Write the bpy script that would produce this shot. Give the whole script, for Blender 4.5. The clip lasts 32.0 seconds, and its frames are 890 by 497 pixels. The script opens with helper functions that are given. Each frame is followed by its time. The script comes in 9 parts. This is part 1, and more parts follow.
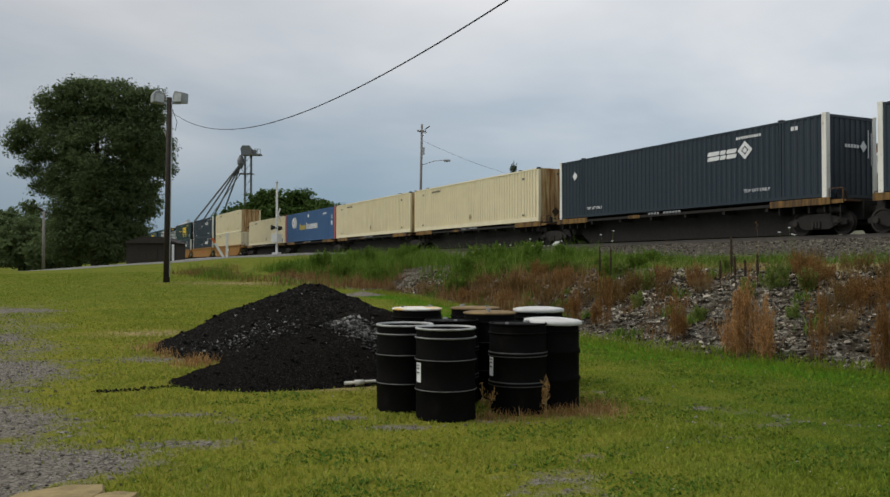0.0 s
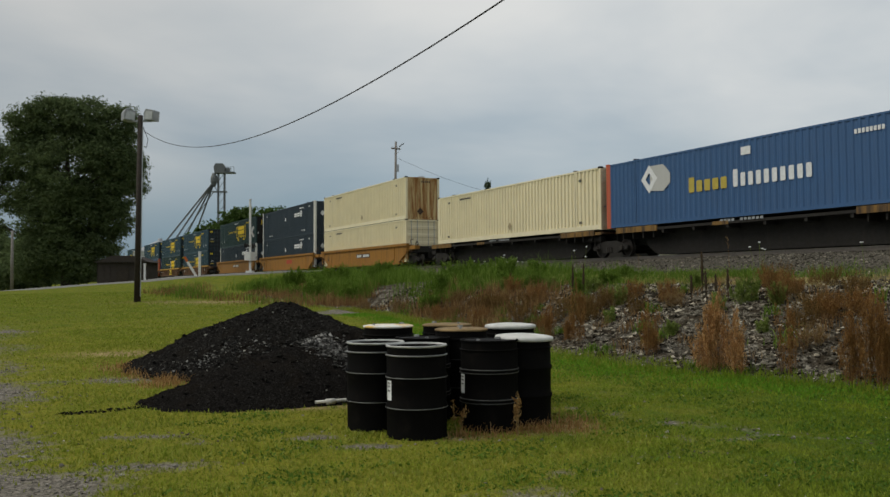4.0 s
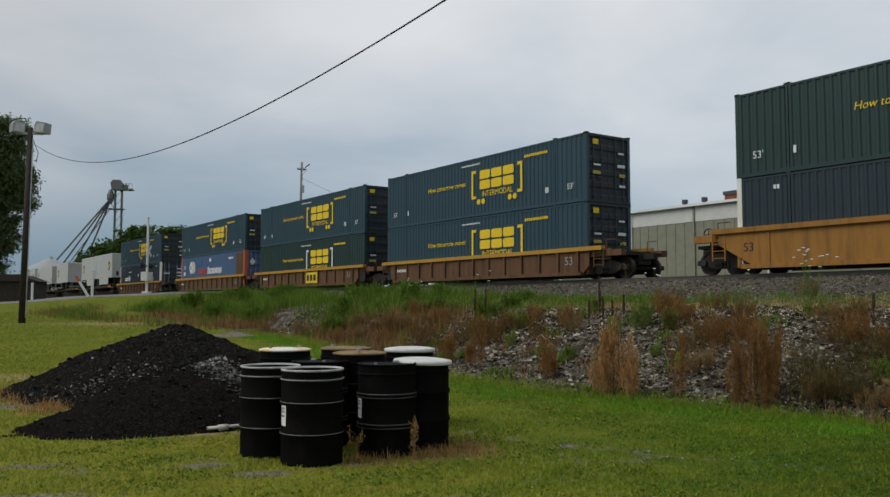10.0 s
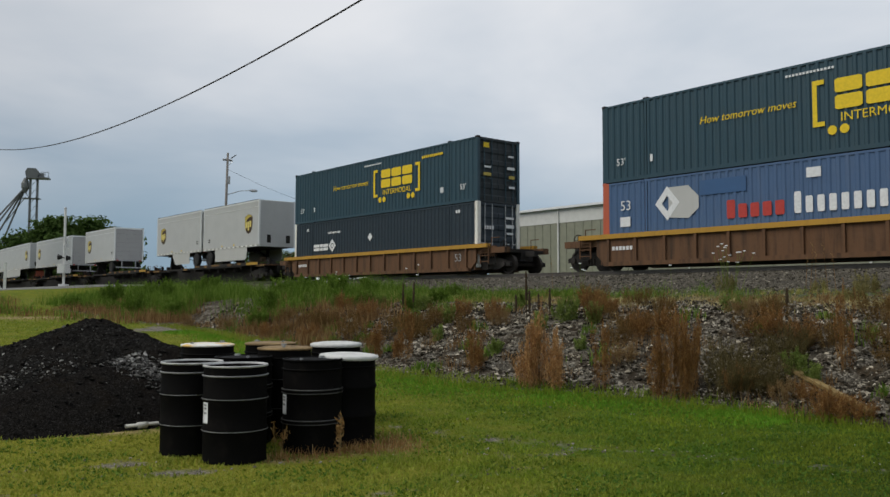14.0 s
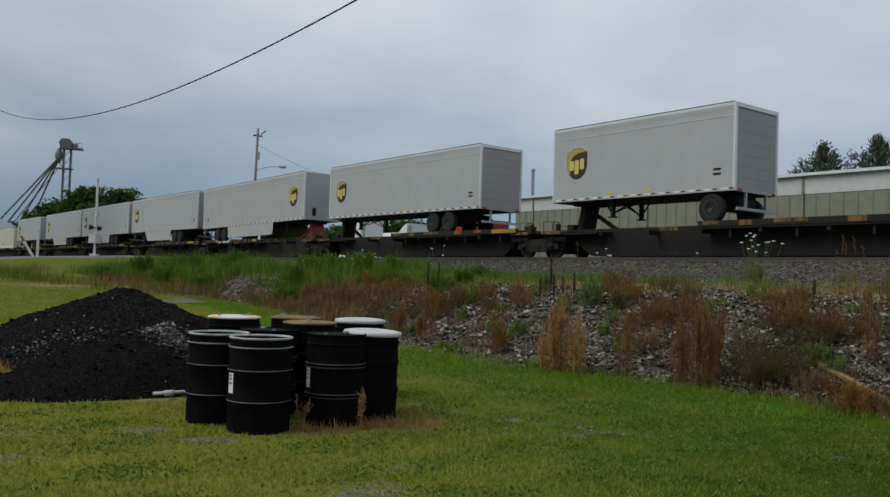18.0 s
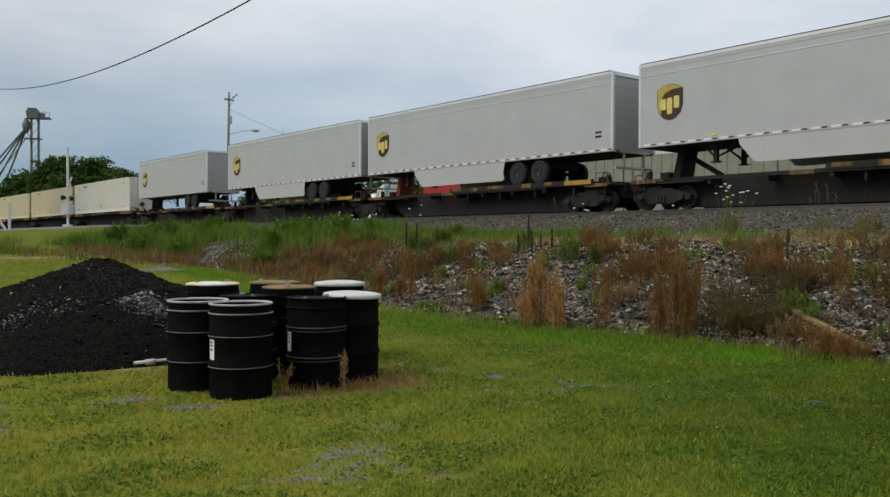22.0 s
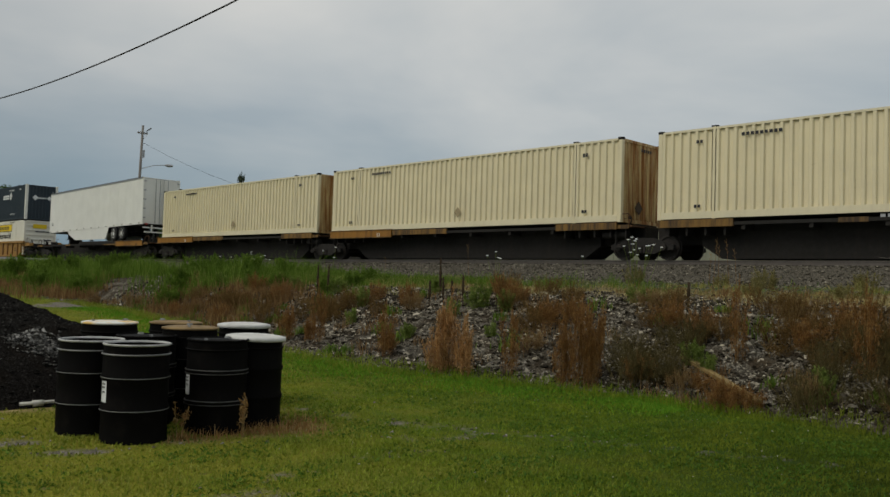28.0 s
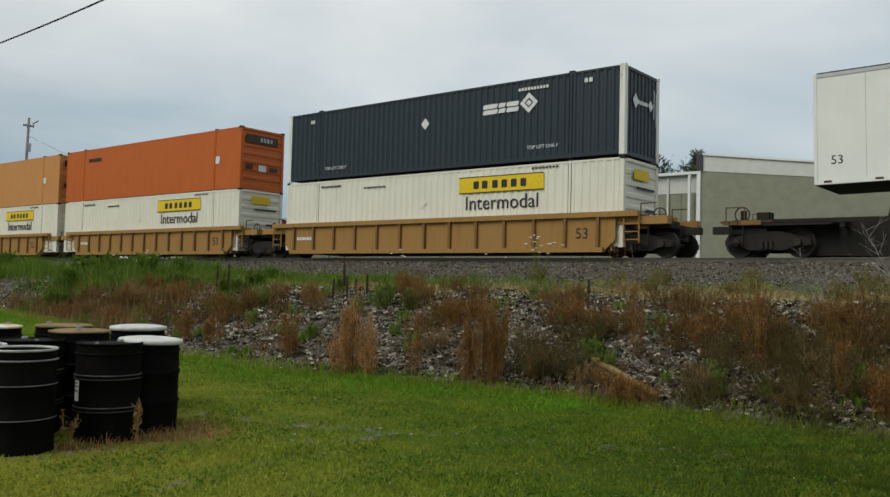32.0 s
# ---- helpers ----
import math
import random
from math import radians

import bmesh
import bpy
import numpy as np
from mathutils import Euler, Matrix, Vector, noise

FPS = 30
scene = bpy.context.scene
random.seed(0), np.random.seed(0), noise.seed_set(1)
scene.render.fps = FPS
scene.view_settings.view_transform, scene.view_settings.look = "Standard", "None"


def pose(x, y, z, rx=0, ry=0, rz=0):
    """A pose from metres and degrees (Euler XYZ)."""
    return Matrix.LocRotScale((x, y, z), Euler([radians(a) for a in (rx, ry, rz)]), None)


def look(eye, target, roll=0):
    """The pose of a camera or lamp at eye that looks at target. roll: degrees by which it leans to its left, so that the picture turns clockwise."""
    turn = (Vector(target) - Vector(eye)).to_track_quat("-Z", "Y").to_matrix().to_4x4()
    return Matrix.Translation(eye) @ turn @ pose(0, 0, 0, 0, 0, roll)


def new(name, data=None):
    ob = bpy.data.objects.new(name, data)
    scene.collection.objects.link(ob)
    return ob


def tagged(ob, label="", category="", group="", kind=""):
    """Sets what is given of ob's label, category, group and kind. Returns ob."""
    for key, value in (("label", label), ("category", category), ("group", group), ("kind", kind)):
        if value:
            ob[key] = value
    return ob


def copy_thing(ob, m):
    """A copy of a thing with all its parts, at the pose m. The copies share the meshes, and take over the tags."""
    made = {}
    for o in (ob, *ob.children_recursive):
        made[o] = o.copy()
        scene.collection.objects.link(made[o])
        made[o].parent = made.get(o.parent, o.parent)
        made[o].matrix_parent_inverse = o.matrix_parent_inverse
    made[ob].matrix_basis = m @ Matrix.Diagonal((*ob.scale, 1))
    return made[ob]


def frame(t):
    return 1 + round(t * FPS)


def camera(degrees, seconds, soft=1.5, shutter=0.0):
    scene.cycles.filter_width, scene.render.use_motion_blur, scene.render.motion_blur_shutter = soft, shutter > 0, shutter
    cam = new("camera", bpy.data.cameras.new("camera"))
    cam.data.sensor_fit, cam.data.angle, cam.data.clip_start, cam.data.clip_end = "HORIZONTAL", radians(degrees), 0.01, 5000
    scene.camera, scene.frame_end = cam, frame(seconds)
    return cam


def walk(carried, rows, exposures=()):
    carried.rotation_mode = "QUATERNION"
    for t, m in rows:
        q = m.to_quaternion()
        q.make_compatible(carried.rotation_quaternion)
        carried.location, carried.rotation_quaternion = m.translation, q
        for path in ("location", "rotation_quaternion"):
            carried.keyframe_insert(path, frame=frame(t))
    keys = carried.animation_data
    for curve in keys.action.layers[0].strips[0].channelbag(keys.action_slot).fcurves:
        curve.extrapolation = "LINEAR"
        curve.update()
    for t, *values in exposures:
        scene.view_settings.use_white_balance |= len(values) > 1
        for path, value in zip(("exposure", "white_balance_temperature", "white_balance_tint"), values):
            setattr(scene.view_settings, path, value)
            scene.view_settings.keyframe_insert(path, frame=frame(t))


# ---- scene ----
cam = camera(56.0, 32.0)
PATH = [
    (0, (0.024, 0.39, 1.476), (0.019, 2.389, 1.514), -0.0),
    (0.5, (0.009, 0.38, 1.486), (0.078, 2.378, 1.533), -0.4),
    (1, (0.005, 0.393, 1.479), (0.048, 2.392, 1.509), 0.3),
    (1.5, (0.01, 0.404, 1.478), (0.06, 2.404, 1.491), -0.2),
    (2, (0.006, 0.399, 1.476), (0.031, 2.399, 1.488), -0.8),
    (2.5, (0.028, 0.406, 1.478), (0.062, 2.405, 1.513), -0.7),
    (4.5, (0.076, 0.422, 1.473), (0.138, 2.419, 1.552), -0.6),
    (5, (0.076, 0.427, 1.471), (0.15, 2.424, 1.546), -0.9),
    (5.5, (0.085, 0.415, 1.471), (0.128, 2.413, 1.55), -0.3),
    (6, (0.1, 0.42, 1.47), (0.206, 2.414, 1.59), -0.1),
    (6.5, (0.11, 0.401, 1.447), (0.231, 2.394, 1.562), 0.3),
    (7, (0.102, 0.423, 1.459), (0.297, 2.409, 1.591), 0.9),
    (7.5, (0.074, 0.469, 1.475), (0.293, 2.45, 1.635), -1.7),
    (8, (0.114, 0.454, 1.464), (0.35, 2.434, 1.619), -0.6),
    (8.5, (0.126, 0.459, 1.466), (0.364, 2.439, 1.612), -0.4),
    (9, (0.138, 0.454, 1.468), (0.393, 2.431, 1.63), -0.5),
    (9.5, (0.147, 0.453, 1.475), (0.437, 2.426, 1.631), -0.5),
    (10, (0.144, 0.45, 1.477), (0.421, 2.427, 1.609), -0.0),
    (10.5, (0.145, 0.445, 1.479), (0.446, 2.416, 1.633), 0.4),
    (11, (0.143, 0.446, 1.483), (0.456, 2.415, 1.635), 0.9),
    (11.5, (0.158, 0.444, 1.485), (0.533, 2.403, 1.628), -0.4),
    (12, (0.169, 0.453, 1.486), (0.561, 2.411, 1.588), 0.3),
    (12.5, (0.162, 0.455, 1.489), (0.54, 2.416, 1.601), -0.1),
    (13, (0.165, 0.458, 1.487), (0.548, 2.419, 1.584), -0.0),
    (13.5, (0.161, 0.449, 1.479), (0.556, 2.407, 1.573), 0.5),
    (14, (0.162, 0.474, 1.489), (0.606, 2.421, 1.606), 0.1),
    (14.5, (0.157, 0.442, 1.485), (0.534, 2.403, 1.592), -0.0),
    (16.5, (0.154, 0.441, 1.488), (0.608, 2.385, 1.615), 2.0),
    (17, (0.153, 0.449, 1.481), (0.58, 2.401, 1.572), 1.3),
    (17.5, (0.154, 0.441, 1.485), (0.567, 2.396, 1.573), 1.5),
    (18, (0.157, 0.421, 1.474), (0.541, 2.382, 1.545), 1.9),
    (18.5, (0.167, 0.42, 1.493), (0.572, 2.377, 1.583), 1.0),
    (19, (0.168, 0.42, 1.491), (0.583, 2.375, 1.553), 0.8),
    (19.5, (0.176, 0.42, 1.49), (0.576, 2.378, 1.565), 0.7),
    (20, (0.181, 0.389, 1.492), (0.585, 2.347, 1.556), 0.5),
    (20.5, (0.186, 0.385, 1.479), (0.617, 2.338, 1.519), 0.3),
    (21, (0.177, 0.418, 1.49), (0.63, 2.366, 1.48), 0.1),
    (21.5, (0.171, 0.43, 1.488), (0.624, 2.378, 1.507), 0.2),
    (22, (0.164, 0.421, 1.478), (0.601, 2.373, 1.453), 0.1),
    (22.5, (0.159, 0.434, 1.487), (0.613, 2.381, 1.503), 0.4),
    (23, (0.178, 0.419, 1.488), (0.634, 2.366, 1.501), 0.2),
    (23.5, (0.181, 0.415, 1.495), (0.648, 2.359, 1.546), 0.1),
    (24, (0.179, 0.434, 1.489), (0.678, 2.37, 1.557), 0.9),
    (24.5, (0.181, 0.423, 1.497), (0.694, 2.355, 1.558), 1.0),
    (25, (0.18, 0.432, 1.494), (0.687, 2.365, 1.567), 1.2),
    (25.5, (0.174, 0.417, 1.49), (0.675, 2.352, 1.551), 1.0),
    (27.5, (0.201, 0.389, 1.503), (0.743, 2.313, 1.579), 1.5),
    (28, (0.236, 0.385, 1.494), (0.864, 2.283, 1.578), 1.8),
    (28.5, (0.204, 0.452, 1.492), (0.908, 2.322, 1.561), 0.6),
    (29, (0.2, 0.472, 1.478), (0.998, 2.305, 1.544), -0.3),
    (29.5, (0.226, 0.431, 1.501), (1.055, 2.249, 1.586), 0.3),
    (30, (0.253, 0.399, 1.511), (1.098, 2.209, 1.606), 0.8),
    (30.5, (0.247, 0.45, 1.507), (1.123, 2.246, 1.602), 0.1),
    (31, (0.238, 0.468, 1.505), (1.097, 2.272, 1.581), 0.6),
    (31.5, (0.248, 0.454, 1.501), (1.077, 2.272, 1.58), 1.8),
    (32, (0.257, 0.441, 1.505), (1.097, 2.254, 1.59), 1.4),
]
# the clip's camera meters and balances its picture anew as it pans
METER = [(0, 0.1, 6650, 9), (2, 0.02, 6850, 8), (5, -0.1, 6800, 6), (6, -0.15, 6750, 6), (7, -0.02, 6700, 5), (8, -0.05, 6650, 6), (9, 0.0, 6600, 7), (11, 0.0, 6500, 9), (12.5, 0.14, 6500, 9),
         (14.5, 0.04, 6500, 9), (16.5, -0.14, 6250, 8), (18, -0.15, 6200, 8), (20, 0.0, 6300, 8), (21.5, 0.22, 6500, 9), (23, 0.22, 6500, 8),
         (24.5, 0.03, 6400, 6), (26, -0.1, 6500, 6), (28, -0.27, 6900, 6), (29.0, -0.13, 6900, 4), (30, -0.14, 6900, 5), (31, -0.01, 6750, 5), (32, 0.1, 6700, 4)]
walk(cam, [(t, look(eye, target, roll)) for t, eye, target, roll in PATH], METER)

# ---- light: an overcast sky and a very wide, weak sun ----
SUN_AZ, SUN_EL = 264.0, 47.0
world = bpy.data.worlds.new("sky")
scene.world = world
world.use_nodes = True


def sky_nodes():
    t = world.node_tree
    n, l = t.nodes, t.links
    n.clear()
    out = n.new("ShaderNodeOutputWorld")
    bg = n.new("ShaderNodeBackground")
    sky = n.new("ShaderNodeTexSky")
    sky.sky_type, sky.sun_disc = "NISHITA", False
    sky.sun_elevation, sky.sun_rotation = radians(SUN_EL), radians(SUN_AZ)
    skyg = n.new("ShaderNodeVectorMath")
    skyg.operation = "SCALE"
    skyg.inputs[3].default_value = 0.07
    l.new(sky.outputs[0], skyg.inputs[0])
    tc = n.new("ShaderNodeTexCoord")
    sep = n.new("ShaderNodeSeparateXYZ")
    l.new(tc.outputs["Generated"], sep.inputs[0])
    # a flat cloud deck seen from below
    up = n.new("ShaderNodeMath")
    up.operation = "MAXIMUM"
    up.inputs[1].default_value = 0.0
    l.new(sep.outputs[2], up.inputs[0])
    add = n.new("ShaderNodeMath")
    add.operation = "ADD"
    add.inputs[1].default_value = 0.16
    l.new(up.outputs[0], add.inputs[0])
    div = n.new("ShaderNodeVectorMath")
    div.operation = "DIVIDE"
    comb = n.new("ShaderNodeCombineXYZ")
    for i in range(3):
        l.new(add.outputs[0], comb.inputs[i])
    l.new(tc.outputs["Generated"], div.inputs[0])
    l.new(comb.outputs[0], div.inputs[1])
    big = n.new("ShaderNodeTexNoise")
    big.inputs["Scale"].default_value, big.inputs["Detail"].default_value = 0.75, 5.0
    big.inputs["Roughness"].default_value, big.inputs["Distortion"].default_value = 0.5, 0.3
    l.new(div.outputs[0], big.inputs[0])
    ramp = n.new("ShaderNodeValToRGB")
    e = ramp.color_ramp.elements
    e[0].position, e[0].color = 0.34, (0.45, 0.52, 0.605, 1)
    e[1].position, e[1].color = 0.68, (0.78, 0.79, 0.82, 1)
    l.new(big.outputs[0], ramp.inputs[0])
    # clearer, bluer air low over the horizon
    low = n.new("ShaderNodeMapRange")
    low.inputs[1].default_value, low.inputs[2].default_value = 0.02, 0.26
    low.interpolation_type = "SMOOTHSTEP"
    l.new(sep.outputs[2], low.inputs[0])
    wisp = n.new("ShaderNodeTexNoise")
    wisp.inputs["Scale"].default_value, wisp.inputs["Detail"].default_value = 1.3, 4.0
    l.new(tc.outputs["Generated"], wisp.inputs[0])
    wr = n.new("ShaderNodeMapRange")
    wr.inputs[1].default_value, wr.inputs[2].default_value = 0.35, 0.7
    wr.inputs[3].default_value, wr.inputs[4].default_value = -0.22, 0.28
    l.new(wisp.outputs[0], wr.inputs[0])
    sm = n.new("ShaderNodeMath")
    sm.operation, sm.use_clamp = "ADD", True
    l.new(low.outputs[0], sm.inputs[0])
    l.new(wr.outputs[0], sm.inputs[1])
    mix = n.new("ShaderNodeMix")
    mix.data_type = "RGBA"
    mix.inputs[6].default_value = (0.235, 0.345, 0.455, 1)
    l.new(sm.outputs[0], mix.inputs[0])
    l.new(ramp.outputs[0], mix.inputs[7])
    both = n.new("ShaderNodeMix")
    both.data_type = "RGBA"
    both.inputs[0].default_value = 0.88
    l.new(skyg.outputs[0], both.inputs[6])
    l.new(mix.outputs[2], both.inputs[7])
    # the cloud is thicker towards the west
    west = n.new("ShaderNodeMapRange")
    west.interpolation_type = "SMOOTHSTEP"
    for i, v in enumerate((-0.6, 0.2, 0.78, 1.03)):
        west.inputs[i + 1].default_value = v
    l.new(sep.outputs[0], west.inputs[0])
    shade = n.new("ShaderNodeVectorMath")
    shade.operation = "SCALE"
    l.new(both.outputs[2], shade.inputs[0])
    l.new(west.outputs[0], shade.inputs[3])
    l.new(shade.outputs[0], bg.inputs[0])
    bg.inputs[1].default_value = 1.0
    l.new(bg.outputs[0], out.inputs[0])


sky_nodes()
sun = new("sun", bpy.data.lights.new("sun", "SUN"))
sun.data.energy, sun.data.angle, sun.data.color = 1.95, radians(44), (1.0, 0.96, 0.9)
_el, _az = radians(SUN_EL), radians(SUN_AZ)
sun.matrix_world = look((0, 0, 60), (-60 * math.cos(_el) * math.sin(_az), -60 * math.cos(_el) * math.cos(_az), 60 - 60 * math.sin(_el)))


# ---- materials ----
def shader(name, rough=0.7, metal=0.0, spec=0.3):
    m = bpy.data.materials.new(name)
    m.use_nodes = True
    t = m.node_tree
    b = t.nodes["Principled BSDF"]
    b.inputs["Roughness"].default_value = rough
    b.inputs["Metallic"].default_value = metal
    b.inputs["Specular IOR Level"].default_value = spec
    return m, t, b


def noise_node(t, scale, detail=4.0, coords=None, rough=0.6):
    n = t.nodes.new("ShaderNodeTexNoise")
    n.inputs["Scale"].default_value = scale
    n.inputs["Detail"].default_value = detail
    n.inputs["Roughness"].default_value = rough
    if coords is None:
        coords = t.nodes.new("ShaderNodeTexCoord").outputs["Object"]
    t.links.new(coords, n.inputs["Vector"])
    return n.outputs["Fac"]


def ramp_node(t, fac, stops):
    r = t.nodes.new("ShaderNodeValToRGB")
    els = r.color_ramp.elements
    while len(els) < len(stops):
        els.new(0.5)
    for e, (p, c) in zip(els, stops):
        e.position, e.color = p, (*c, 1)
    t.links.new(fac, r.inputs[0])
    return r.outputs[0]


def mix_node(t, fac, a, b, blend="MIX"):
    m = t.nodes.new("ShaderNodeMix")
    m.data_type, m.blend_type = "RGBA", blend
    for socket, v in ((m.inputs[0], fac), (m.inputs[6], a), (m.inputs[7], b)):
        if isinstance(v, (int, float)):
            socket.default_value = v
        elif isinstance(v, tuple):
            socket.default_value = (*v, 1)
        else:
            t.links.new(v, socket)
    return m.outputs[2]


def range_node(t, v, a, b, c=0.0, d=1.0):
    m = t.nodes.new("ShaderNodeMapRange")
    for i, x in enumerate((a, b, c, d)):
        m.inputs[i + 1].default_value = x
    t.links.new(v, m.inputs[0])
    return m.outputs[0]


def stretched(t, sx, sy, sz):
    tc = t.nodes.new("ShaderNodeTexCoord")
    mp = t.nodes.new("ShaderNodeMapping")
    mp.inputs["Scale"].default_value = (sx, sy, sz)
    t.links.new(tc.outputs["Object"], mp.inputs[0])
    return mp.outputs[0]


def bump(t, b, fac, strength=0.3, dist=0.02):
    n = t.nodes.new("ShaderNodeBump")
    n.inputs["Strength"].default_value, n.inputs["Distance"].default_value = strength, dist
    t.links.new(fac, n.inputs["Height"])
    t.links.new(n.outputs[0], b.inputs["Normal"])


def paint(name, col, dirt=(0.12, 0.10, 0.08), rust=0.25, rough=0.5, streak=0.3, metal=0.0, runs=(0.52, 0.78)):
    """Weathered vehicle paint: dull, with streaks that run down and patches of grime or rust."""
    m, t, b = shader(name, rough, metal, 0.3)
    fine = noise_node(t, 9.0, 6.0)
    run = noise_node(t, 1.0, 5.0, stretched(t, 5.0, 5.0, 0.45))
    blot = noise_node(t, 0.9, 4.0)
    tone = mix_node(t, range_node(t, blot, 0.3, 0.7, 0.0, 0.5), col, tuple(min(1, c * 0.8 + 0.01) for c in col))
    tone = mix_node(t, range_node(t, run, runs[0], runs[1], 0.0, streak), tone, tuple((1 - min(1, streak)) * c + min(1, streak) * d for c, d in zip(col, dirt)) if runs[0] < 0.5 else tuple(0.5 * c + 0.5 * d for c, d in zip(col, dirt)))
    tone = mix_node(t, range_node(t, fine, 0.62, 0.8, 0.0, rust), tone, dirt)
    t.links.new(tone, b.inputs["Base Color"])
    t.links.new(range_node(t, fine, 0.3, 0.8, rough - 0.08, rough + 0.2), b.inputs["Roughness"])
    bump(t, b, fine, 0.12, 0.01)
    return m


def plain(name, col, rough=0.6, metal=0.0, vary=0.25, scale=6.0):
    m, t, b = shader(name, rough, metal, 0.3)
    f = noise_node(t, scale, 5.0)
    t.links.new(mix_node(t, range_node(t, f, 0.35, 0.75, 0.0, 1.0), col, tuple(c * (1 - vary) for c in col)), b.inputs["Base Color"])
    bump(t, b, f, 0.15, 0.01)
    return m


RUST = (0.16, 0.07, 0.03)
M_CREAM = paint("cream_paint", (0.77, 0.685, 0.46), RUST, 0.22, 0.36, 0.3, runs=(0.56, 0.8))
M_CREAM_RUST = paint("cream_paint_rust_streaked", (0.60, 0.45, 0.22), (0.26, 0.105, 0.022), 0.6, 0.6, 1.0, runs=(0.38, 0.60))
M_OFFWHITE = paint("off_white_paint", (0.74, 0.72, 0.62), (0.25, 0.2, 0.13), 0.1, 0.5, 0.15)
M_NAVY = paint("navy_paint", (0.020, 0.033, 0.045), (0.09, 0.08, 0.07), 0.14, 0.45, 0.25)
M_DKGREEN = paint("dark_green_paint", (0.017, 0.042, 0.040), (0.07, 0.07, 0.06), 0.2, 0.45, 0.3)
# near black: the dimness of the teal containers' ends is put into this paint
M_TEALEND = paint("shaded_teal_door_paint", (0.018, 0.026, 0.030), (0.08, 0.06, 0.045), 0.4, 0.55, 0.5)
M_CORNER = paint("bright_aluminium_corner", (0.72, 0.73, 0.72), (0.34, 0.33, 0.31), 0.1, 0.32, 0.25, 0.25)
M_HITCH = paint("orange_red_hitch_paint", (0.26, 0.055, 0.024), (0.10, 0.05, 0.03), 0.5, 0.6, 0.6)
M_TEAL = paint("dark_teal_paint", (0.024, 0.060, 0.082), (0.08, 0.08, 0.07), 0.14, 0.45, 0.3)
M_BLUE = paint("royal_blue_paint", (0.04, 0.10, 0.22), (0.10, 0.09, 0.08), 0.2, 0.45, 0.25)
M_PALEBLUE = paint("faded_blue_paint", (0.062, 0.115, 0.218), (0.20, 0.22, 0.25), 0.3, 0.55, 0.4)
M_ORANGE = paint("orange_paint", (0.50, 0.112, 0.016), (0.22, 0.08, 0.03), 0.15, 0.45, 0.2)
M_PALEORANGE = paint("faded_orange_paint", (0.55, 0.25, 0.08), (0.25, 0.12, 0.05), 0.15, 0.5, 0.3)
M_REDPOST = paint("red_lead_paint", (0.45, 0.10, 0.05), RUST, 0.3, 0.5, 0.3)
M_WHITE = paint("white_paint", (0.78, 0.78, 0.74), (0.3, 0.25, 0.18), 0.08, 0.45, 0.12)
M_CREAMRAIL = paint("pale_cream_rail_paint", (0.74, 0.67, 0.47), (0.22, 0.14, 0.07), 0.2, 0.5, 0.3)
M_POST = paint("chipped_white_post_paint", (0.76, 0.75, 0.68), (0.20, 0.10, 0.04), 1.0, 0.5, 0.7, runs=(0.54, 0.72))
M_ROLLDOOR = paint("grey_roll_up_door_paint", (0.40, 0.395, 0.39), (0.22, 0.20, 0.18), 0.2, 0.55, 0.5)
M_SILVER = paint("silver_grey_trailer_paint", (0.445, 0.45, 0.445), (0.28, 0.275, 0.26), 0.08, 0.34, 0.25)
M_SILVER_DIM = paint("grey_skirt_paint", (0.46, 0.46, 0.44), (0.25, 0.24, 0.2), 0.1, 0.5, 0.2)
M_GOLD = paint("golden_yellow_car_paint", (0.30, 0.138, 0.022), (0.085, 0.042, 0.017), 0.5, 0.55, 0.8, runs=(0.46, 0.74))
M_EDGE = paint("worn_dirty_yellow_edge_paint", (0.21, 0.115, 0.028), (0.045, 0.028, 0.016), 0.9, 0.65, 1.0, runs=(0.42, 0.62))
M_EDGEBRIGHT = paint("bright_yellow_edge_paint", (0.40, 0.235, 0.03), (0.09, 0.05, 0.02), 0.7, 0.6, 0.7, runs=(0.48, 0.72))
M_GOLDPANEL = paint("browned_gold_panel_paint", (0.33, 0.18, 0.05), (0.10, 0.065, 0.03), 0.6, 0.6, 0.85)
# grimy ribs, darker than the panel: their shade is put into the colour
M_GOLDRIB = paint("dirty_shaded_gold_rib_paint", (0.20, 0.10, 0.03), (0.08, 0.05, 0.025), 0.4, 0.6, 0.6)
M_RUSTCAR = paint("rust_brown_car_paint", (0.125, 0.062, 0.029), (0.04, 0.025, 0.015), 0.7, 0.75, 1.0, runs=(0.45, 0.75))
M_YELLOW = paint("yellow_car_paint", (0.42, 0.23, 0.03), (0.14, 0.075, 0.03), 0.6, 0.6, 0.8)
M_BLACKCAR = paint("black_underframe_paint", (0.018, 0.016, 0.014), (0.05, 0.038, 0.026), 0.5, 0.85, 0.5)
M_TYRE = plain("tyre_rubber", (0.02, 0.02, 0.021), 0.85)
M_WHEEL = plain("steel_wheel", (0.038, 0.032, 0.028), 0.6, 0.3)
M_RIM = plain("white_wheel_rim", (0.78, 0.78, 0.76), 0.5)
M_RIMGREY = plain("dull_grey_wheel_rim", (0.055, 0.053, 0.05), 0.6, 0.2, 0.4)
M_STEEL = plain("galvanised_steel", (0.42, 0.43, 0.44), 0.45, 0.7)
M_MARK_W = plain("white_lettering", (0.72, 0.73, 0.73), 0.6, 0, 0.2, 12)
M_MARK_Y = plain("yellow_lettering", (0.78, 0.55, 0.02), 0.6, 0, 0.2, 12)
M_MARK_K = plain("black_lettering", (0.03, 0.03, 0.035), 0.6, 0, 0.3, 12)
M_MARK_R = plain("red_lettering", (0.45, 0.05, 0.04), 0.6, 0, 0.2, 12)
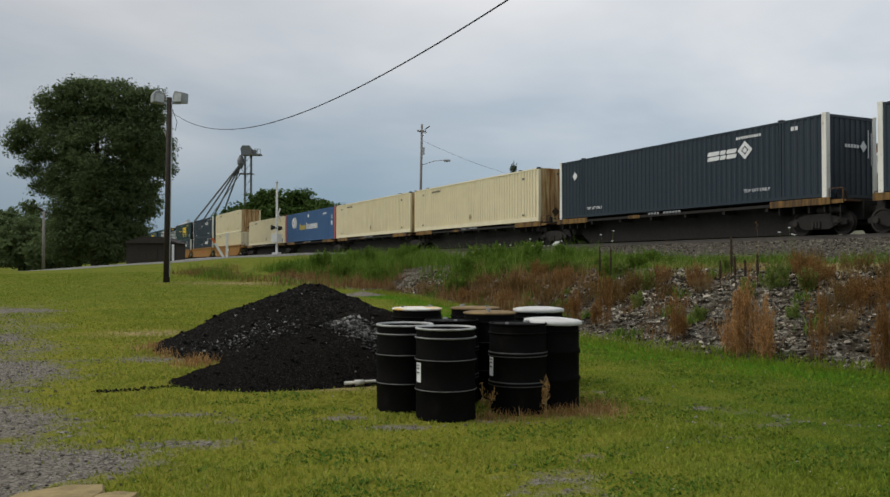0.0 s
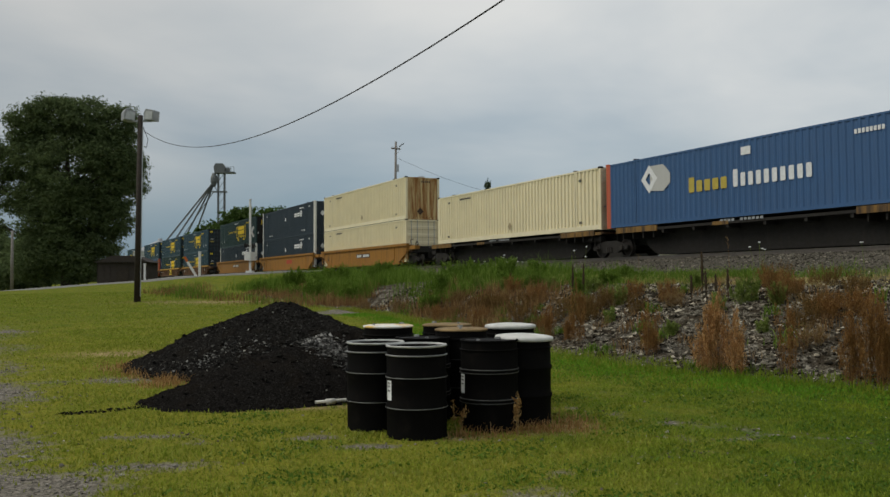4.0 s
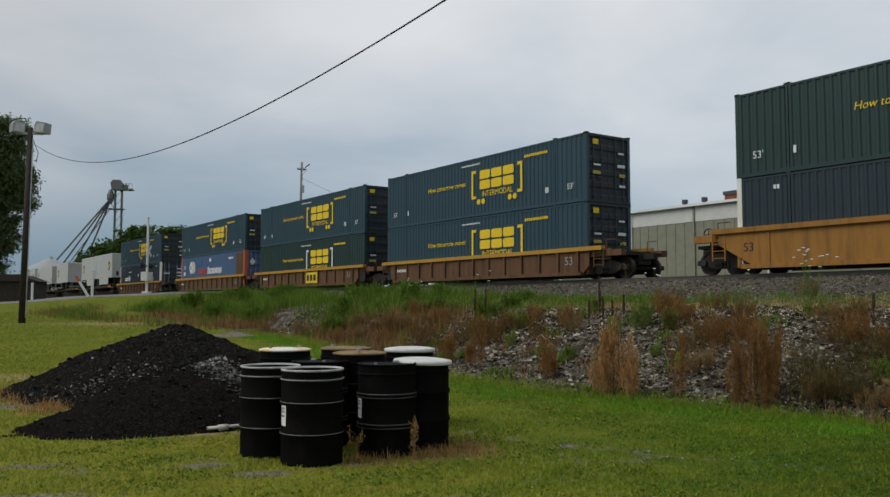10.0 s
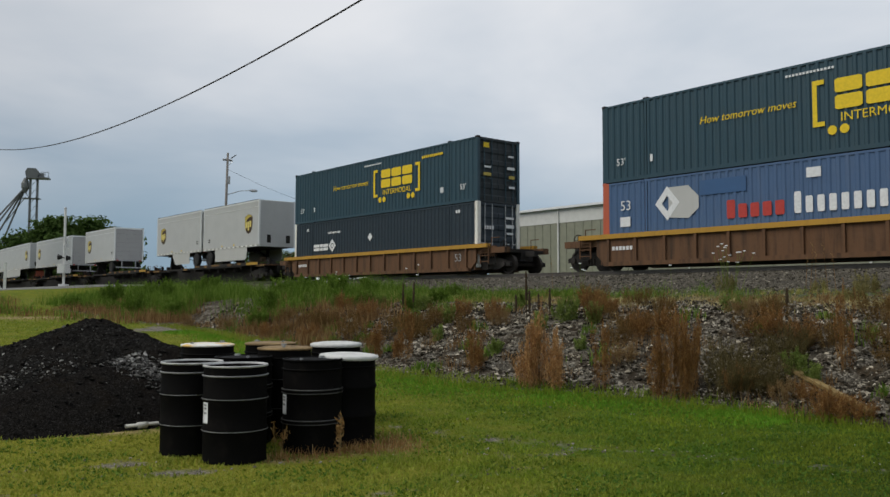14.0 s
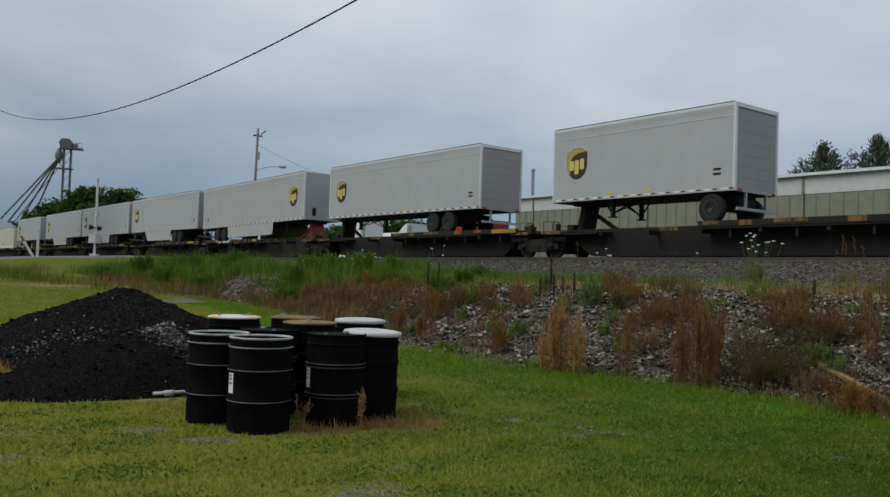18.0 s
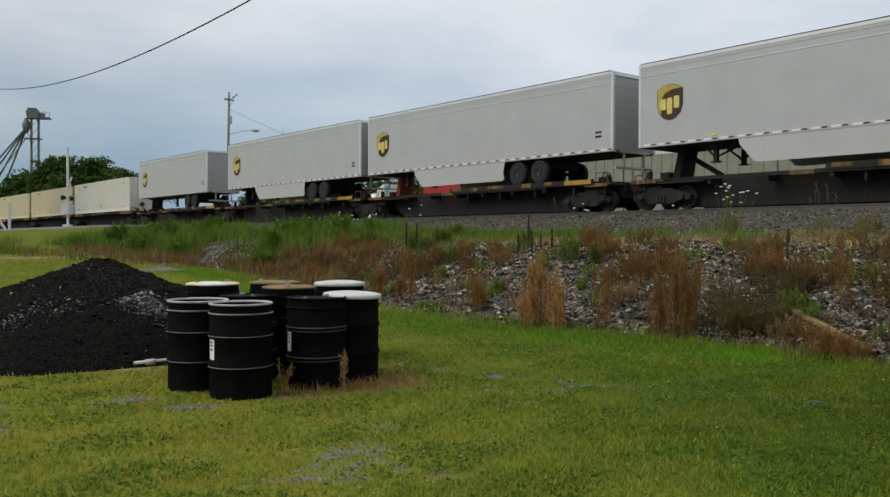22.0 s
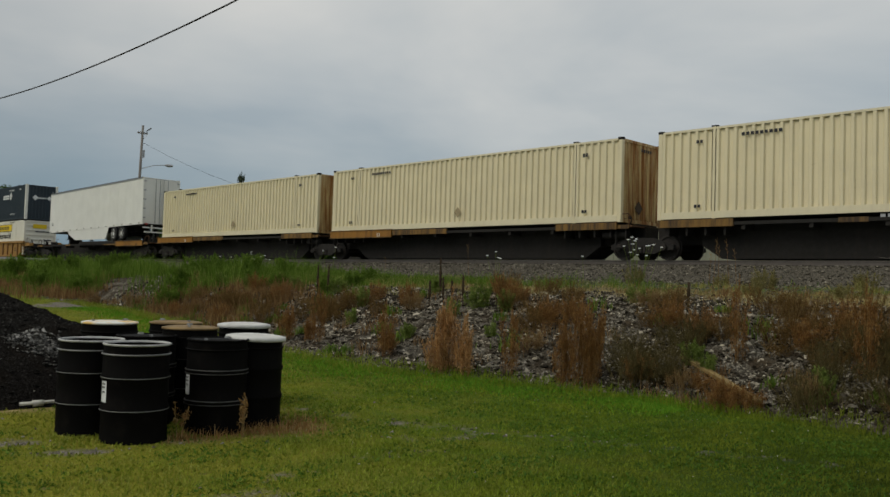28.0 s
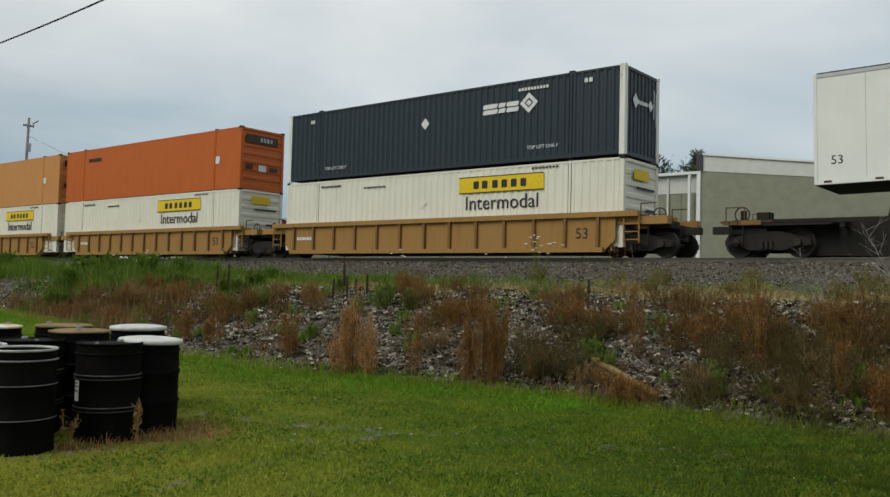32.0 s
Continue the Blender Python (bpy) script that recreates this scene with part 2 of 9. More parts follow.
M_BROWN = plain("brown_badge", (0.055, 0.030, 0.014), 0.5, 0, 0.2)
M_BADGEPALE = plain("pale_gold_badge", (0.66, 0.55, 0.17), 0.5, 0, 0.15)
M_BADGEGOLD = plain("gold_badge", (0.46, 0.36, 0.07), 0.5, 0, 0.2)
M_PLACARD = plain("weathered_placard", (0.42, 0.34, 0.20), 0.7, 0, 0.5, 14)
M_WOOD_DARK = plain("creosoted_wood", (0.045, 0.035, 0.028), 0.85, 0, 0.5, 8)
M_STALK = plain("dead_brown_stalk", (0.055, 0.036, 0.018), 0.95, 0, 0.5, 30)
M_WOOD_GREY = plain("weathered_wood", (0.22, 0.20, 0.18), 0.85, 0, 0.4, 8)


# ---- geometry helpers ----
class Geo:
    """Vertices and faces gathered for one mesh."""

    def __init__(self):
        self.v, self.f = [], []

    def face_ring(self, pts):
        k = len(self.v)
        self.v += [tuple(p) for p in pts]
        self.f.append(tuple(range(k, k + len(pts))))

    def box(self, x0, x1, y0, y1, z0, z1, c=0.0):
        """A box; c chamfers its four long upright edges."""
        if c <= 0:
            ring = [(x0, y0), (x1, y0), (x1, y1), (x0, y1)]
        else:
            ring = [(x0 + c, y0), (x1 - c, y0), (x1, y0 + c), (x1, y1 - c), (x1 - c, y1), (x0 + c, y1), (x0, y1 - c), (x0, y0 + c)]
        self.prism(ring, z0, z1)
        return self

    def prism(self, ring, z0, z1):
        k, n = len(self.v), len(ring)
        self.v += [(x, y, z0) for x, y in ring] + [(x, y, z1) for x, y in ring]
        self.f.append(tuple(k + i for i in reversed(range(n))))
        self.f.append(tuple(k + n + i for i in range(n)))
        self.f += [(k + i, k + (i + 1) % n, k + n + (i + 1) % n, k + n + i) for i in range(n)]
        return self

    def side_prism(self, ring, y0, y1):
        """A shape drawn in x and z, drawn out from y0 to y1."""
        k, n = len(self.v), len(ring)
        self.v += [(x, y0, z) for x, z in ring] + [(x, y1, z) for x, z in ring]
        self.f.append(tuple(k + i for i in range(n)))
        self.f.append(tuple(k + n + i for i in reversed(range(n))))
        self.f += [(k + (i + 1) % n, k + i, k + n + i, k + n + (i + 1) % n) for i in range(n)]
        return self

    def end_prism(self, ring, x0, x1):
        """A shape drawn in y and z, drawn out from x0 to x1."""
        k, n = len(self.v), len(ring)
        self.v += [(x0, y, z) for y, z in ring] + [(x1, y, z) for y, z in ring]
        self.f.append(tuple(k + i for i in reversed(range(n))))
        self.f.append(tuple(k + n + i for i in range(n)))
        self.f += [(k + i, k + (i + 1) % n, k + n + (i + 1) % n, k + n + i) for i in range(n)]
        return self

    def rod(self, p, q, r, r2=None, n=8, caps=True):
        p, q = Vector(p), Vector(q)
        r2 = r if r2 is None else r2
        d = (q - p).normalized()
        a = d.cross(Vector((0, 0, 1)) if abs(d.z) < 0.9 else Vector((1, 0, 0))).normalized()
        b = d.cross(a)
        k = len(self.v)
        for c, rr in ((p, r), (q, r2)):
            for i in range(n):
                w = 2 * math.pi * i / n
                self.v.append(tuple(c + a * (rr * math.cos(w)) + b * (rr * math.sin(w))))
        self.f += [(k + i, k + (i + 1) % n, k + n + (i + 1) % n, k + n + i) for i in range(n)]
        if caps:
            self.f += [tuple(k + i for i in reversed(range(n))), tuple(k + n + i for i in range(n))]
        return self

    def lathe(self, prof, n=32, axis="z", at=(0, 0, 0)):
        """Turns a profile of (radius, height) about an axis."""
        k = len(self.v)
        for r, h in prof:
            for i in range(n):
                w = 2 * math.pi * i / n
                c, s = r * math.cos(w), r * math.sin(w)
                p = (c, s, h) if axis == "z" else (c, h, s)
                self.v.append((p[0] + at[0], p[1] + at[1], p[2] + at[2]))
        for j in range(len(prof) - 1):
            for i in range(n):
                a, b = k + j * n + i, k + j * n + (i + 1) % n
                self.f.append((a, b, b + n, a + n) if axis == "z" else (b, a, a + n, b + n))
        return self

    def tube(self, pts, r, n=6):
        """One bent tube through points."""
        pts = [Vector(p) for p in pts]
        k = len(self.v)
        for i, c in enumerate(pts):
            d = (pts[min(i + 1, len(pts) - 1)] - pts[max(i - 1, 0)]).normalized()
            a = d.cross(Vector((0, 0, 1)) if abs(d.z) < 0.9 else Vector((1, 0, 0))).normalized()
            b = d.cross(a)
            self.v += [tuple(c + a * (r * math.cos(2 * math.pi * j / n)) + b * (r * math.sin(2 * math.pi * j / n))) for j in range(n)]
        for i in range(len(pts) - 1):
            self.f += [(k + i * n + j, k + i * n + (j + 1) % n, k + (i + 1) * n + (j + 1) % n, k + (i + 1) * n + j) for j in range(n)]
        return self

    def mesh(self, name, mat, smooth=False):
        me = bpy.data.meshes.new(name)
        me.from_pydata(self.v, [], self.f)
        me.materials.append(mat)
        if smooth:
            me.polygons.foreach_set("use_smooth", [True] * len(me.polygons))
        me.update()
        return me


def mesh_of(name, verts, faces, mat, smooth=False):
    """A mesh from arrays of vertices and of three- or four-cornered faces."""
    verts, faces = np.asarray(verts, np.float32), np.asarray(faces, np.int32)
    me = bpy.data.meshes.new(name)
    me.vertices.add(len(verts))
    me.vertices.foreach_set("co", verts.ravel())
    k = faces.shape[1]
    me.loops.add(faces.size)
    me.loops.foreach_set("vertex_index", faces.ravel())
    me.polygons.add(len(faces))
    me.polygons.foreach_set("loop_start", np.arange(len(faces), dtype=np.int32) * k)
    me.polygons.foreach_set("use_smooth", np.full(len(faces), smooth))
    me.materials.append(mat)
    me.update(calc_edges=True)
    return me


def part(name, geo, mat, parent, label="", at=None, smooth=False):
    """Links gathered geometry, or a mesh, as one object under a thing or a part."""
    ob = new(name, geo.mesh(name, mat, smooth) if isinstance(geo, Geo) else geo)
    ob.parent = parent
    if at is not None:
        ob.matrix_basis = at
    return tagged(ob, label)


def thing(name, label, category, group="", at=None, kind=""):
    ob = tagged(new(name), label, category, group, kind)
    ob.empty_display_size = 0.3
    if at is not None:
        ob.matrix_basis = at
    return ob


def text_mesh(words, size, mat, thick=0.004):
    """Words as a mesh that stands upright and faces -y, with its middle at the origin."""
    cu = bpy.data.curves.new("words", "FONT")
    cu.body, cu.size, cu.extrude, cu.align_x, cu.align_y = words, size, thick, "CENTER", "CENTER"
    cu.resolution_u = 3
    ob = bpy.data.objects.new("words", cu)
    me = bpy.data.meshes.new_from_object(ob)
    bpy.data.objects.remove(ob)
    bpy.data.curves.remove(cu)
    me.transform(Matrix.Rotation(radians(90), 4, "X"))
    me.materials.clear()
    me.materials.append(mat)
    return me


# ---- the railway line: s runs away along the track, o across it, away from the lawn ----
TRACK_A = radians(26.57)
AWAY = Vector((-math.sin(TRACK_A), math.cos(TRACK_A), 0))
OVER = Vector((math.cos(TRACK_A), math.sin(TRACK_A), 0))
TRACK_O = 26.0
RAIL_Z = 2.5
TRACK_TURN = 26.57 - 90.0


def along(s, o, z):
    return AWAY * s + OVER * o + Vector((0, 0, z))


def on_track(s, z=RAIL_Z, o=TRACK_O):
    """A pose on the line: x runs the way the train goes, -y faces the lawn."""
    return Matrix.Translation(along(s, o, z)) @ pose(0, 0, 0, 0, 0, TRACK_TURN)


def advance(t):
    """How far the train has gone after t seconds."""
    return 14.265 * t + 0.021 * t * t + 0.3 * math.exp(-((t - 20.1) / 0.5) ** 2)


# ---- containers ----
CW = 2.59


def corrugated(x0, x1, z0, z1, y, depth, period, out):
    """A corrugated wall along x; out: +1 or -1, the side to which it faces."""
    g = Geo()
    n = max(1, round((x1 - x0) / period))
    w = (x1 - x0) / n
    xs = []
    for i in range(n):
        a = x0 + i * w
        xs += [(a, 0), (a + 0.30 * w, 0), (a + 0.44 * w, -depth), (a + 0.86 * w, -depth)]
    xs.append((x1, 0))
    for x, d in xs:
        g.v += [(x, y + out * d, z0), (x, y + out * d, z1)]
    for i in range(len(xs) - 1):
        a = 2 * i
        g.f.append((a, a + 2, a + 3, a + 1) if out < 0 else (a + 2, a, a + 1, a + 3))
    return g


def ridged_end(x, y0, y1, z0, z1, depth, period, upright=True):
    """A ribbed end wall that faces +x."""
    g = Geo()
    a0, a1 = (y0, y1) if upright else (z0, z1)
    n = max(1, round((a1 - a0) / period))
    w = (a1 - a0) / n
    row = []
    for i in range(n):
        a = a0 + i * w
        row += [(a, 0), (a + 0.3 * w, 0), (a + 0.42 * w, depth), (a + 0.88 * w, depth)]
    row.append((a1, 0))
    for a, d in row:
        g.v += [(x - d, a, z0), (x - d, a, z1)] if upright else [(x - d, y0, a), (x - d, y1, a)]
    for i in range(len(row) - 1):
        k = 2 * i
        g.f.append((k, k + 2, k + 3, k + 1) if upright else (k, k + 1, k + 3, k + 2))
    return g


def bars(g, x0, x1, z0, z1, n, y, gap=0.3, lean=0.0, thick=0.006):
    """A row of upright bars in place of a line of unreadable writing."""
    w = (x1 - x0) / n
    for i in range(n):
        a, b = x0 + i * w, x0 + (i + 1 - gap) * w
        g.side_prism([(a, z0), (b, z0), (b + lean, z1), (a + lean, z1)], y - thick, y)
    return g


def lozenge(g, cx, cz, rx, rz, y, hole=0.0, thick=0.006):
    if hole <= 0:
        g.side_prism([(cx - rx, cz), (cx, cz - rz), (cx + rx, cz), (cx, cz + rz)], y - thick, y)
    else:
        out = [(cx - rx, cz), (cx, cz - rz), (cx + rx, cz), (cx, cz + rz)]
        inn = [(cx + (x - cx) * hole, cz + (z - cz) * hole) for x, z in out]
        for i in range(4):
            j = (i + 1) % 4
            g.side_prism([out[i], out[j], inn[j], inn[i]], y - thick, y)
    return g


def disc(g, cx, cz, r, y, n=16, thick=0.006, rz=None):
    rz = r if rz is None else rz
    g.side_prism([(cx + r * math.cos(2 * math.pi * i / n), cz + rz * math.sin(2 * math.pi * i / n)) for i in range(n)], y - thick, y)
    return g


def container_shell(label, mat, group, L=16.15, H=2.9, depth=0.035, period=0.29, rail=0.16, post_mat=None, end_mat=None,
                    end="ribs", post=0.16, rail_mat=None, lift_mat=None, far_post_mat=None, rod_mat=None):
    ob = thing("shipping_container", label, "container", group)
    hl, hw = L / 2, CW / 2
    post_mat, end_mat, rail_mat = post_mat or mat, end_mat or mat, rail_mat or mat
    for side in (-1, 1):
        for a, b in ((-hl + post, -6.17), (-6.03, 6.03), (6.17, hl - post)):
            part("side_panel", corrugated(a, b, rail, H - 0.08, side * hw, depth, period, side), mat, ob)
        part("bottom_rail", Geo().box(-hl + post, hl - post, min(side * (hw - 0.06), side * (hw + 0.004)), max(side * (hw - 0.06), side * (hw + 0.004)), 0.02, rail), rail_mat, ob)
        part("top_rail", Geo().box(-hl + post, hl - post, min(side * (hw - 0.07), side * (hw + 0.004)), max(side * (hw - 0.07), side * (hw + 0.004)), H - 0.08, H - 0.01), rail_mat, ob)
        for x in (-6.1, 6.1):
            a, b = sorted((side * (hw - 0.1), side * (hw + 0.008)))
            part("lift_post", Geo().box(x - 0.042, x + 0.042, a, b, 0.0, H), lift_mat or mat, ob)
            a, b = sorted((side * (hw - 0.16), side * hw))
            part("corner_casting", Geo().box(x - 0.1, x + 0.1, a, b, H, H + 0.045), M_BLACKCAR, ob)
    for x, pm in ((-1, far_post_mat or post_mat), (1, post_mat)):
        for y in (-1, 1):
            x0, x1 = sorted((x * hl, x * (hl - post)))
            y0, y1 = sorted((y * (hw + 0.006), y * (hw - post)))
            part("corner_post", Geo().box(x0, x1, y0, y1, 0.0, H, 0.015), pm, ob)
            x0, x1 = sorted((x * (hl + 0.004), x * (hl - 0.17)))
            y0, y1 = sorted((y * (hw + 0.01), y * (hw - 0.16)))
            part("corner_casting", Geo().box(x0, x1, y0, y1, H - 0.06, H + 0.03), M_BLACKCAR if post_mat is mat else post_mat, ob)
    part("roof", Geo().box(-hl + 0.05, hl - 0.05, -hw + 0.05, hw - 0.05, H - 0.06, H - 0.02), mat, ob)
    part("floor", Geo().box(-hl + 0.05, hl - 0.05, -hw + 0.05, hw - 0.05, 0.03, 0.15), M_BLACKCAR, ob)
    g = Geo().box(-hl + 0.03, -hl + 0.07, -hw + post, hw - post, 0.05, H - 0.04)
    part("end_wall", g, mat, ob)
    if end in ("ribs", "hribs"):
        part("end_wall", ridged_end(hl - 0.03, -hw + post, hw - post, 0.12, H - 0.1, 0.035, 0.26 if end == "ribs" else 0.36, end == "ribs"), end_mat, ob)
        part("end_sill", Geo().box(hl - 0.12, hl - 0.01, -hw + post, hw - post, 0.0, 0.13), end_mat, ob)
        part("end_header", Geo().box(hl - 0.12, hl - 0.01, -hw + post, hw - post, H - 0.11, H - 0.01), end_mat, ob)
    else:
        for y in (-1, 1):
            y0, y1 = sorted((y * 0.01, y * (hw - post)))
            d = part("door", ridged_end(hl - 0.05, y0, y1, 0.13, H - 0.12, 0.03, 0.5, False), end_mat, ob)
            for f in (0.22, 0.62):
                yy = y * (hw - post) * (0.15 + f)
                part("lock_rod", Geo().rod((hl - 0.02, yy, 0.06), (hl - 0.02, yy, H - 0.05), 0.022, n=6), rod_mat or M_STEEL, d)
                part("handle", Geo().box(hl - 0.03, hl + 0.01, yy - 0.02, yy + 0.22 * y if y > 0 else yy + 0.02, 1.05, 1.1) if y > 0 else Geo().box(hl - 0.03, hl + 0.01, yy - 0.22, yy + 0.02, 1.05, 1.1), rod_mat or M_STEEL, d)
        part("door_sill", Geo().box(hl - 0.14, hl - 0.01, -hw + post, hw - post, 0.0, 0.12), end_mat, ob)
        part("door_header", Geo().box(hl - 0.14, hl - 0.01, -hw + post, hw - post, H - 0.12, H - 0.01), end_mat, ob)
    return ob


SIDE = -CW / 2 - 0.012
# a plain block that stands in for the pieces of painted emblems
BLOCK = [(0.1, 0), (0.9, 0), (1, 0.1), (1, 0.9), (0.9, 1), (0.1, 1), (0, 0.9), (0, 0.1)]


def numbers(ob, mat, x0, x1, z0, z1, n):
    tagged(part("number", bars(Geo(), x0, x1, z0, z1, n, SIDE), mat, ob), kind="stuff")


def end_marks(ob, mat, rows):
    """Flat plates on the end that faces +x: rows of y0, y1, z0, z1."""
    for y0, y1, z0, z1 in rows:
        part("plate", Geo().box(8.085, 8.095, y0, y1, z0, z1), mat, ob)


def cream_container(label, end="ribs", rusty=True, mat=None):
    mat = mat or M_CREAM
    ob = container_shell(label, mat, "pale containers on the train", depth=0.062, period=0.285, rail=0.24,
                         rail_mat=M_CREAMRAIL if mat is M_CREAM else mat, end_mat=M_CREAM_RUST if rusty else mat, end=end)
    part("placard", lozenge(Geo(), 0.3, 0.62, 0.19, 0.22, SIDE), M_PLACARD, ob, "tan diamond placard")
    numbers(ob, M_MARK_K, -5.2, -3.9, 2.52, 2.62, 9)
    numbers(ob, M_MARK_K, 6.45, 6.7, 2.35, 2.48, 2)
    numbers(ob, M_MARK_K, 6.45, 6.7, 0.36, 0.46, 2)
    numbers(ob, M_MARK_K, -6.7, -6.45, 2.42, 2.52, 2)
    numbers(ob, M_MARK_K, -6.75, -6.5, 0.36, 0.46, 2)
    if end == "ribs":
        end_marks(ob, M_MARK_K, [(-0.1 + 0.14 * i, -0.02 + 0.14 * i, 2.55, 2.66) for i in range(5)])
        g = Geo()
        g.end_prism([(-0.45, 0.55), (-0.2, 0.3), (0.05, 0.55), (-0.2, 0.8)], 8.08, 8.09)
        part("placard", g, M_BROWN, ob, "rusted diamond placard")
    return ob


def blocks(g, spec, y, thick=0.008):
    for x0, x1, z0, z1 in spec:
        g.side_prism([(x0, z0), (x1, z0), (x1, z1), (x0, z1)], y - thick, y)
    return g


def navy_container(label, logo_x=2.45, end="ribs", low_logo=False):
    ob = container_shell(label, M_NAVY, "navy containers on the train", depth=0.032, period=0.27, rail=0.14,
                         post_mat=M_POST, end=end, post=0.2)
    dz = -0.55 if low_logo else 0.0
    x = logo_x
    # a plain emblem: a broken slanted bar and a split diamond
    for a, w, h in ((0.0, 0.62, 0.16), (0.68, 0.28, 0.16), (1.02, 0.5, 0.16)):
        for z in (1.82, 2.02):
            part("emblem_block", Geo().side_prism([(x + a + w * u + 0.06 * v, z + dz + h * v) for u, v in BLOCK], SIDE - 0.006, SIDE), M_MARK_W, ob)
    part("emblem_diamond", lozenge(Geo(), x + 1.98, 2.06 + dz, 0.37, 0.36, SIDE, 0.5), M_MARK_W, ob, "white split diamond emblem")
    part("emblem_block", lozenge(Geo(), x + 1.98, 2.06 + dz, 0.12, 0.11, SIDE), M_MARK_W, ob)
    numbers(ob, M_MARK_W, x + 1.55, x + 2.8, 2.5 + dz * 0.6, 2.6 + dz * 0.6, 10)
    part("placard", lozenge(Geo(), -6.7 if "spine" in label else -0.25, 2.1 if "spine" in label else 1.78, 0.2, 0.22, SIDE), M_MARK_W, ob, "white diamond placard")
    numbers(ob, M_MARK_W, 6.6, 6.95, 2.48, 2.62, 2)
    if "spine" not in label:
        numbers(ob, M_MARK_W, -6.65, -6.4, 2.42, 2.56, 2)
    if not low_logo:
        part("notice", text_mesh("TOP LIFT ONLY", 0.18, M_MARK_W), M_MARK_W, ob, "white notice lettering", pose(5.0, SIDE - 0.002, 0.48))
        part("notice", text_mesh("TOP LIFT ONLY", 0.18, M_MARK_W), M_MARK_W, ob, "white notice lettering", pose(-5.1, SIDE - 0.002, 0.42))
    if end == "ribs":
        if "spine" not in label:
            part("placard", Geo().end_prism([(-0.75, 1.85), (-0.53, 1.6), (-0.31, 1.85), (-0.53, 2.1)], 8.07, 8.08), M_MARK_W, ob, "white diamond placard")
        for i in range(5):
            part("emblem_block", Geo().box(8.07, 8.08, -0.36 + 0.15 * i, -0.24 + 0.15 * i, 1.78, 1.90), M_MARK_W, ob)
        part("emblem_diamond", Geo().end_prism([(0.42, 1.85), (0.60, 1.65), (0.78, 1.85), (0.60, 2.05)], 8.07, 8.08), M_MARK_W, ob)
        part("stripe", Geo().box(8.07, 8.08, 0.84, 0.88, 1.45, 2.45), M_MARK_W, ob)
        part("stripe", Geo().box(8.07, 8.08, 1.0, 1.03, 1.2, 2.35), M_MARK_W, ob)
    else:
        end_marks(ob, M_MARK_W, [(-0.9 + 0.15 * i, -0.8 + 0.15 * i, 1.7, 1.86) for i in range(4)] + [(0.4, 0.9, 2.2, 2.3), (0.4, 0.9, 1.8, 1.95), (0.45, 0.85, 1.5, 1.6)])
    return ob


def teal_container(label, pale_mark=False, closed_end=False):
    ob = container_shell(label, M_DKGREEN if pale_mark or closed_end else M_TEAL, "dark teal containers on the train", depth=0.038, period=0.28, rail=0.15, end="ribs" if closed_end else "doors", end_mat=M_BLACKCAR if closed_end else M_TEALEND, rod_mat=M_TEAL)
    y = SIDE
    for x0, f in ((0.04, 1), (3.94, -1)):
        ring = [(0, 0), (0.36, 0), (0.36, 0.14), (0.14, 0.14), (0.14, 1.26), (0.36, 1.26), (0.36, 1.4), (0, 1.4)]
        pts = [(x0 + f * u, 0.87 + v) for u, v in ring]
        part("bracket", Geo().side_prism(pts if f > 0 else pts[::-1], y - 0.008, y), M_MARK_W if pale_mark else M_MARK_Y, ob, "painted square bracket")
    # three chunky blocks between the brackets, each split in two
    for cx in (0.72, 1.62, 2.52):
        for z in (1.30, 1.80):
            part("emblem_block", Geo().side_prism([(cx + 0.80 * u, z + 0.42 * v) for u, v in BLOCK], y - 0.008, y), M_MARK_Y, ob, "chunky yellow emblem block")
    part("lettering", text_mesh("INTERMODAL", 0.38, M_MARK_Y), M_MARK_Y, ob, "yellow lettering", pose(2.05, y - 0.002, 1.05))
    for cx in (0.62, 0.98, 3.02, 3.38):
        part("disc", disc(Geo(), cx, 0.71, 0.14, y), M_MARK_Y, ob, "yellow painted disc")
    words = text_mesh("How tomorrow moves", 0.36, M_MARK_Y)
    words.transform(Matrix(((1, 0, 0.2, 0), (0, 1, 0, 0), (0, 0, 1, 0), (0, 0, 0, 1))))
    part("slogan", words, M_MARK_Y, ob, "yellow slanted lettering", pose(-2.15, y - 0.002, 1.7))
    numbers(ob, M_MARK_Y, 4.1, 5.7, 2.38, 2.5, 11)
    numbers(ob, M_MARK_W, -0.8, 0.75, 2.55, 2.62, 14)
    for x in (7.1, -7.2):
        part("size_mark", text_mesh("53'", 0.36, M_MARK_W), M_MARK_W, ob, "white size lettering", pose(x, y - 0.002, 0.72))
    numbers(ob, M_MARK_W, 5.5, 5.75, 0.6, 0.85, 2)
    numbers(ob, M_MARK_W, -5.9, -5.75, 0.6, 0.85, 1)
    if closed_end:
        end_marks(ob, M_MARK_Y, [(-0.55, 0.0, 2.15, 2.42), (0.06, 0.55, 2.15, 2.42), (-0.55, 0.55, 2.02, 2.1), (-0.68, -0.62, 1.98, 2.55)])
        end_marks(ob, M_MARK_W, [(-0.05, 0.38, 0.75, 1.0), (-1.05, -0.95, 1.05, 1.2)])
        return ob
    end_marks(ob, M_MARK_Y, [(-0.95, -0.62, 2.44, 2.66)])
    end_marks(ob, M_MARK_W, [(-0.9, -0.5, 1.54, 1.62), (0.5, 0.95, 1.55, 1.68), (0.6, 0.95, 0.7, 0.8), (0.55, 0.9, 2.12, 2.2)])
    end_marks(ob, M_BADGEGOLD, [(-0.95, -0.5, 1.18, 1.32), (0.6, 0.95, 1.14, 1.28)])
    return ob


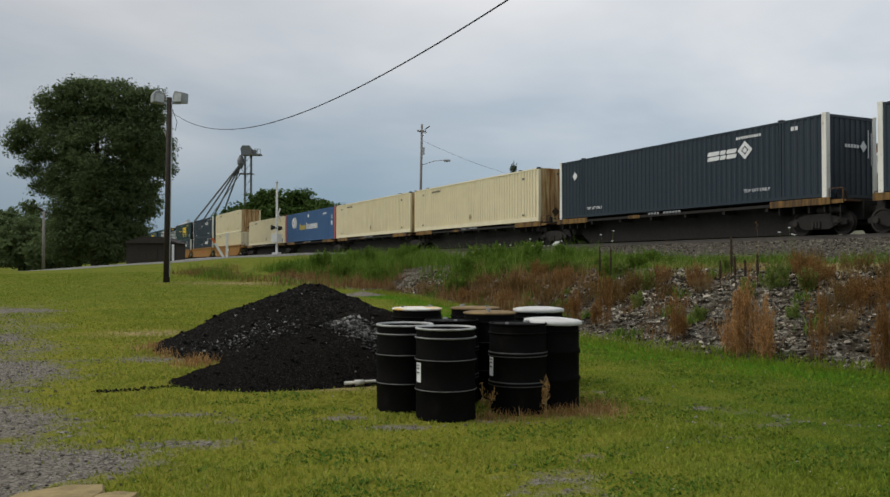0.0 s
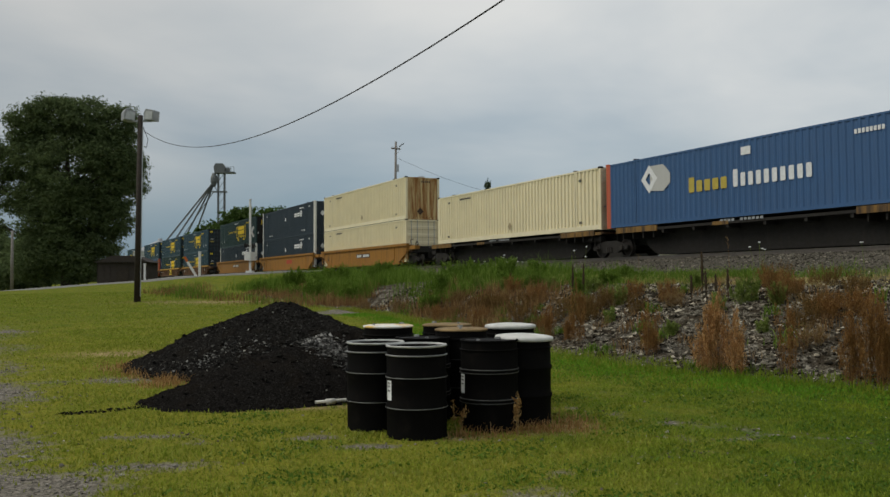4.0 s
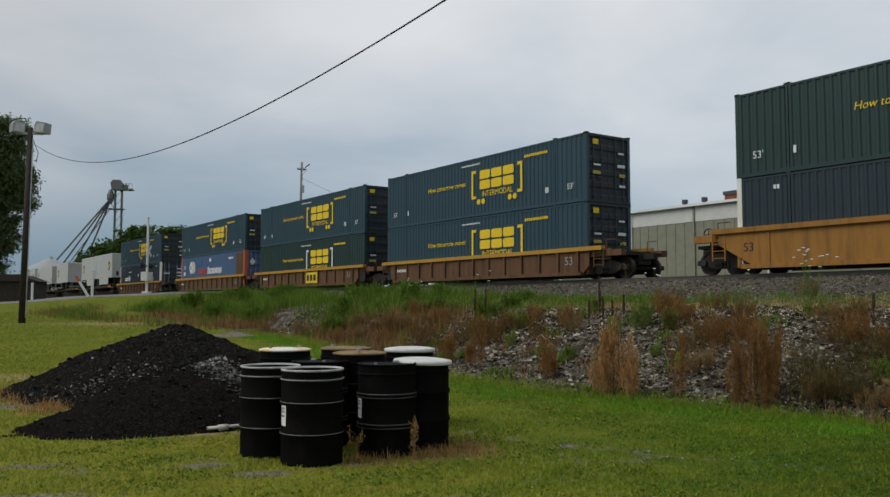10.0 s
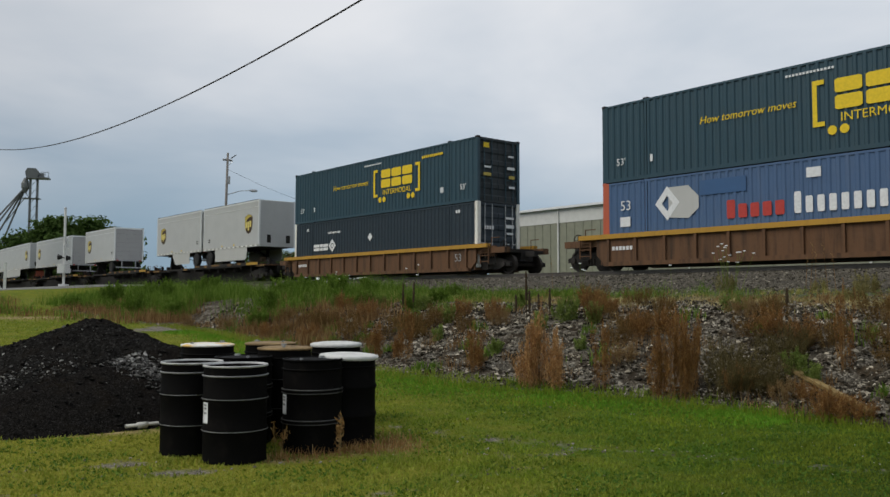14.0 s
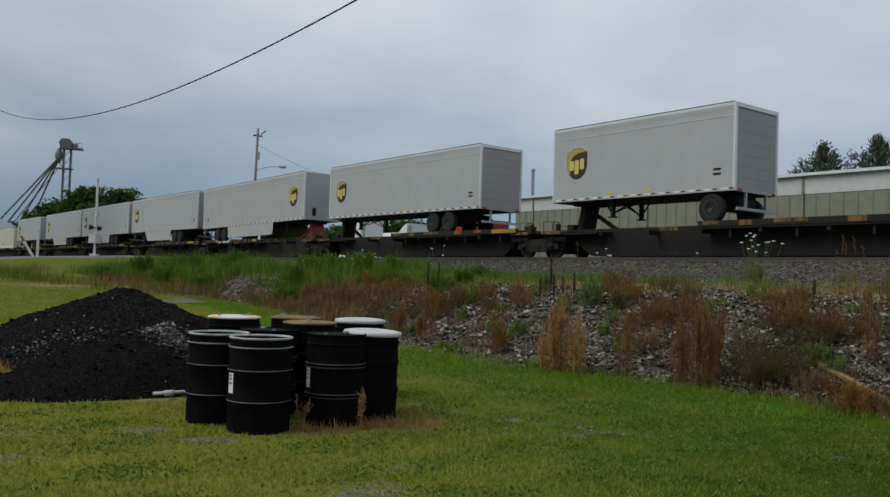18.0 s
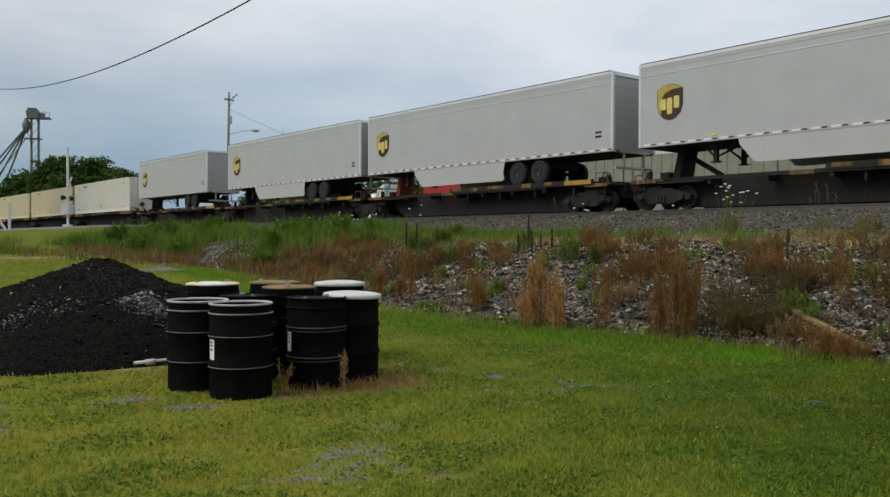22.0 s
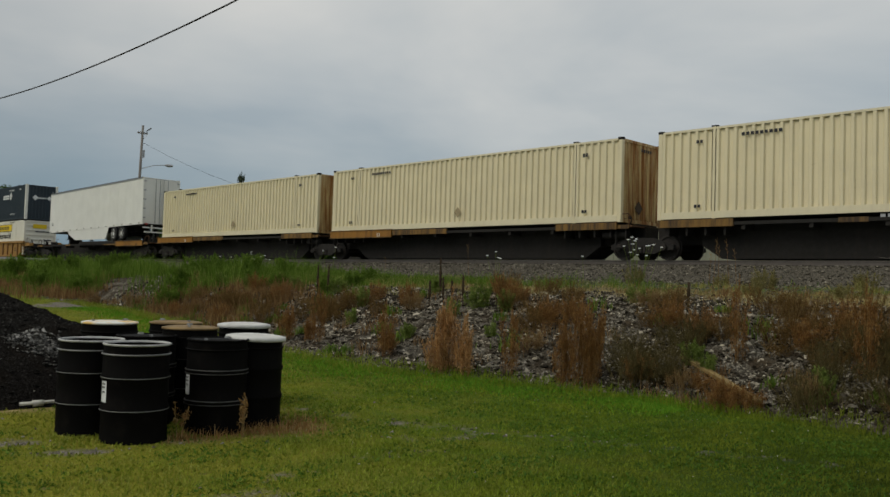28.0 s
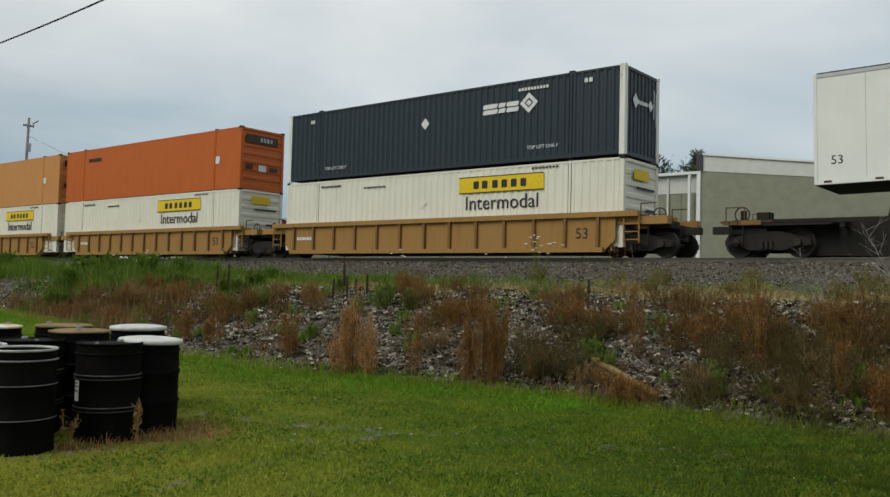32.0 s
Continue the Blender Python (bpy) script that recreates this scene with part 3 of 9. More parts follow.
def blue_container(label, faded=False):
    mat = M_PALEBLUE if faded else M_BLUE
    ob = container_shell(label, mat, "blue containers on the train", depth=0.028, period=0.28, rail=0.15,
                         post_mat=M_REDPOST, end="doors" if faded else "ribs", end_mat=mat if faded else M_RUSTCAR, post=0.3)
    y = SIDE
    part("emblem_diamond", lozenge(Geo(), -5.2, 1.95, 0.5, 0.6, y - 0.006, 0.45), M_MARK_W, ob, "white diamond emblem")
    part("emblem_hexagon", Geo().side_prism([(-5.15, 1.45), (-4.35, 1.38), (-3.95, 1.7), (-3.95, 2.1), (-4.35, 2.5), (-5.15, 2.5)], y - 0.005, y), M_SILVER_DIM, ob, "pale grey faded emblem")
    z0 = 1.25 if faded else 1.15
    for i in range(5):
        a = -2.9 + 0.42 * i
        h = 0.6 if i == 0 else 0.45
        part("marking_block", Geo().side_prism([(a + 0.3 * u, z0 + h * v) for u, v in BLOCK], y - 0.006, y), M_MARK_R if faded else M_BADGEGOLD, ob)
    for i in range(10):
        a = -0.6 + 0.36 * i
        h = 0.66 if i == 0 else 0.5
        part("marking_block", Geo().side_prism([(a + 0.22 * u, z0 + h * v) for u, v in BLOCK], y - 0.006, y), M_MARK_W, ob)
    part("plate", blocks(Geo(), [(-0.2, 0.25, 2.3, 2.6)], y), M_MARK_W, ob)
    numbers(ob, M_MARK_W, 4.5, 5.6, 2.35, 2.5, 8)
    part("size_mark", text_mesh("53", 0.5, M_MARK_W), M_MARK_W, ob, "white size lettering", pose(-7.0 if faded else 7.1, y - 0.002, 2.0))
    part("plate", blocks(Geo(), [(-7.25, -6.8, 1.25, 1.6)] if faded else [(6.9, 7.3, 1.3, 1.65)], y), M_MARK_W, ob)
    if faded:
        part("patch", blocks(Geo(), [(6.25, 7.7, 0.2, 2.75)], -CW / 2 - 0.006), M_RUSTCAR, ob, "rust brown repair panel")
        part("patch", blocks(Geo(), [(-3.9, -2.2, 2.1, 2.6)], -CW / 2 - 0.006), M_BLUE, ob, "newer blue paint patch")
        for cy in (-0.65, 0.55):
            part("emblem_diamond", Geo().end_prism([(cy - 0.25, 2.0), (cy, 1.72), (cy + 0.25, 2.0), (cy, 2.28)], 8.07, 8.08), M_MARK_W, ob, "white diamond emblem")
    return ob


def white_hunt_container(label):
    ob = container_shell(label, M_OFFWHITE, "white containers on the train", depth=0.02, period=0.3, rail=0.15, end="hribs")
    y = SIDE
    part("sign_panel", blocks(Geo(), [(1.45, 5.1, 1.99, 2.6)], y), M_MARK_Y, ob, "yellow sign panel")
    for i, a in enumerate((2.12, 2.5, 2.95, 3.35, 3.75, 4.15)):
        part("marking_block", Geo().side_prism([(a + 0.24 * u, 2.15 + 0.28 * v) for u, v in BLOCK], y - 0.015, y - 0.009), M_MARK_K, ob)
    for z in (2.0, 2.57):
        part("sign_border", blocks(Geo(), [(1.45, 5.1, z, z + 0.03)], y - 0.009), M_MARK_K, ob)
    part("lettering", text_mesh("Intermodal", 0.72, M_MARK_K, 0.006), M_MARK_K, ob, "dark grey lettering", pose(3.33, y - 0.002, 1.62))
    numbers(ob, M_MARK_K, -5.9, -4.7, 2.6, 2.68, 9)
    numbers(ob, M_MARK_K, -3.4, -2.2, 2.45, 2.52, 7)
    numbers(ob, M_MARK_K, 4.6, 5.7, 2.72, 2.78, 8)
    part("placard", lozenge(Geo(), -0.3, 1.75, 0.2, 0.22, y), M_OFFWHITE, ob)
    end_marks(ob, M_MARK_Y, [(-0.6, 0.5, 2.25, 2.6)])
    end_marks(ob, M_MARK_K, [(-0.4, 0.9, 1.95, 2.03), (0.3, 0.9, 1.25, 1.33)])
    return ob


def orange_container(label, faded=False):
    mat = M_PALEORANGE if faded else M_ORANGE
    ob = container_shell(label, mat, "orange containers on the train", depth=0.006, period=0.6, rail=0.12, end="hribs")
    tagged(part("lettering", bars(Geo(), -5.6, -4.2, 2.15, 2.35, 7, SIDE, 0.2), M_BROWN, ob, "dark bars of lettering"), kind="stuff")
    part("plate", blocks(Geo(), [(6.2, 6.5, 1.25, 1.6)], SIDE), M_MARK_W, ob)
    end_marks(ob, M_BROWN, [(-1.0, 0.9, 2.2, 2.6)])
    end_marks(ob, M_MARK_W, [(-0.2 + 0.2 * i, -0.06 + 0.2 * i, 2.3, 2.5) for i in range(4)] + [(-0.25, 0.2, 0.9, 1.2)])
    end_marks(ob, M_BROWN, [(-1.0, -0.6, 0.95, 1.2), (0.4, 0.9, 0.95, 1.15)])
    return ob


# ---- semi-trailers ----
def shield(g, cx, cz, w, h, y, thick=0.008):
    ring = [(-0.5, 0.36), (-0.5, -0.1), (-0.42, -0.3), (-0.22, -0.45), (0, -0.5), (0.22, -0.45), (0.42, -0.3), (0.5, -0.1), (0.5, 0.36), (0.25, 0.46), (0, 0.5), (-0.25, 0.46)]
    g.side_prism([(cx + x * w, cz + z * h) for x, z in ring], y - thick, y)
    return g


def road_wheel(axle, x, y, z, r, rim_mat):
    w = part("wheel", Geo().lathe([(0.16, -0.14), (r - 0.06, -0.14), (r, -0.09), (r, 0.09), (r - 0.06, 0.14), (0.16, 0.14)], 20, "y"), M_TYRE, axle, at=pose(x, y, z), smooth=False)
    part("rim", Geo().lathe([(0.0, -0.1), (0.09, -0.135), (0.11, -0.105), (0.22, -0.115), (r * 0.56, -0.145), (r * 0.6, -0.145), (r * 0.6, 0.0)], 16, "y"), rim_mat, w)
    return w


def semi_trailer(label, L, badge="far", mat=None, reverse=False, axles=2, skirt=None, white=False):
    """Origin on the deck under the middle. The nose points to -x unless reversed."""
    mat = mat or M_SILVER
    ob = thing("semi_trailer", label, "trailer", "semi-trailers on the train")
    hl, hw, z0, z1 = L / 2, 1.28, 0.97 if white else 1.06, 4.04 if white else 4.02
    f = -1 if reverse else 1
    for side in (-1, 1):
        y0, y1 = sorted((side * hw, side * (hw - 0.05)))
        if white:
            n = 13
            w = (L - 0.2) / n
            for i in range(n):
                a = -hl + 0.1 + i * w
                part("side_panel", Geo().box(a + 0.007, a + w - 0.007, y0, y1, z0 + 0.14, z1 - 0.1), mat, ob)
            y0b, y1b = sorted((side * (hw - 0.006), side * (hw - 0.05)))
            part("side_lining", Geo().box(-hl + 0.1, hl - 0.1, y0b, y1b, z0 + 0.1, z1 - 0.08), M_SILVER_DIM, ob)
        else:
            part("side_panel", Geo().box(-hl + 0.1, hl - 0.1, y0, y1, z0 + 0.14, z1 - 0.42), mat, ob)
            y0b, y1b = sorted((side * (hw + 0.008), side * (hw - 0.05)))
            part("upper_band", Geo().box(-hl + 0.1, hl - 0.1, y0b, y1b, z1 - 0.42, z1 - 0.1), mat, ob)
        y0, y1 = sorted((side * (hw + 0.015), side * (hw - 0.07)))
        rail = part("bottom_rail", Geo().box(-hl + 0.1, hl - 0.1, y0, y1, z0, z0 + 0.14), M_WHITE if white else M_SILVER_DIM, ob)
        g, g2 = Geo(), Geo()
        n = int(L / (1.2 if white else 0.62))
        for i in range(n):
            x = -hl + 0.4 + i * (L - 0.8) / (n - 1)
            ya, yb = sorted((side * (hw + 0.022), side * hw))
            g.box(x - 0.14, x + (0.06 if white else 0.14), ya, yb, z0 + 0.045, z0 + 0.1)
            g2.box(x + 0.18, x + 0.36, ya, yb, z0 + 0.05, z0 + 0.095)
        tagged(part("reflector_tape", g, M_BROWN if white else M_WHITE, rail, "reflector strips"), kind="stuff")
        if not white:
            tagged(part("reflector_tape", g2, M_BROWN, rail, "dark reflector strips"), kind="stuff")
            ya, yb = sorted((side * (hw + 0.012), side * (hw - 0.02)))
            part("drip_rail", Geo().box(-hl + 0.1, hl - 0.1, ya, yb, z1 - 0.445, z1 - 0.42), M_CORNER, ob, "bright seam under the upper band")
            for xm in (-hl + 3.0, 0.6):
                part("side_marker", Geo().box(xm, xm + 0.16, min(ya, yb), max(ya, yb), z0 + 0.17, z0 + 0.27), M_MARK_Y, ob, "small amber side marker")
            for zz in (1.78, 1.62):
                part("plate", Geo().box(f * (hl - 0.85), f * (hl - 0.85) + 0.3, min(ya, yb), max(ya, yb), zz, zz + 0.07), M_BLACKCAR, ob, "small dark data plate")
        top = part("top_rail", Geo().box(-hl + 0.1, hl - 0.1, y0, y1, z1 - 0.1, z1), M_STEEL if white else M_CORNER, ob)
        ya, yb = sorted((side * (hw + 0.004), side * (hw - 0.06)))
        part("roof_seal", Geo().box(-hl + 0.1, hl - 0.1, ya, yb, z1, z1 + 0.035), M_BLACKCAR, top, "thin dark roof seal")
        if not white:
            ya, yb = sorted((side * (hw + 0.016), side * (hw - 0.02)))
            part("scuff_band", Geo().box(-hl + 0.1, hl - 0.1, ya, yb, z1 - 0.21, z1 - 0.19), M_SILVER_DIM, ob, "second seam in the upper band")
    for x in (-1, 1):
        for y in (-1, 1):
            x0, x1 = sorted((x * hl, x * (hl - 0.12)))
            y0, y1 = sorted((y * (hw + 0.012), y * (hw - 0.12)))
            part("corner_post", Geo().box(x0, x1, y0, y1, z0, z1, 0.03), M_CORNER if not white else M_WHITE, ob)
    part("roof", Geo().box(-hl + 0.06, hl - 0.06, -hw + 0.04, hw - 0.04, z1 - 0.05, z1 + 0.005), M_WHITE, ob)
    part("floor", Geo().box(-hl + 0.06, hl - 0.06, -hw + 0.05, hw - 0.05, z0 - 0.02, z0 + 0.08), M_BLACKCAR, ob)
    # nose wall and rear doors
    nose, rear = (-f * hl, f * hl)
    a, b = sorted((nose, nose + f * 0.05))
    part("nose_wall", Geo().box(a, b, -hw + 0.1, hw - 0.1, z0, z1 - 0.04), mat, ob)
    if not white:
        for yy, w in ((-0.72, 0.26), (0.62, 0.3)):
            part("plate", Geo().box(min(nose, nose - f * 0.012), max(nose, nose - f * 0.012), yy, yy + w, z0 + 0.25, z0 + 0.75), M_BLACKCAR, ob, "dark socket plate on the nose")
    if white:
        for y in (-1, 1):
            y0, y1 = sorted((y * 0.01, y * (hw - 0.12)))
            a, b = sorted((rear - f * 0.01, rear - f * 0.06))
            d = part("rear_door", Geo().box(a, b, y0, y1, z0 + 0.05, z1 - 0.08), mat, ob)
            for q in (0.12, 0.42):
                part("lock_rod", Geo().rod((rear + f * 0.02, y * q, z0 + 0.02), (rear + f * 0.02, y * q, z1 - 0.06), 0.02, n=6), M_STEEL, d)
            for z in (1.4, 2.0, 2.6, 3.2, 3.8):
                a2, b2 = sorted((rear + f * 0.02, rear - f * 0.02))
                part("hinge", Geo().box(a2, b2, min(y * (hw - 0.02), y * (hw - 0.2)), max(y * (hw - 0.02), y * (hw - 0.2)), z - 0.03, z + 0.03), M_STEEL, d)
    else:
        a, b = sorted((rear - f * 0.05, rear - f * 0.1))
        part("rear_door", Geo().box(a, b, -hw + 0.12, hw - 0.12, z0 + 0.05, z1 - 0.14), M_BLACKCAR, ob)
        n = 7
        for i in range(n):
            za = z0 + 0.07 + i * (z1 - z0 - 0.24) / n
            part("door_slat", Geo().box(min(rear - f * 0.03, rear - f * 0.055), max(rear - f * 0.03, rear - f * 0.055), -hw + 0.14, hw - 0.14, za, za + (z1 - z0 - 0.24) / n - 0.006), M_ROLLDOOR, ob, "grey roll-up door slat")
        a, b = sorted((rear + f * 0.004, rear - f * 0.1))
        part("door_header", Geo().box(a, b, -hw + 0.1, hw - 0.1, z1 - 0.15, z1 - 0.01), M_CORNER, ob)
        part("door_sill", Geo().box(a, b, -hw + 0.1, hw - 0.1, z0 - 0.02, z0 + 0.06), M_STEEL, ob)
    # running gear
    r = 0.5
    xs = [hl - 0.95] if axles == 1 else [hl - 4.4, hl - 3.15] if white else [hl - 3.65, hl - 2.4] if L < 15 else [hl - 3.9, hl - 2.65] if reverse else [hl - 5.1, hl - 3.85]
    bogie = part("axle_frame", Geo().box(min(f * (min(xs) - 0.6), f * (max(xs) + 0.6)), max(f * (min(xs) - 0.6), f * (max(xs) + 0.6)), -0.5, 0.5, 0.62, z0 - 0.03), M_BLACKCAR, ob)
    for x in xs:
        for y in (-1, 1):
            road_wheel(bogie, f * x, y * (hw - 0.16), r, r, M_RIM if white else M_RIMGREY)
        bogie_ax = Geo().rod((f * x, -hw + 0.2, r), (f * x, hw - 0.2, r), 0.07)
        part("axle", bogie_ax, M_BLACKCAR, bogie)
    # landing gear and hitch stand
    lx = -f * (hl - 2.9)
    for y in (-0.85, 0.85):
        leg = part("landing_leg", Geo().box(lx - 0.07, lx + 0.07, y - 0.07, y + 0.07, 0.42, z0 - 0.02), M_BLACKCAR, ob)
        part("leg_brace", Geo().rod((lx, y, 0.55), (lx + 0.75 * f, y * 0.5, z0 - 0.03), 0.035, n=6), M_BLACKCAR, leg)
        part("leg_brace", Geo().rod((lx, y, 0.55), (lx, -y * 0.6, z0 - 0.05), 0.025, n=6), M_BLACKCAR, leg)
        part("leg_brace", Geo().rod((lx, y, 0.52), (lx - 0.6 * f, y * 0.8, z0 - 0.03), 0.035, n=6), M_BLACKCAR, leg)
        part("foot", Geo().box(lx - 0.16, lx + 0.16, y - 0.14, y + 0.14, 0.38, 0.42, 0.03), M_BLACKCAR, leg)
    # rear bumper guard
    g = Geo()
    g.box(min(rear, rear - f * 0.08), max(rear, rear - f * 0.08), -1.1, 1.1, 0.42, 0.52)
    for y in (-0.6, 0.6):
        g.box(min(rear, rear - f * 0.08), max(rear, rear - f * 0.08), y - 0.04, y + 0.04, 0.5, z0)
    if white:
        g.box(min(rear, rear - f * 0.08), max(rear, rear - f * 0.08), -1.2, 1.2, 0.72, 0.8)
    part("rear_guard", g, M_WHITE if white else M_STEEL, ob)
    for y in (-1.0, 1.0):
        part("tail_lamp", Geo().box(min(rear, rear + f * 0.02), max(rear, rear + f * 0.02), y - 0.1, y + 0.1, z0 - 0.02, z0 + 0.07), M_MARK_R, ob, "red tail lamp")
    if skirt:
        a, b = sorted((f * skirt[0], f * skirt[1]))
        lo = 0.26
        ring = [(a, z0), (a + 0.05, z0 - 0.2), (a + 0.55, lo + 0.04), (a + 0.75, lo), (b - 0.14, lo), (b - 0.03, lo + 0.1), (b - 0.1, lo + 0.3), (b, z0)] if f > 0 else [(a, z0), (a + 0.1, lo + 0.3), (a + 0.03, lo + 0.1), (a + 0.14, lo), (b - 0.3, lo), (b - 0.1, lo + 0.1), (b, z0)]
        if white:
            lo = 0.16
            ring = [(a, z0), (a + 0.3, z0 - 0.28), (a + 1.5, lo + 0.1), (b - 0.6, lo), (b - 0.4, lo + 0.12), (b, z0)]
        part("side_skirt", Geo().side_prism(ring, -hw - 0.002, -hw + 0.02), M_WHITE if white else M_SILVER_DIM, ob)
        part("side_skirt", Geo().side_prism(ring, hw - 0.02, hw + 0.002), M_WHITE if white else M_SILVER_DIM, ob)
    if badge:
        bx = -hl + 1.35 if badge == "far" else hl - 1.45
        b = part("badge", shield(Geo(), bx, 2.55, 1.06, 1.26, -hw - 0.001), M_BROWN, ob, "brown shield badge with gold cap")
        ring = [(-0.5, 0.36), (-0.5, -0.12), (-0.42, -0.3), (-0.36, -0.34), (-0.36, 0.08), (-0.22, 0.26), (0.05, 0.35), (0.5, 0.38), (0.25, 0.46), (0, 0.5), (-0.25, 0.46)]
        g = Geo().side_prism([(bx + x * 1.02, 2.55 + z * 1.22) for x, z in ring], -hw - 0.014, -hw - 0.008)
        part("badge_cap", g, M_BADGEGOLD, b, "gold cap of the badge")
        for u0, w, zb, zt in ((-0.40, 0.24, 2.30, 2.68), (-0.12, 0.22, 2.14, 2.70), (0.16, 0.22, 2.32, 2.74)):
            part("badge_block", Geo().side_prism([(bx + u0 + w * u, zb + (zt - zb) * v) for u, v in BLOCK], -hw - 0.018, -hw - 0.012), M_BADGEPALE, b, "pale gold block of the badge")
    else:
        part("size_mark", text_mesh("53", 0.34, M_MARK_K), M_MARK_K, ob, "black size lettering", pose(-hl + 0.6, -hw - 0.003, 1.62))
    return ob


# ---- railway cars ----
WHEEL_R = 0.42
wheelsets = []


def wheelset(truck, x):
    w = part("wheelset", Geo().rod((0, -1.0, 0), (0, 1.0, 0), 0.08), M_WHEEL, truck)
    for y in (-0.76, 0.76):
        wh = part("rail_wheel", Geo().lathe([(0.0, -0.07), (0.12, -0.09), (0.14, -0.03), (WHEEL_R - 0.09, -0.03), (WHEEL_R - 0.07, -0.07), (WHEEL_R, -0.07), (WHEEL_R, 0.05), (WHEEL_R + 0.025, 0.07), (0.1, 0.07)] if y < 0 else
                                            [(0.1, -0.07), (WHEEL_R + 0.025, -0.07), (WHEEL_R, -0.05), (WHEEL_R, 0.07), (WHEEL_R - 0.07, 0.07), (WHEEL_R - 0.09, 0.03), (0.14, 0.03), (0.12, 0.09), (0.0, 0.07)], 24, "y"), M_WHEEL, w, at=pose(0, y, 0))
    w.matrix_parent_inverse = Matrix.Translation((x, 0, WHEEL_R))
    wheelsets.append(w)
    return w


def truck(car, x):
    """A two-axle truck with cast side frames; its origin is on the rail."""
    t = part("truck", Geo().box(-0.28, 0.28, -0.98, 0.98, 0.42, 0.72), M_BLACKCAR, car, at=pose(x, 0, 0))
    for y in (-1, 1):
        ring = [(-1.2, 0.50), (-1.2, 0.34), (-0.72, 0.30), (-0.5, 0.2), (0.5, 0.2), (0.72, 0.30), (1.2, 0.34), (1.2, 0.50), (0.7, 0.64), (0.4, 0.74), (-0.4, 0.74), (-0.7, 0.64)]
        y0, y1 = sorted((y * 0.93, y * 1.08))
        fr = part("side_frame", Geo().side_prism(ring, y0, y1), M_BLACKCAR, t)
        for sx in (-0.13, 0.0, 0.13):
            part("spring", Geo().rod((sx, y * 1.1, 0.24), (sx, y * 1.1, 0.46), 0.055, n=8), M_WHEEL, t)
        for ax in (-0.86, 0.86):
            part("bearing_cap", Geo().lathe([(0.0, -0.05), (0.1, -0.05), (0.12, 0.05), (0.0, 0.05)], 10, "y", (ax, y * 1.12, WHEEL_R)), M_WHEEL, t)
    for ax in (-0.86, 0.86):
        wheelset(t, ax)
    return t


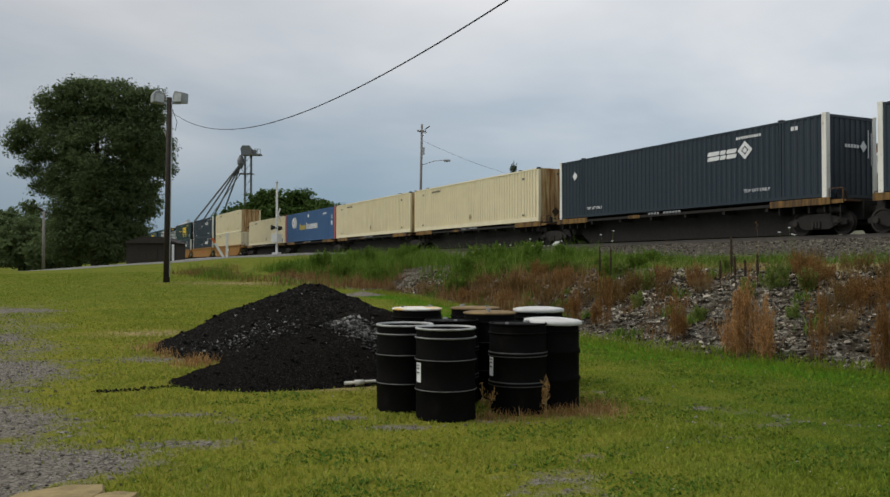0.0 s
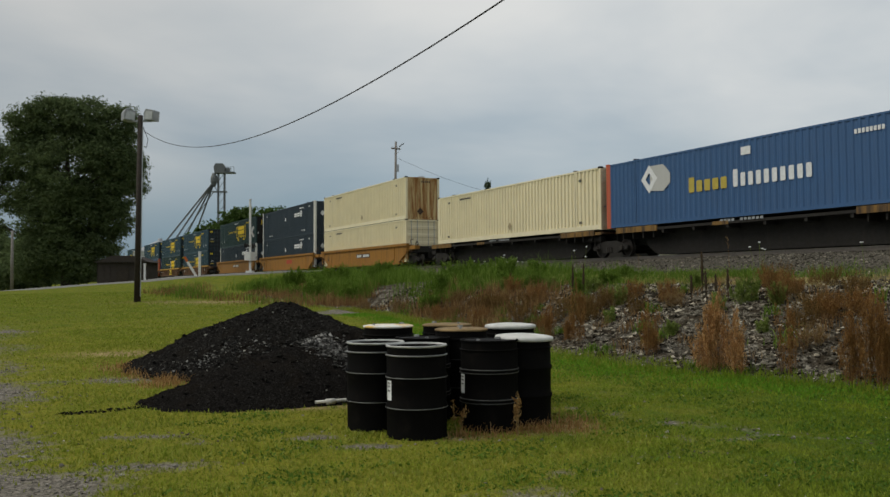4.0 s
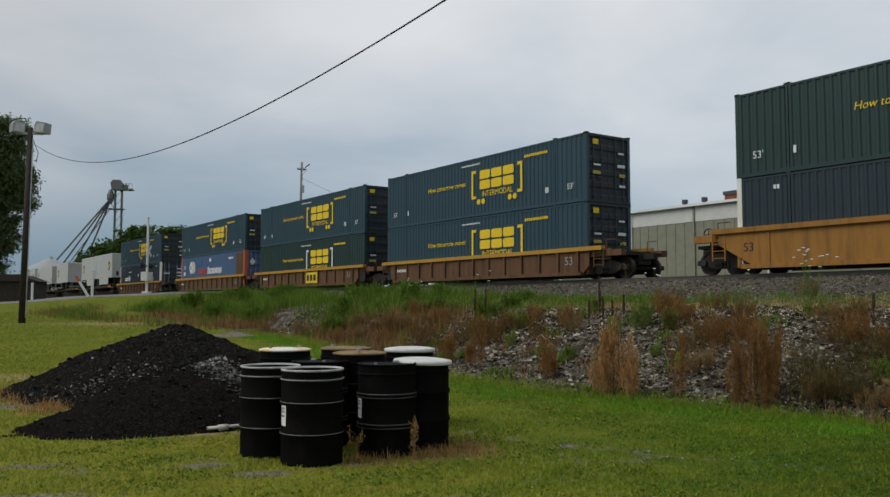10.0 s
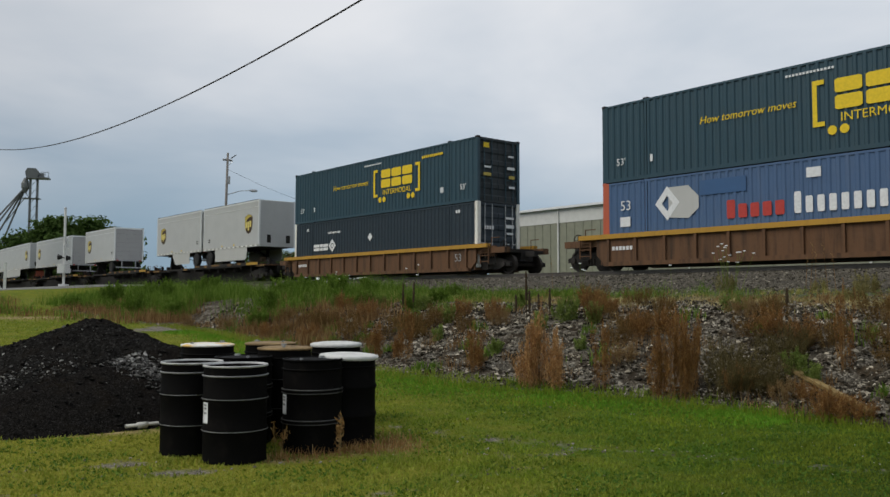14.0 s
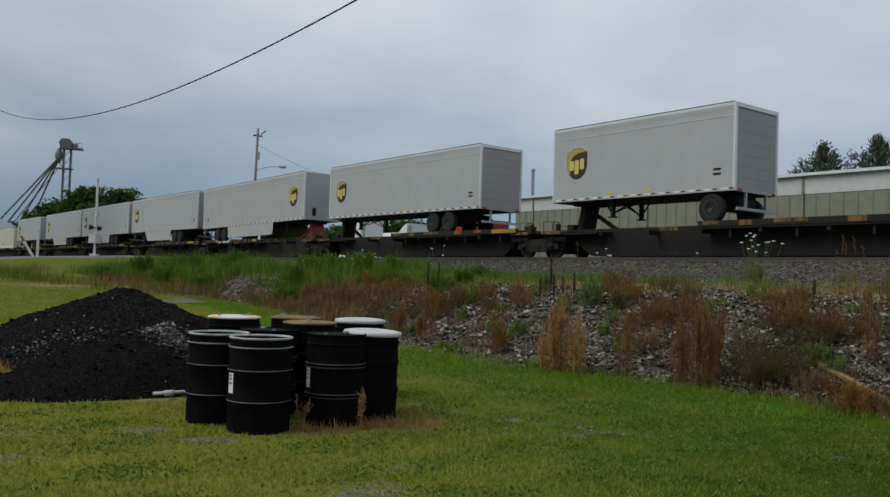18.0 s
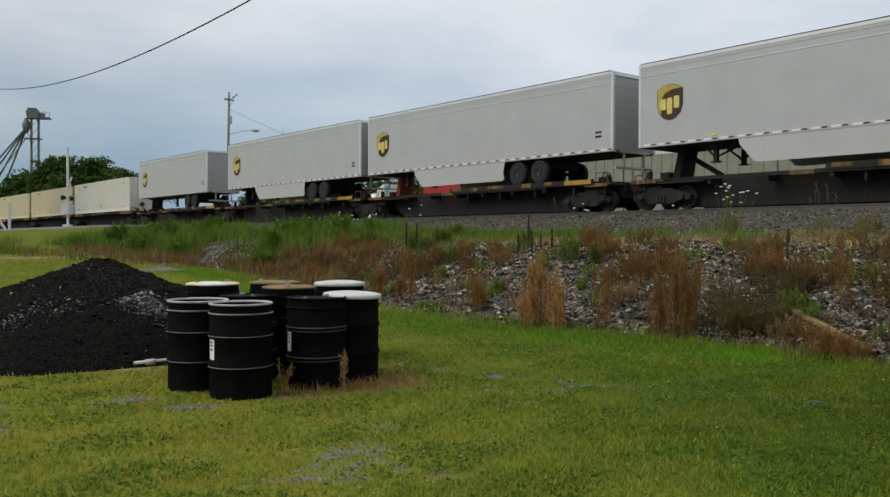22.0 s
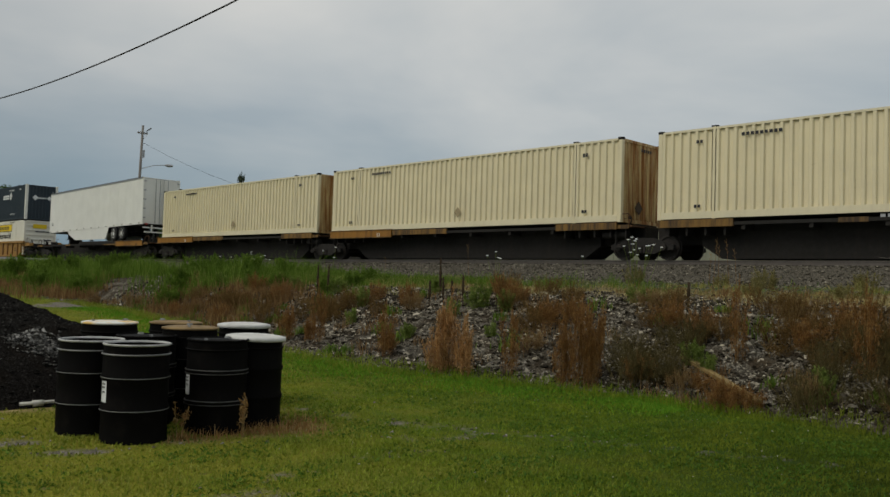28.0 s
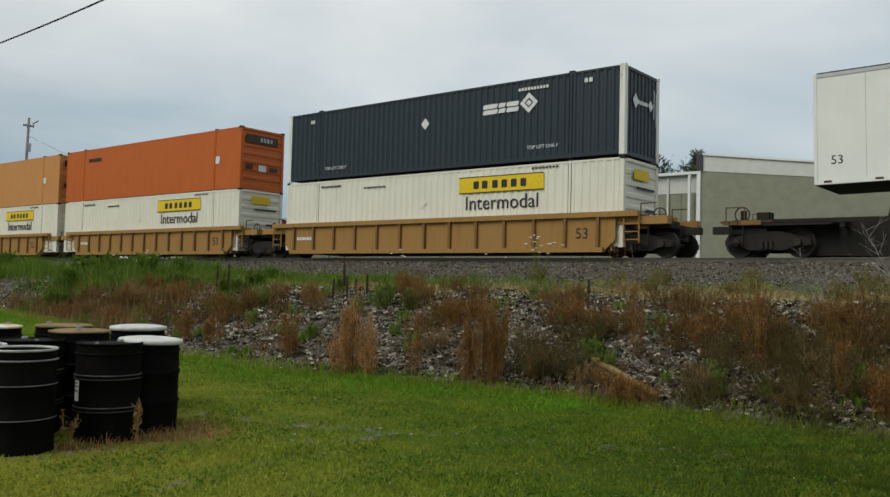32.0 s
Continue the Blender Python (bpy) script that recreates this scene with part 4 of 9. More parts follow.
def spine_unit(car, x0, x1, deck, trailer=False, red=None, hitch=1.6, panel=None, turned=False):
    """One platform of a spine car between x0 and x1, in the car's space; deck: height of its load."""
    c = (x0 + x1) / 2
    yel = M_EDGE
    part("centre_sill", Geo().box(x0, x1, -0.4, 0.4, 0.52, deck - 0.12), M_BLACKCAR, car)
    part("sill_skirt", Geo().side_prism([(x0 + 1.7, 0.5), (x0 + 2.4, 0.06), (x1 - 2.4, 0.06), (x1 - 1.7, 0.5), (x1 - 1.7, deck - 0.14), (x0 + 1.7, deck - 0.14)], -0.62, 0.62), M_BLACKCAR, car)
    part("top_plate", Geo().box(x0 + 0.2, x1 - 0.2, -0.6, 0.6, deck - 0.12, deck - 0.02), M_BLACKCAR, car)
    spots = ((x0 + 0.8, x0 + 3.4), (c - 3.3, c + 1.2)) if turned else ((c - 1.2, x1 - 0.8),) if trailer else ((x0 + 0.5, x0 + 3.1), (x1 - 3.2, x1 - 0.6))
    for a, b in spots:
        part("load_platform", Geo().box(a, b, -1.3, 1.3, deck - 0.1, deck - 0.004), M_BLACKCAR, car)
        for y in (-1, 1):
            y0, y1 = sorted((y * 1.24, y * 1.32))
            p = part("platform_edge", Geo().box(a, b, y0, y1, deck - (0.13 if trailer else 0.24), deck + (0.07 if trailer else 0.0)), M_BLACKCAR if trailer else yel, car, "worn platform edge")
            if trailer and not panel:
                for i, (u, w) in enumerate(((0.02, 0.07), (0.17, 0.05), (0.3, 0.12), (0.55, 0.06), (0.7, 0.05), (0.83, 0.16))):
                    xx = a + u * (b - a)
                    ya, yb = sorted((y * 1.318, y * 1.326))
                    part("edge_mark", Geo().box(xx, xx + w * (b - a), ya, yb, deck - (0.11 if i % 2 else 0.06), deck + 0.06), M_EDGEBRIGHT if i == 5 else yel, p, "worn yellow edge paint")
            n = 4
            for i in range(n):
                xx = a + (i + 0.5) * (b - a) / n
                part("support", Geo().side_prism([(xx - 0.05, deck - 0.2), (xx + 0.05, deck - 0.2), (xx + 0.03, deck - 0.5), (xx - 0.03, deck - 0.5)], min(y * 0.6, y * 1.2), max(y * 0.6, y * 1.2)), M_BLACKCAR, p)
    for i in range(6):
        xx = x0 + 3.4 + i * (x1 - x0 - 6.8) / 5
        part("cross_bearer", Geo().box(xx - 0.06, xx + 0.06, -1.26, 1.26, deck - 0.34, deck - 0.14), M_BLACKCAR, car)
    for y in (-1, 1):
        y0, y1 = sorted((y * 1.22, y * 1.29))
        part("side_rail", Geo().box(x0 + 3.1, x1 - 3.2, y0, y1, deck - 0.2, deck - 0.1), M_BLACKCAR, car)
        part("side_patch", Geo().box(x0 + 6.2, x0 + 7.0, min(y * 1.285, y * 1.3), max(y * 1.285, y * 1.3), deck - 0.22, deck - 0.08), yel, car, "yellow marker patch")
        part("side_patch", Geo().box(c + 2.2, c + 2.8, min(y * 0.49, y * 0.51), max(y * 0.49, y * 0.51), deck - 0.5, deck - 0.38), yel, car, "yellow marker patch")
    for xe, way in ((x0 + 0.05, 1), (x1 - 0.05, -1)):
        if trailer or xe > x1 - 1:
            end_gear(car, xe, way, deck)
    if trailer and turned:
        hx = x1 - 1.7
        part("hitch_stand", Geo().side_prism([(hx + 0.3, deck), (hx - 0.02, deck), (hx - 0.25, deck + 0.95), (hx + 0.05, deck + 0.95)], -0.42, 0.42), M_HITCH, car, "orange hitch stand")
        for y in (-0.3, 0.3):
            part("hitch_strut", Geo().rod((hx - 1.5, y, deck), (hx - 0.1, y, deck + 0.85), 0.08), M_HITCH, car)
        part("hitch_plate", Geo().box(hx - 0.5, hx + 0.35, -0.5, 0.5, deck + 0.95, deck + 1.03), M_BLACKCAR, car)
    elif trailer:
        # fold-down hitch stand under the trailer's nose
        hx = x0 + hitch
        part("hitch_stand", Geo().side_prism([(hx - 0.25, deck), (hx + 0.05, deck), (hx + 0.25, deck + 0.95), (hx - 0.02, deck + 0.95)], -0.4, 0.4), M_HITCH if red == "stand" else M_BLACKCAR, car, "painted hitch stand" if red == "stand" else "dark hitch stand")
        part("hitch_strut", Geo().rod((hx + 1.5, 0, deck), (hx + 0.1, 0, deck + 0.8), 0.09), M_HITCH if red == "stand" else M_BLACKCAR, car)
        if red == "lock":
            part("hitch_lock", Geo().box(hx + 1.35, hx + 1.8, -0.35, 0.35, deck, deck + 0.14, 0.03), M_HITCH, car, "red hitch lock")
        part("hitch_plate", Geo().box(hx - 0.35, hx + 0.5, -0.5, 0.5, deck + 0.95, deck + 1.03), M_BLACKCAR, car)
        part("ramp_plate", Geo().box(x0 + 0.4, x0 + 3.2, -1.2, 1.2, deck - 0.25, deck - 0.18), M_BLACKCAR, car)
        for y in (-0.9, 0.9):
            part("ladder_step", Geo().box(x0 + 0.45, x0 + 0.8, y - 0.05, y + 0.05, 0.5, deck - 0.2), M_RUSTCAR, car)
    if panel:
        # deep painted side panel at one end of the platform
        a, b = panel
        for y in (-1, 1):
            y0, y1 = sorted((y * 1.25, y * 1.345))
            p = part("side_panel", Geo().box(a, b, y0, y1, deck - 0.28, deck + 0.015), M_GOLD, car, "golden yellow side panel")
            y0, y1 = sorted((y * 1.30, y * 1.37))
            part("panel_lip", Geo().box(a - 0.04, b + 0.04, y0, y1, deck - 0.32, deck - 0.28), M_EDGE, p)
            part("panel_lip", Geo().box(a - 0.04, b + 0.04, y0, y1, deck + 0.015, deck + 0.045), M_EDGE, p)
        dark = trailer
        part("size_mark", text_mesh("53", 0.24, M_MARK_K if dark else M_MARK_W), M_MARK_K if dark else M_MARK_W, car, "size lettering", pose(b - 0.85, -1.349, deck - 0.22))
        part("sill_panel", Geo().box(b + 0.05 if not dark else a - 2.0, b + 3.4 if not dark else a - 0.05, -1.31, -1.25, deck - 0.22, deck - 0.01), M_EDGE, car, "worn yellow sill")
    if turned or trailer == bool(panel):
        a, k = (c - 5.6, 0.12) if turned else (panel[0] - 4.1, 0.11) if panel else (c - 1.2, 0.09)
        g = Geo()
        bars(g, a, a + 0.75, deck - 0.02 - k, deck - 0.02, 4, -1.292, 0.3)
        bars(g, a + 0.98, a + 2.1, deck - 0.02 - k, deck - 0.02, 6, -1.292, 0.3)
        tagged(part("number", g, M_MARK_W if turned or panel else M_STEEL, car), kind="stuff")


def end_gear(car, x, way, deck):
    """Brake stand, valves, hoses and grab irons over the end of a spine unit; way: towards the unit's middle."""
    z = deck - 0.1
    part("end_platform", Geo().box(min(x, x + way * 1.5), max(x, x + way * 1.5), -1.22, 1.22, z - 0.06, z), M_RUSTCAR, car, "rusty walkway grating")
    st = part("brake_stand", Geo().box(x + way * 0.5 - 0.07, x + way * 0.5 + 0.07, -0.75, -0.6, z, z + 0.34), M_BLACKCAR, car)
    part("brake_wheel", Geo().lathe([(0.2, -0.015), (0.23, -0.015), (0.23, 0.015), (0.2, 0.015), (0.2, -0.015)], 16, "y", (x + way * 0.5, -0.8, z + 0.22)), M_BLACKCAR, st)
    part("valve_box", Geo().box(x + way * 1.0 - 0.2, x + way * 1.0 + 0.2, -0.5, -0.05, z, z + 0.3, 0.05), M_BLACKCAR, car)
    part("air_tank", Geo().rod((x + way * 0.3, -0.95, z - 0.3), (x + way * 1.3, -0.95, z - 0.3), 0.14, n=12), M_BLACKCAR, car)
    for y in (-1.18, 1.18):
        part("grab_iron", Geo().rod((x + way * 0.15, y, z), (x + way * 0.15, y, z + 0.4), 0.018, n=5).rod((x + way * 0.15, y, z + 0.4), (x + way * 0.7, y, z + 0.4), 0.018, n=5).rod((x + way * 0.7, y, z + 0.4), (x + way * 0.7, y, z), 0.018, n=5), M_RUSTCAR, car)
        part("step", Geo().box(x + way * 0.45 - 0.22, x + way * 0.45 + 0.22, y - 0.04, y + 0.04, 0.4, 0.44), M_BLACKCAR, car)
        for q in (-0.2, 0.2):
            part("step_hanger", Geo().box(x + way * 0.45 + q - 0.015, x + way * 0.45 + q + 0.015, y - 0.02, y + 0.02, 0.42, z), M_BLACKCAR, car)
    part("edge_strip", Geo().box(min(x + way * 0.1, x + way * 1.2), max(x + way * 0.1, x + way * 1.2), -1.26, -1.22, z - 0.12, z + 0.01), M_EDGE, car, "worn yellow edge strip")


def well_unit(car, x0, x1, top, style, sign=""):
    """One well between two end platforms. style: smooth (bathtub sides) or ribbed."""
    mat = {"smooth": M_GOLD, "ribbed": M_RUSTCAR, "gold": M_GOLDPANEL}[style]
    rib_mat = M_GOLDRIB if style == "gold" else mat
    bot = 0.2
    a, b = x0 + 1.9, x1 - 1.9
    for y in (-1, 1):
        y0, y1 = sorted((y * 1.44, y * 1.36))
        if style == "smooth":
            ring = [(a - 0.75, top - 0.05), (a - 0.75, top - 0.55), (a + 0.7, bot), (b - 0.7, bot), (b + 0.75, top - 0.62), (b + 0.75, top - 0.05)]
        else:
            ring = [(a - 0.2, top - 0.05), (a - 0.2, bot + 0.35), (a + 0.2, bot), (b - 0.2, bot), (b + 0.2, bot + 0.35), (b + 0.2, top - 0.05)]
        s = part("well_side", Geo().side_prism(ring, y0, y1), mat, car)
        y0, y1 = sorted((y * 1.55, y * 1.33))
        part("top_chord", Geo().box(x0 + 0.9, x1 - 0.9, y0, y1, top - 0.17, top), {"smooth": M_GOLD, "gold": M_GOLDPANEL, "ribbed": M_YELLOW}[style], car, "worn yellow top chord")
        part("bottom_chord", Geo().box(a + 0.2, b - 0.2, y0, y1, bot - 0.05, bot + 0.1), mat, car)
        if style != "smooth":
            n = 13
            for i in range(n):
                xx = a + 0.4 + i * (b - a - 0.8) / (n - 1)
                ya, yb = sorted((y * 1.44, y * 1.53))
                part("side_rib", Geo().box(xx - 0.05, xx + 0.05, ya, yb, bot + 0.1, top - 0.17), rib_mat, car)
        else:
            for xx in (a + 1.2, b - 1.2):
                ya, yb = sorted((y * 1.44, y * 1.47))
                part("side_rib", Geo().box(xx - 0.06, xx + 0.06, ya, yb, bot + 0.1, top - 0.17), mat, car)
        for xx in (x0 + 1.15, x1 - 1.15):
            ya, yb = sorted((y * 1.42, y * 1.46))
            lad = part("ladder", Geo().box(xx - 0.28, xx - 0.24, ya, yb, 0.45, top - 0.1), mat, car)
            part("ladder_rail", Geo().box(xx + 0.24, xx + 0.28, ya, yb, 0.45, top - 0.1), mat, lad)
            for z in (0.55, 0.8, 1.05, 1.3):
                if z < top - 0.1:
                    part("rung", Geo().box(xx - 0.26, xx + 0.26, ya, yb, z - 0.015, z + 0.015), mat, lad)
    part("well_floor", Geo().box(a, b, -1.36, 1.36, bot - 0.02, bot + 0.1), M_BLACKCAR, car)
    for xx in (a, b):
        part("bulkhead", Geo().box(xx - 0.06, xx + 0.06, -1.36, 1.36, bot, top - 0.15), mat, car)
    for xa, xb in ((x0, a), (b, x1)):
        part("end_platform", Geo().box(xa, xb, -1.1, 1.1, 0.92, 1.04), M_BLACKCAR, car)
        part("end_sill", Geo().box(xa, xb, -0.35, 0.35, 0.55, 0.92), M_BLACKCAR, car)
        xm = (xa + xb) / 2
        way = -1 if xa == x0 else 1
        part("end_frame", Geo().box(xm - 0.45, xm + 0.35, -1.12, 1.12, 1.04, top - 0.2, 0.05), M_BLACKCAR, car)
        part("brake_box", Geo().box(xm - 0.2, xm + 0.25, -1.22, -1.1, top - 0.55, top - 0.1), M_RUSTCAR, car)
        wheel = part("brake_wheel", Geo().lathe([(0.19, -0.015), (0.22, -0.015), (0.22, 0.015), (0.19, 0.015), (0.19, -0.015)], 16, "y"), M_BLACKCAR, car, at=pose(xm + 0.55 * way, -1.0, top - 0.1))
        part("spoke", Geo().box(-0.2, 0.2, -0.01, 0.01, -0.012, 0.012).box(-0.012, 0.012, -0.01, 0.01, -0.2, 0.2), M_BLACKCAR, wheel)
        part("air_hose", Geo().rod((xm + 0.7 * way, -0.3, 0.9), (xm + 0.95 * way, -0.35, 0.55), 0.025, n=6).rod((xm + 0.95 * way, -0.35, 0.55), (xm + 1.15 * way, -0.3, 0.6), 0.025, n=6), M_TYRE, car)
        for y in (-1.25, 1.25):
            part("step", Geo().box(xm - 0.3, xm + 0.3, y - 0.05, y + 0.05, 0.42, 0.46), M_BLACKCAR, car)
            for xh in (xm - 0.285, xm + 0.285):
                part("step_hanger", Geo().box(xh - 0.015, xh + 0.015, y - 0.02, y + 0.02, 0.42, 1.0), M_BLACKCAR, car)
        for y in (-1, 1):
            part("end_brace", Geo().side_prism([(xa, top - 0.17), (xb, top - 0.17), (xb, top - 0.42), (xa, top - 0.42)], min(y * 1.0, y * 1.34), max(y * 1.0, y * 1.34)), mat, car)
            part("hand_rail", Geo().rod((xm, y * 1.2, 1.0), (xm, y * 1.2, top + 0.25), 0.02, n=6).rod((xm, y * 1.2, top + 0.25), (xm + 0.5, y * 1.2, top + 0.25), 0.02, n=6), M_RUSTCAR, car)
    c = (a + b) / 2
    if sign == "red":
        for i in range(3):
            part("sign_bar", blocks(Geo(), [(c + 0.6 + 0.58 * i, c + 1.02 + 0.58 * i, 0.74, 1.1)], -1.445), M_MARK_R, car, "red painted sign bar")
    elif sign == "yellow":
        c += 1.9
        sp_ = part("sign_plate", Geo().box(c - 1.25, c + 0.45, -1.56, -1.535, 0.35, 1.05), M_MARK_Y, car, "yellow sign plate")
        for i in range(3):
            part("sign_bar", blocks(Geo(), [(c - 1.1 + 0.5 * i, c - 0.75 + 0.5 * i, 0.5, 0.9)], -1.561), M_MARK_K, sp_)
    if style == "smooth":
        if sign != "red":
            blocks(g := Geo(), [(c - 0.75, c + 1.85, 0.78, 1.08)], -1.445)
            part("number_board", g, M_BROWN, car)
            g = bars(Geo(), c - 0.6, c + 0.3, 0.84, 1.02, 4, -1.454, 0.3)
            bars(g, c + 0.6, c + 1.75, 0.84, 1.02, 6, -1.454, 0.3)
            tagged(part("number", g, M_MARK_W, car), kind="stuff")
        part("size_mark", text_mesh("53", 0.42, M_MARK_K), M_MARK_K, car, "black size lettering", pose(a + 0.45, -1.447, 0.86))
    else:
        g = bars(Geo(), a + 0.55, a + 1.5, 0.72, 0.86, 6, -1.446, 0.3)
        tagged(part("number", g, M_MARK_W, car), kind="stuff")
        part("size_mark", text_mesh("53", 0.5, M_MARK_K if style == "gold" else M_STEEL), M_STEEL, car, "size lettering", pose(b - 1.0, -1.447, 0.75))


def coupler(car, x, way):
    part("coupler", Geo().box(min(x, x + way * 0.55), max(x, x + way * 0.55), -0.12, 0.12, 0.75, 0.98), M_BLACKCAR, car)


# vehicles by the distance (near end, far end) at which they follow the train's zero mark
movers = []


def put_on_train(ob, near, far, z, tilt=0.0):
    movers.append((ob, (near + far) / 2, z, tilt))


def rail_car(label, kind, ends, deck, hitch=1.6):
    """ends: the joints between the units, from the near end to the far one."""
    ob = thing("spine_car" if kind in ("spine", "trailer") else "well_car", label, "railway car", "cars of the freight train")
    mid = (ends[0] + ends[-1]) / 2
    for i in range(len(ends) - 1):
        x1, x0 = mid - ends[i], mid - ends[i + 1]
        if kind == "spine":
            spine_unit(ob, x0 + 0.25, x1 - 0.25, deck, panel=(x0 + 0.7, x0 + 5.1) if "pale" in label and i in (2, 3) else None)
        elif kind == "trailer":
            spine_unit(ob, x0 + 0.25, x1 - 0.25, deck, True, ("stand" if i == 0 else "lock") if "red hitch locks" in label else None, hitch, (x1 - 5.1, x1 - 1.1) if hitch > 4 else None, len(ends) == 6 and i == 3)
        else:
            well_unit(ob, x0 + 0.2, x1 - 0.2, deck, kind, {("smooth", 1): "red", ("ribbed", 1): "yellow"}.get((kind, i), "") if len(ends) > 2 else "")
    for i, e in enumerate(ends):
        inset = 1.35 if kind in ("smooth", "ribbed", "gold") else 1.6
        x = mid - e + (inset * (-1 if i == 0 else 1) if i in (0, len(ends) - 1) else 0)
        truck(ob, x)
    coupler(ob, mid - ends[0] - 0.2, 1)
    coupler(ob, mid - ends[-1] + 0.2, -1)
    put_on_train(ob, ends[0], ends[-1], RAIL_Z)
    return ob


rail_car("black spine car with yellow platform edges, carrying containers", "spine", [1.0, 19.2], 1.28)
rail_car("black articulated spine car with worn yellow platform edges", "spine", [19.2, 37.3, 55.0, 71.8, 87.9, 106.0], 1.28)
rail_car("golden yellow articulated well car with smooth deep sides", "smooth", [107.4, 126.4, 145.4, 164.9], 1.55)
rail_car("rust brown articulated well car with yellow top chord", "ribbed", [168.0, 187.6, 206.8, 226.6], 1.32)
rail_car("rust brown single well car with ribbed sides", "ribbed", [229.6, 249.6], 1.32)
rail_car("black articulated spine car with hitch stands, carrying trailers", "trailer", [251.2, 270.8, 289.4, 308.4, 326.4, 344.0], 1.15)
rail_car("black articulated spine car with red hitch locks", "trailer", [344.3, 360.9, 378.4, 395.8], 1.15)
rail_car("black spine car with yellow platform edges, carrying pale containers", "spine", [396.0, 413.9, 431.4, 449.0, 466.8], 1.28)
rail_car("black spine car with yellow platform and hitch stand", "trailer", [467.2, 487.6], 1.15, 4.6)
rail_car("golden yellow articulated well car with ribbed sides", "gold", [488.7, 508.3, 526.5, 545.5], 1.45)

Z_LOW, Z_UP, Z_SPINE, Z_DECK = 2.82, 5.73, 3.79, 3.65
put_on_train(navy_container("navy container with white corner posts on a spine car"), 2.1, 18.28, Z_SPINE)
put_on_train(navy_container("navy container with white corner posts, single on a spine car"), 20.2, 36.35, Z_SPINE)
put_on_train(cream_container("cream container with rust-streaked end on a spine car"), 38.35, 54.5, Z_SPINE)
put_on_train(cream_container("cream corrugated container with rusty end on a spine car"), 55.3, 71.4, Z_SPINE)
put_on_train(blue_container("royal blue container with red corner posts and diamond emblem"), 72.2, 87.3, Z_SPINE)
put_on_train(cream_container("cream container with door end on a spine car", "doors", False), 88.25, 104.35, Z_SPINE)
put_on_train(cream_container("cream container in a yellow well car, doors showing", "doors", False), 109.1, 125.25, Z_LOW)
put_on_train(cream_container("cream container with rusty end stacked on another"), 109.1, 125.25, Z_UP)
put_on_train(navy_container("navy container with white corner posts in a yellow well car"), 127.75, 143.9, Z_LOW)
put_on_train(navy_container("navy container with white emblem stacked on another"), 127.75, 143.9, Z_UP)
put_on_train(navy_container("navy container under a dark teal one in a well car"), 146.75, 162.85, Z_LOW)
put_on_train(teal_container("dark teal container with yellow emblem stacked on a navy one", closed_end=True), 146.75, 162.85, Z_UP)
put_on_train(teal_container("dark teal container with yellow emblem, lower one of a pair"), 170.15, 186.25, Z_LOW)
put_on_train(teal_container("dark teal container with yellow emblem, upper one of a pair"), 170.15, 186.25, Z_UP)
put_on_train(teal_container("dark green container with pale bracket in a rusty well car", True), 189.0, 205.15, Z_LOW)
put_on_train(teal_container("dark teal container with yellow emblem stacked on a greener one"), 189.0, 205.15, Z_UP)
put_on_train(blue_container("faded blue container with rust patch under a teal one", True), 208.35, 224.5, Z_LOW)
put_on_train(teal_container("dark teal container with yellow emblem stacked on a faded blue one"), 208.35, 224.5, Z_UP)
put_on_train(navy_container("navy container with doors and white posts in a rusty well car", -5.9, "doors", True), 231.55, 247.7, Z_LOW)
put_on_train(teal_container("dark teal container with yellow emblem stacked over a navy one"), 231.55, 247.7, Z_UP)
put_on_train(semi_trailer("short silver grey trailer with brown shield, facing backwards", 8.5, "near", reverse=True, axles=1, skirt=(-2.6, 2.3)), 252.3, 260.8, Z_DECK)
put_on_train(semi_trailer("short silver grey trailer with brown shield and side skirt", 8.5, "far", axles=1, skirt=(-1.0, 2.3)), 261.2, 269.7, Z_DECK)
put_on_train(semi_trailer("short silver grey trailer with brown shield, no skirt", 8.5, "far", axles=1), 279.9, 288.4, Z_DECK)
put_on_train(semi_trailer("silver grey trailer with brown shield and twin axles", 13.7, "far"), 293.0, 306.7, Z_DECK)
put_on_train(semi_trailer("long silver grey trailer with side skirt, facing backwards", 16.15, "near", reverse=True, skirt=(-3.9, 3.4)), 309.75, 325.9, Z_DECK, 0.7)
put_on_train(semi_trailer("long silver grey trailer with brown shield and side skirt", 16.15, "far", skirt=(-4.1, 2.25)), 327.1, 343.25, Z_DECK)
put_on_train(semi_trailer("long silver grey trailer with brown shield and side skirt", 16.15, "far", skirt=(-4.1, 2.25)), 344.4, 360.55, Z_DECK)
put_on_train(semi_trailer("long silver grey trailer with brown shield and side skirt", 16.15, "far", skirt=(-4.1, 2.25)), 361.25, 377.4, Z_DECK)
put_on_train(semi_trailer("silver grey trailer with brown shield on landing legs", 13.7, "far"), 380.9, 394.6, Z_DECK)
put_on_train(cream_container("off-white container with lightly stained end on a spine car", mat=M_OFFWHITE, rusty=False), 397.0, 413.15, Z_SPINE)
put_on_train(cream_container("cream container with rust-streaked end on a spine car"), 414.55, 430.7, Z_SPINE)
put_on_train(cream_container("cream container with rust-streaked end on a spine car"), 432.1, 448.25, Z_SPINE)
put_on_train(cream_container("cream container with rust-streaked end on a spine car"), 449.45, 465.6, Z_SPINE)
put_on_train(semi_trailer("long plain white trailer with white wheel rims", 16.15, "", M_WHITE, skirt=(-4.4, 2.95), white=True), 468.5, 484.65, Z_DECK, 1.0)
put_on_train(white_hunt_container("white container with yellow sign panel in a gold well car"), 490.4, 506.55, Z_LOW)
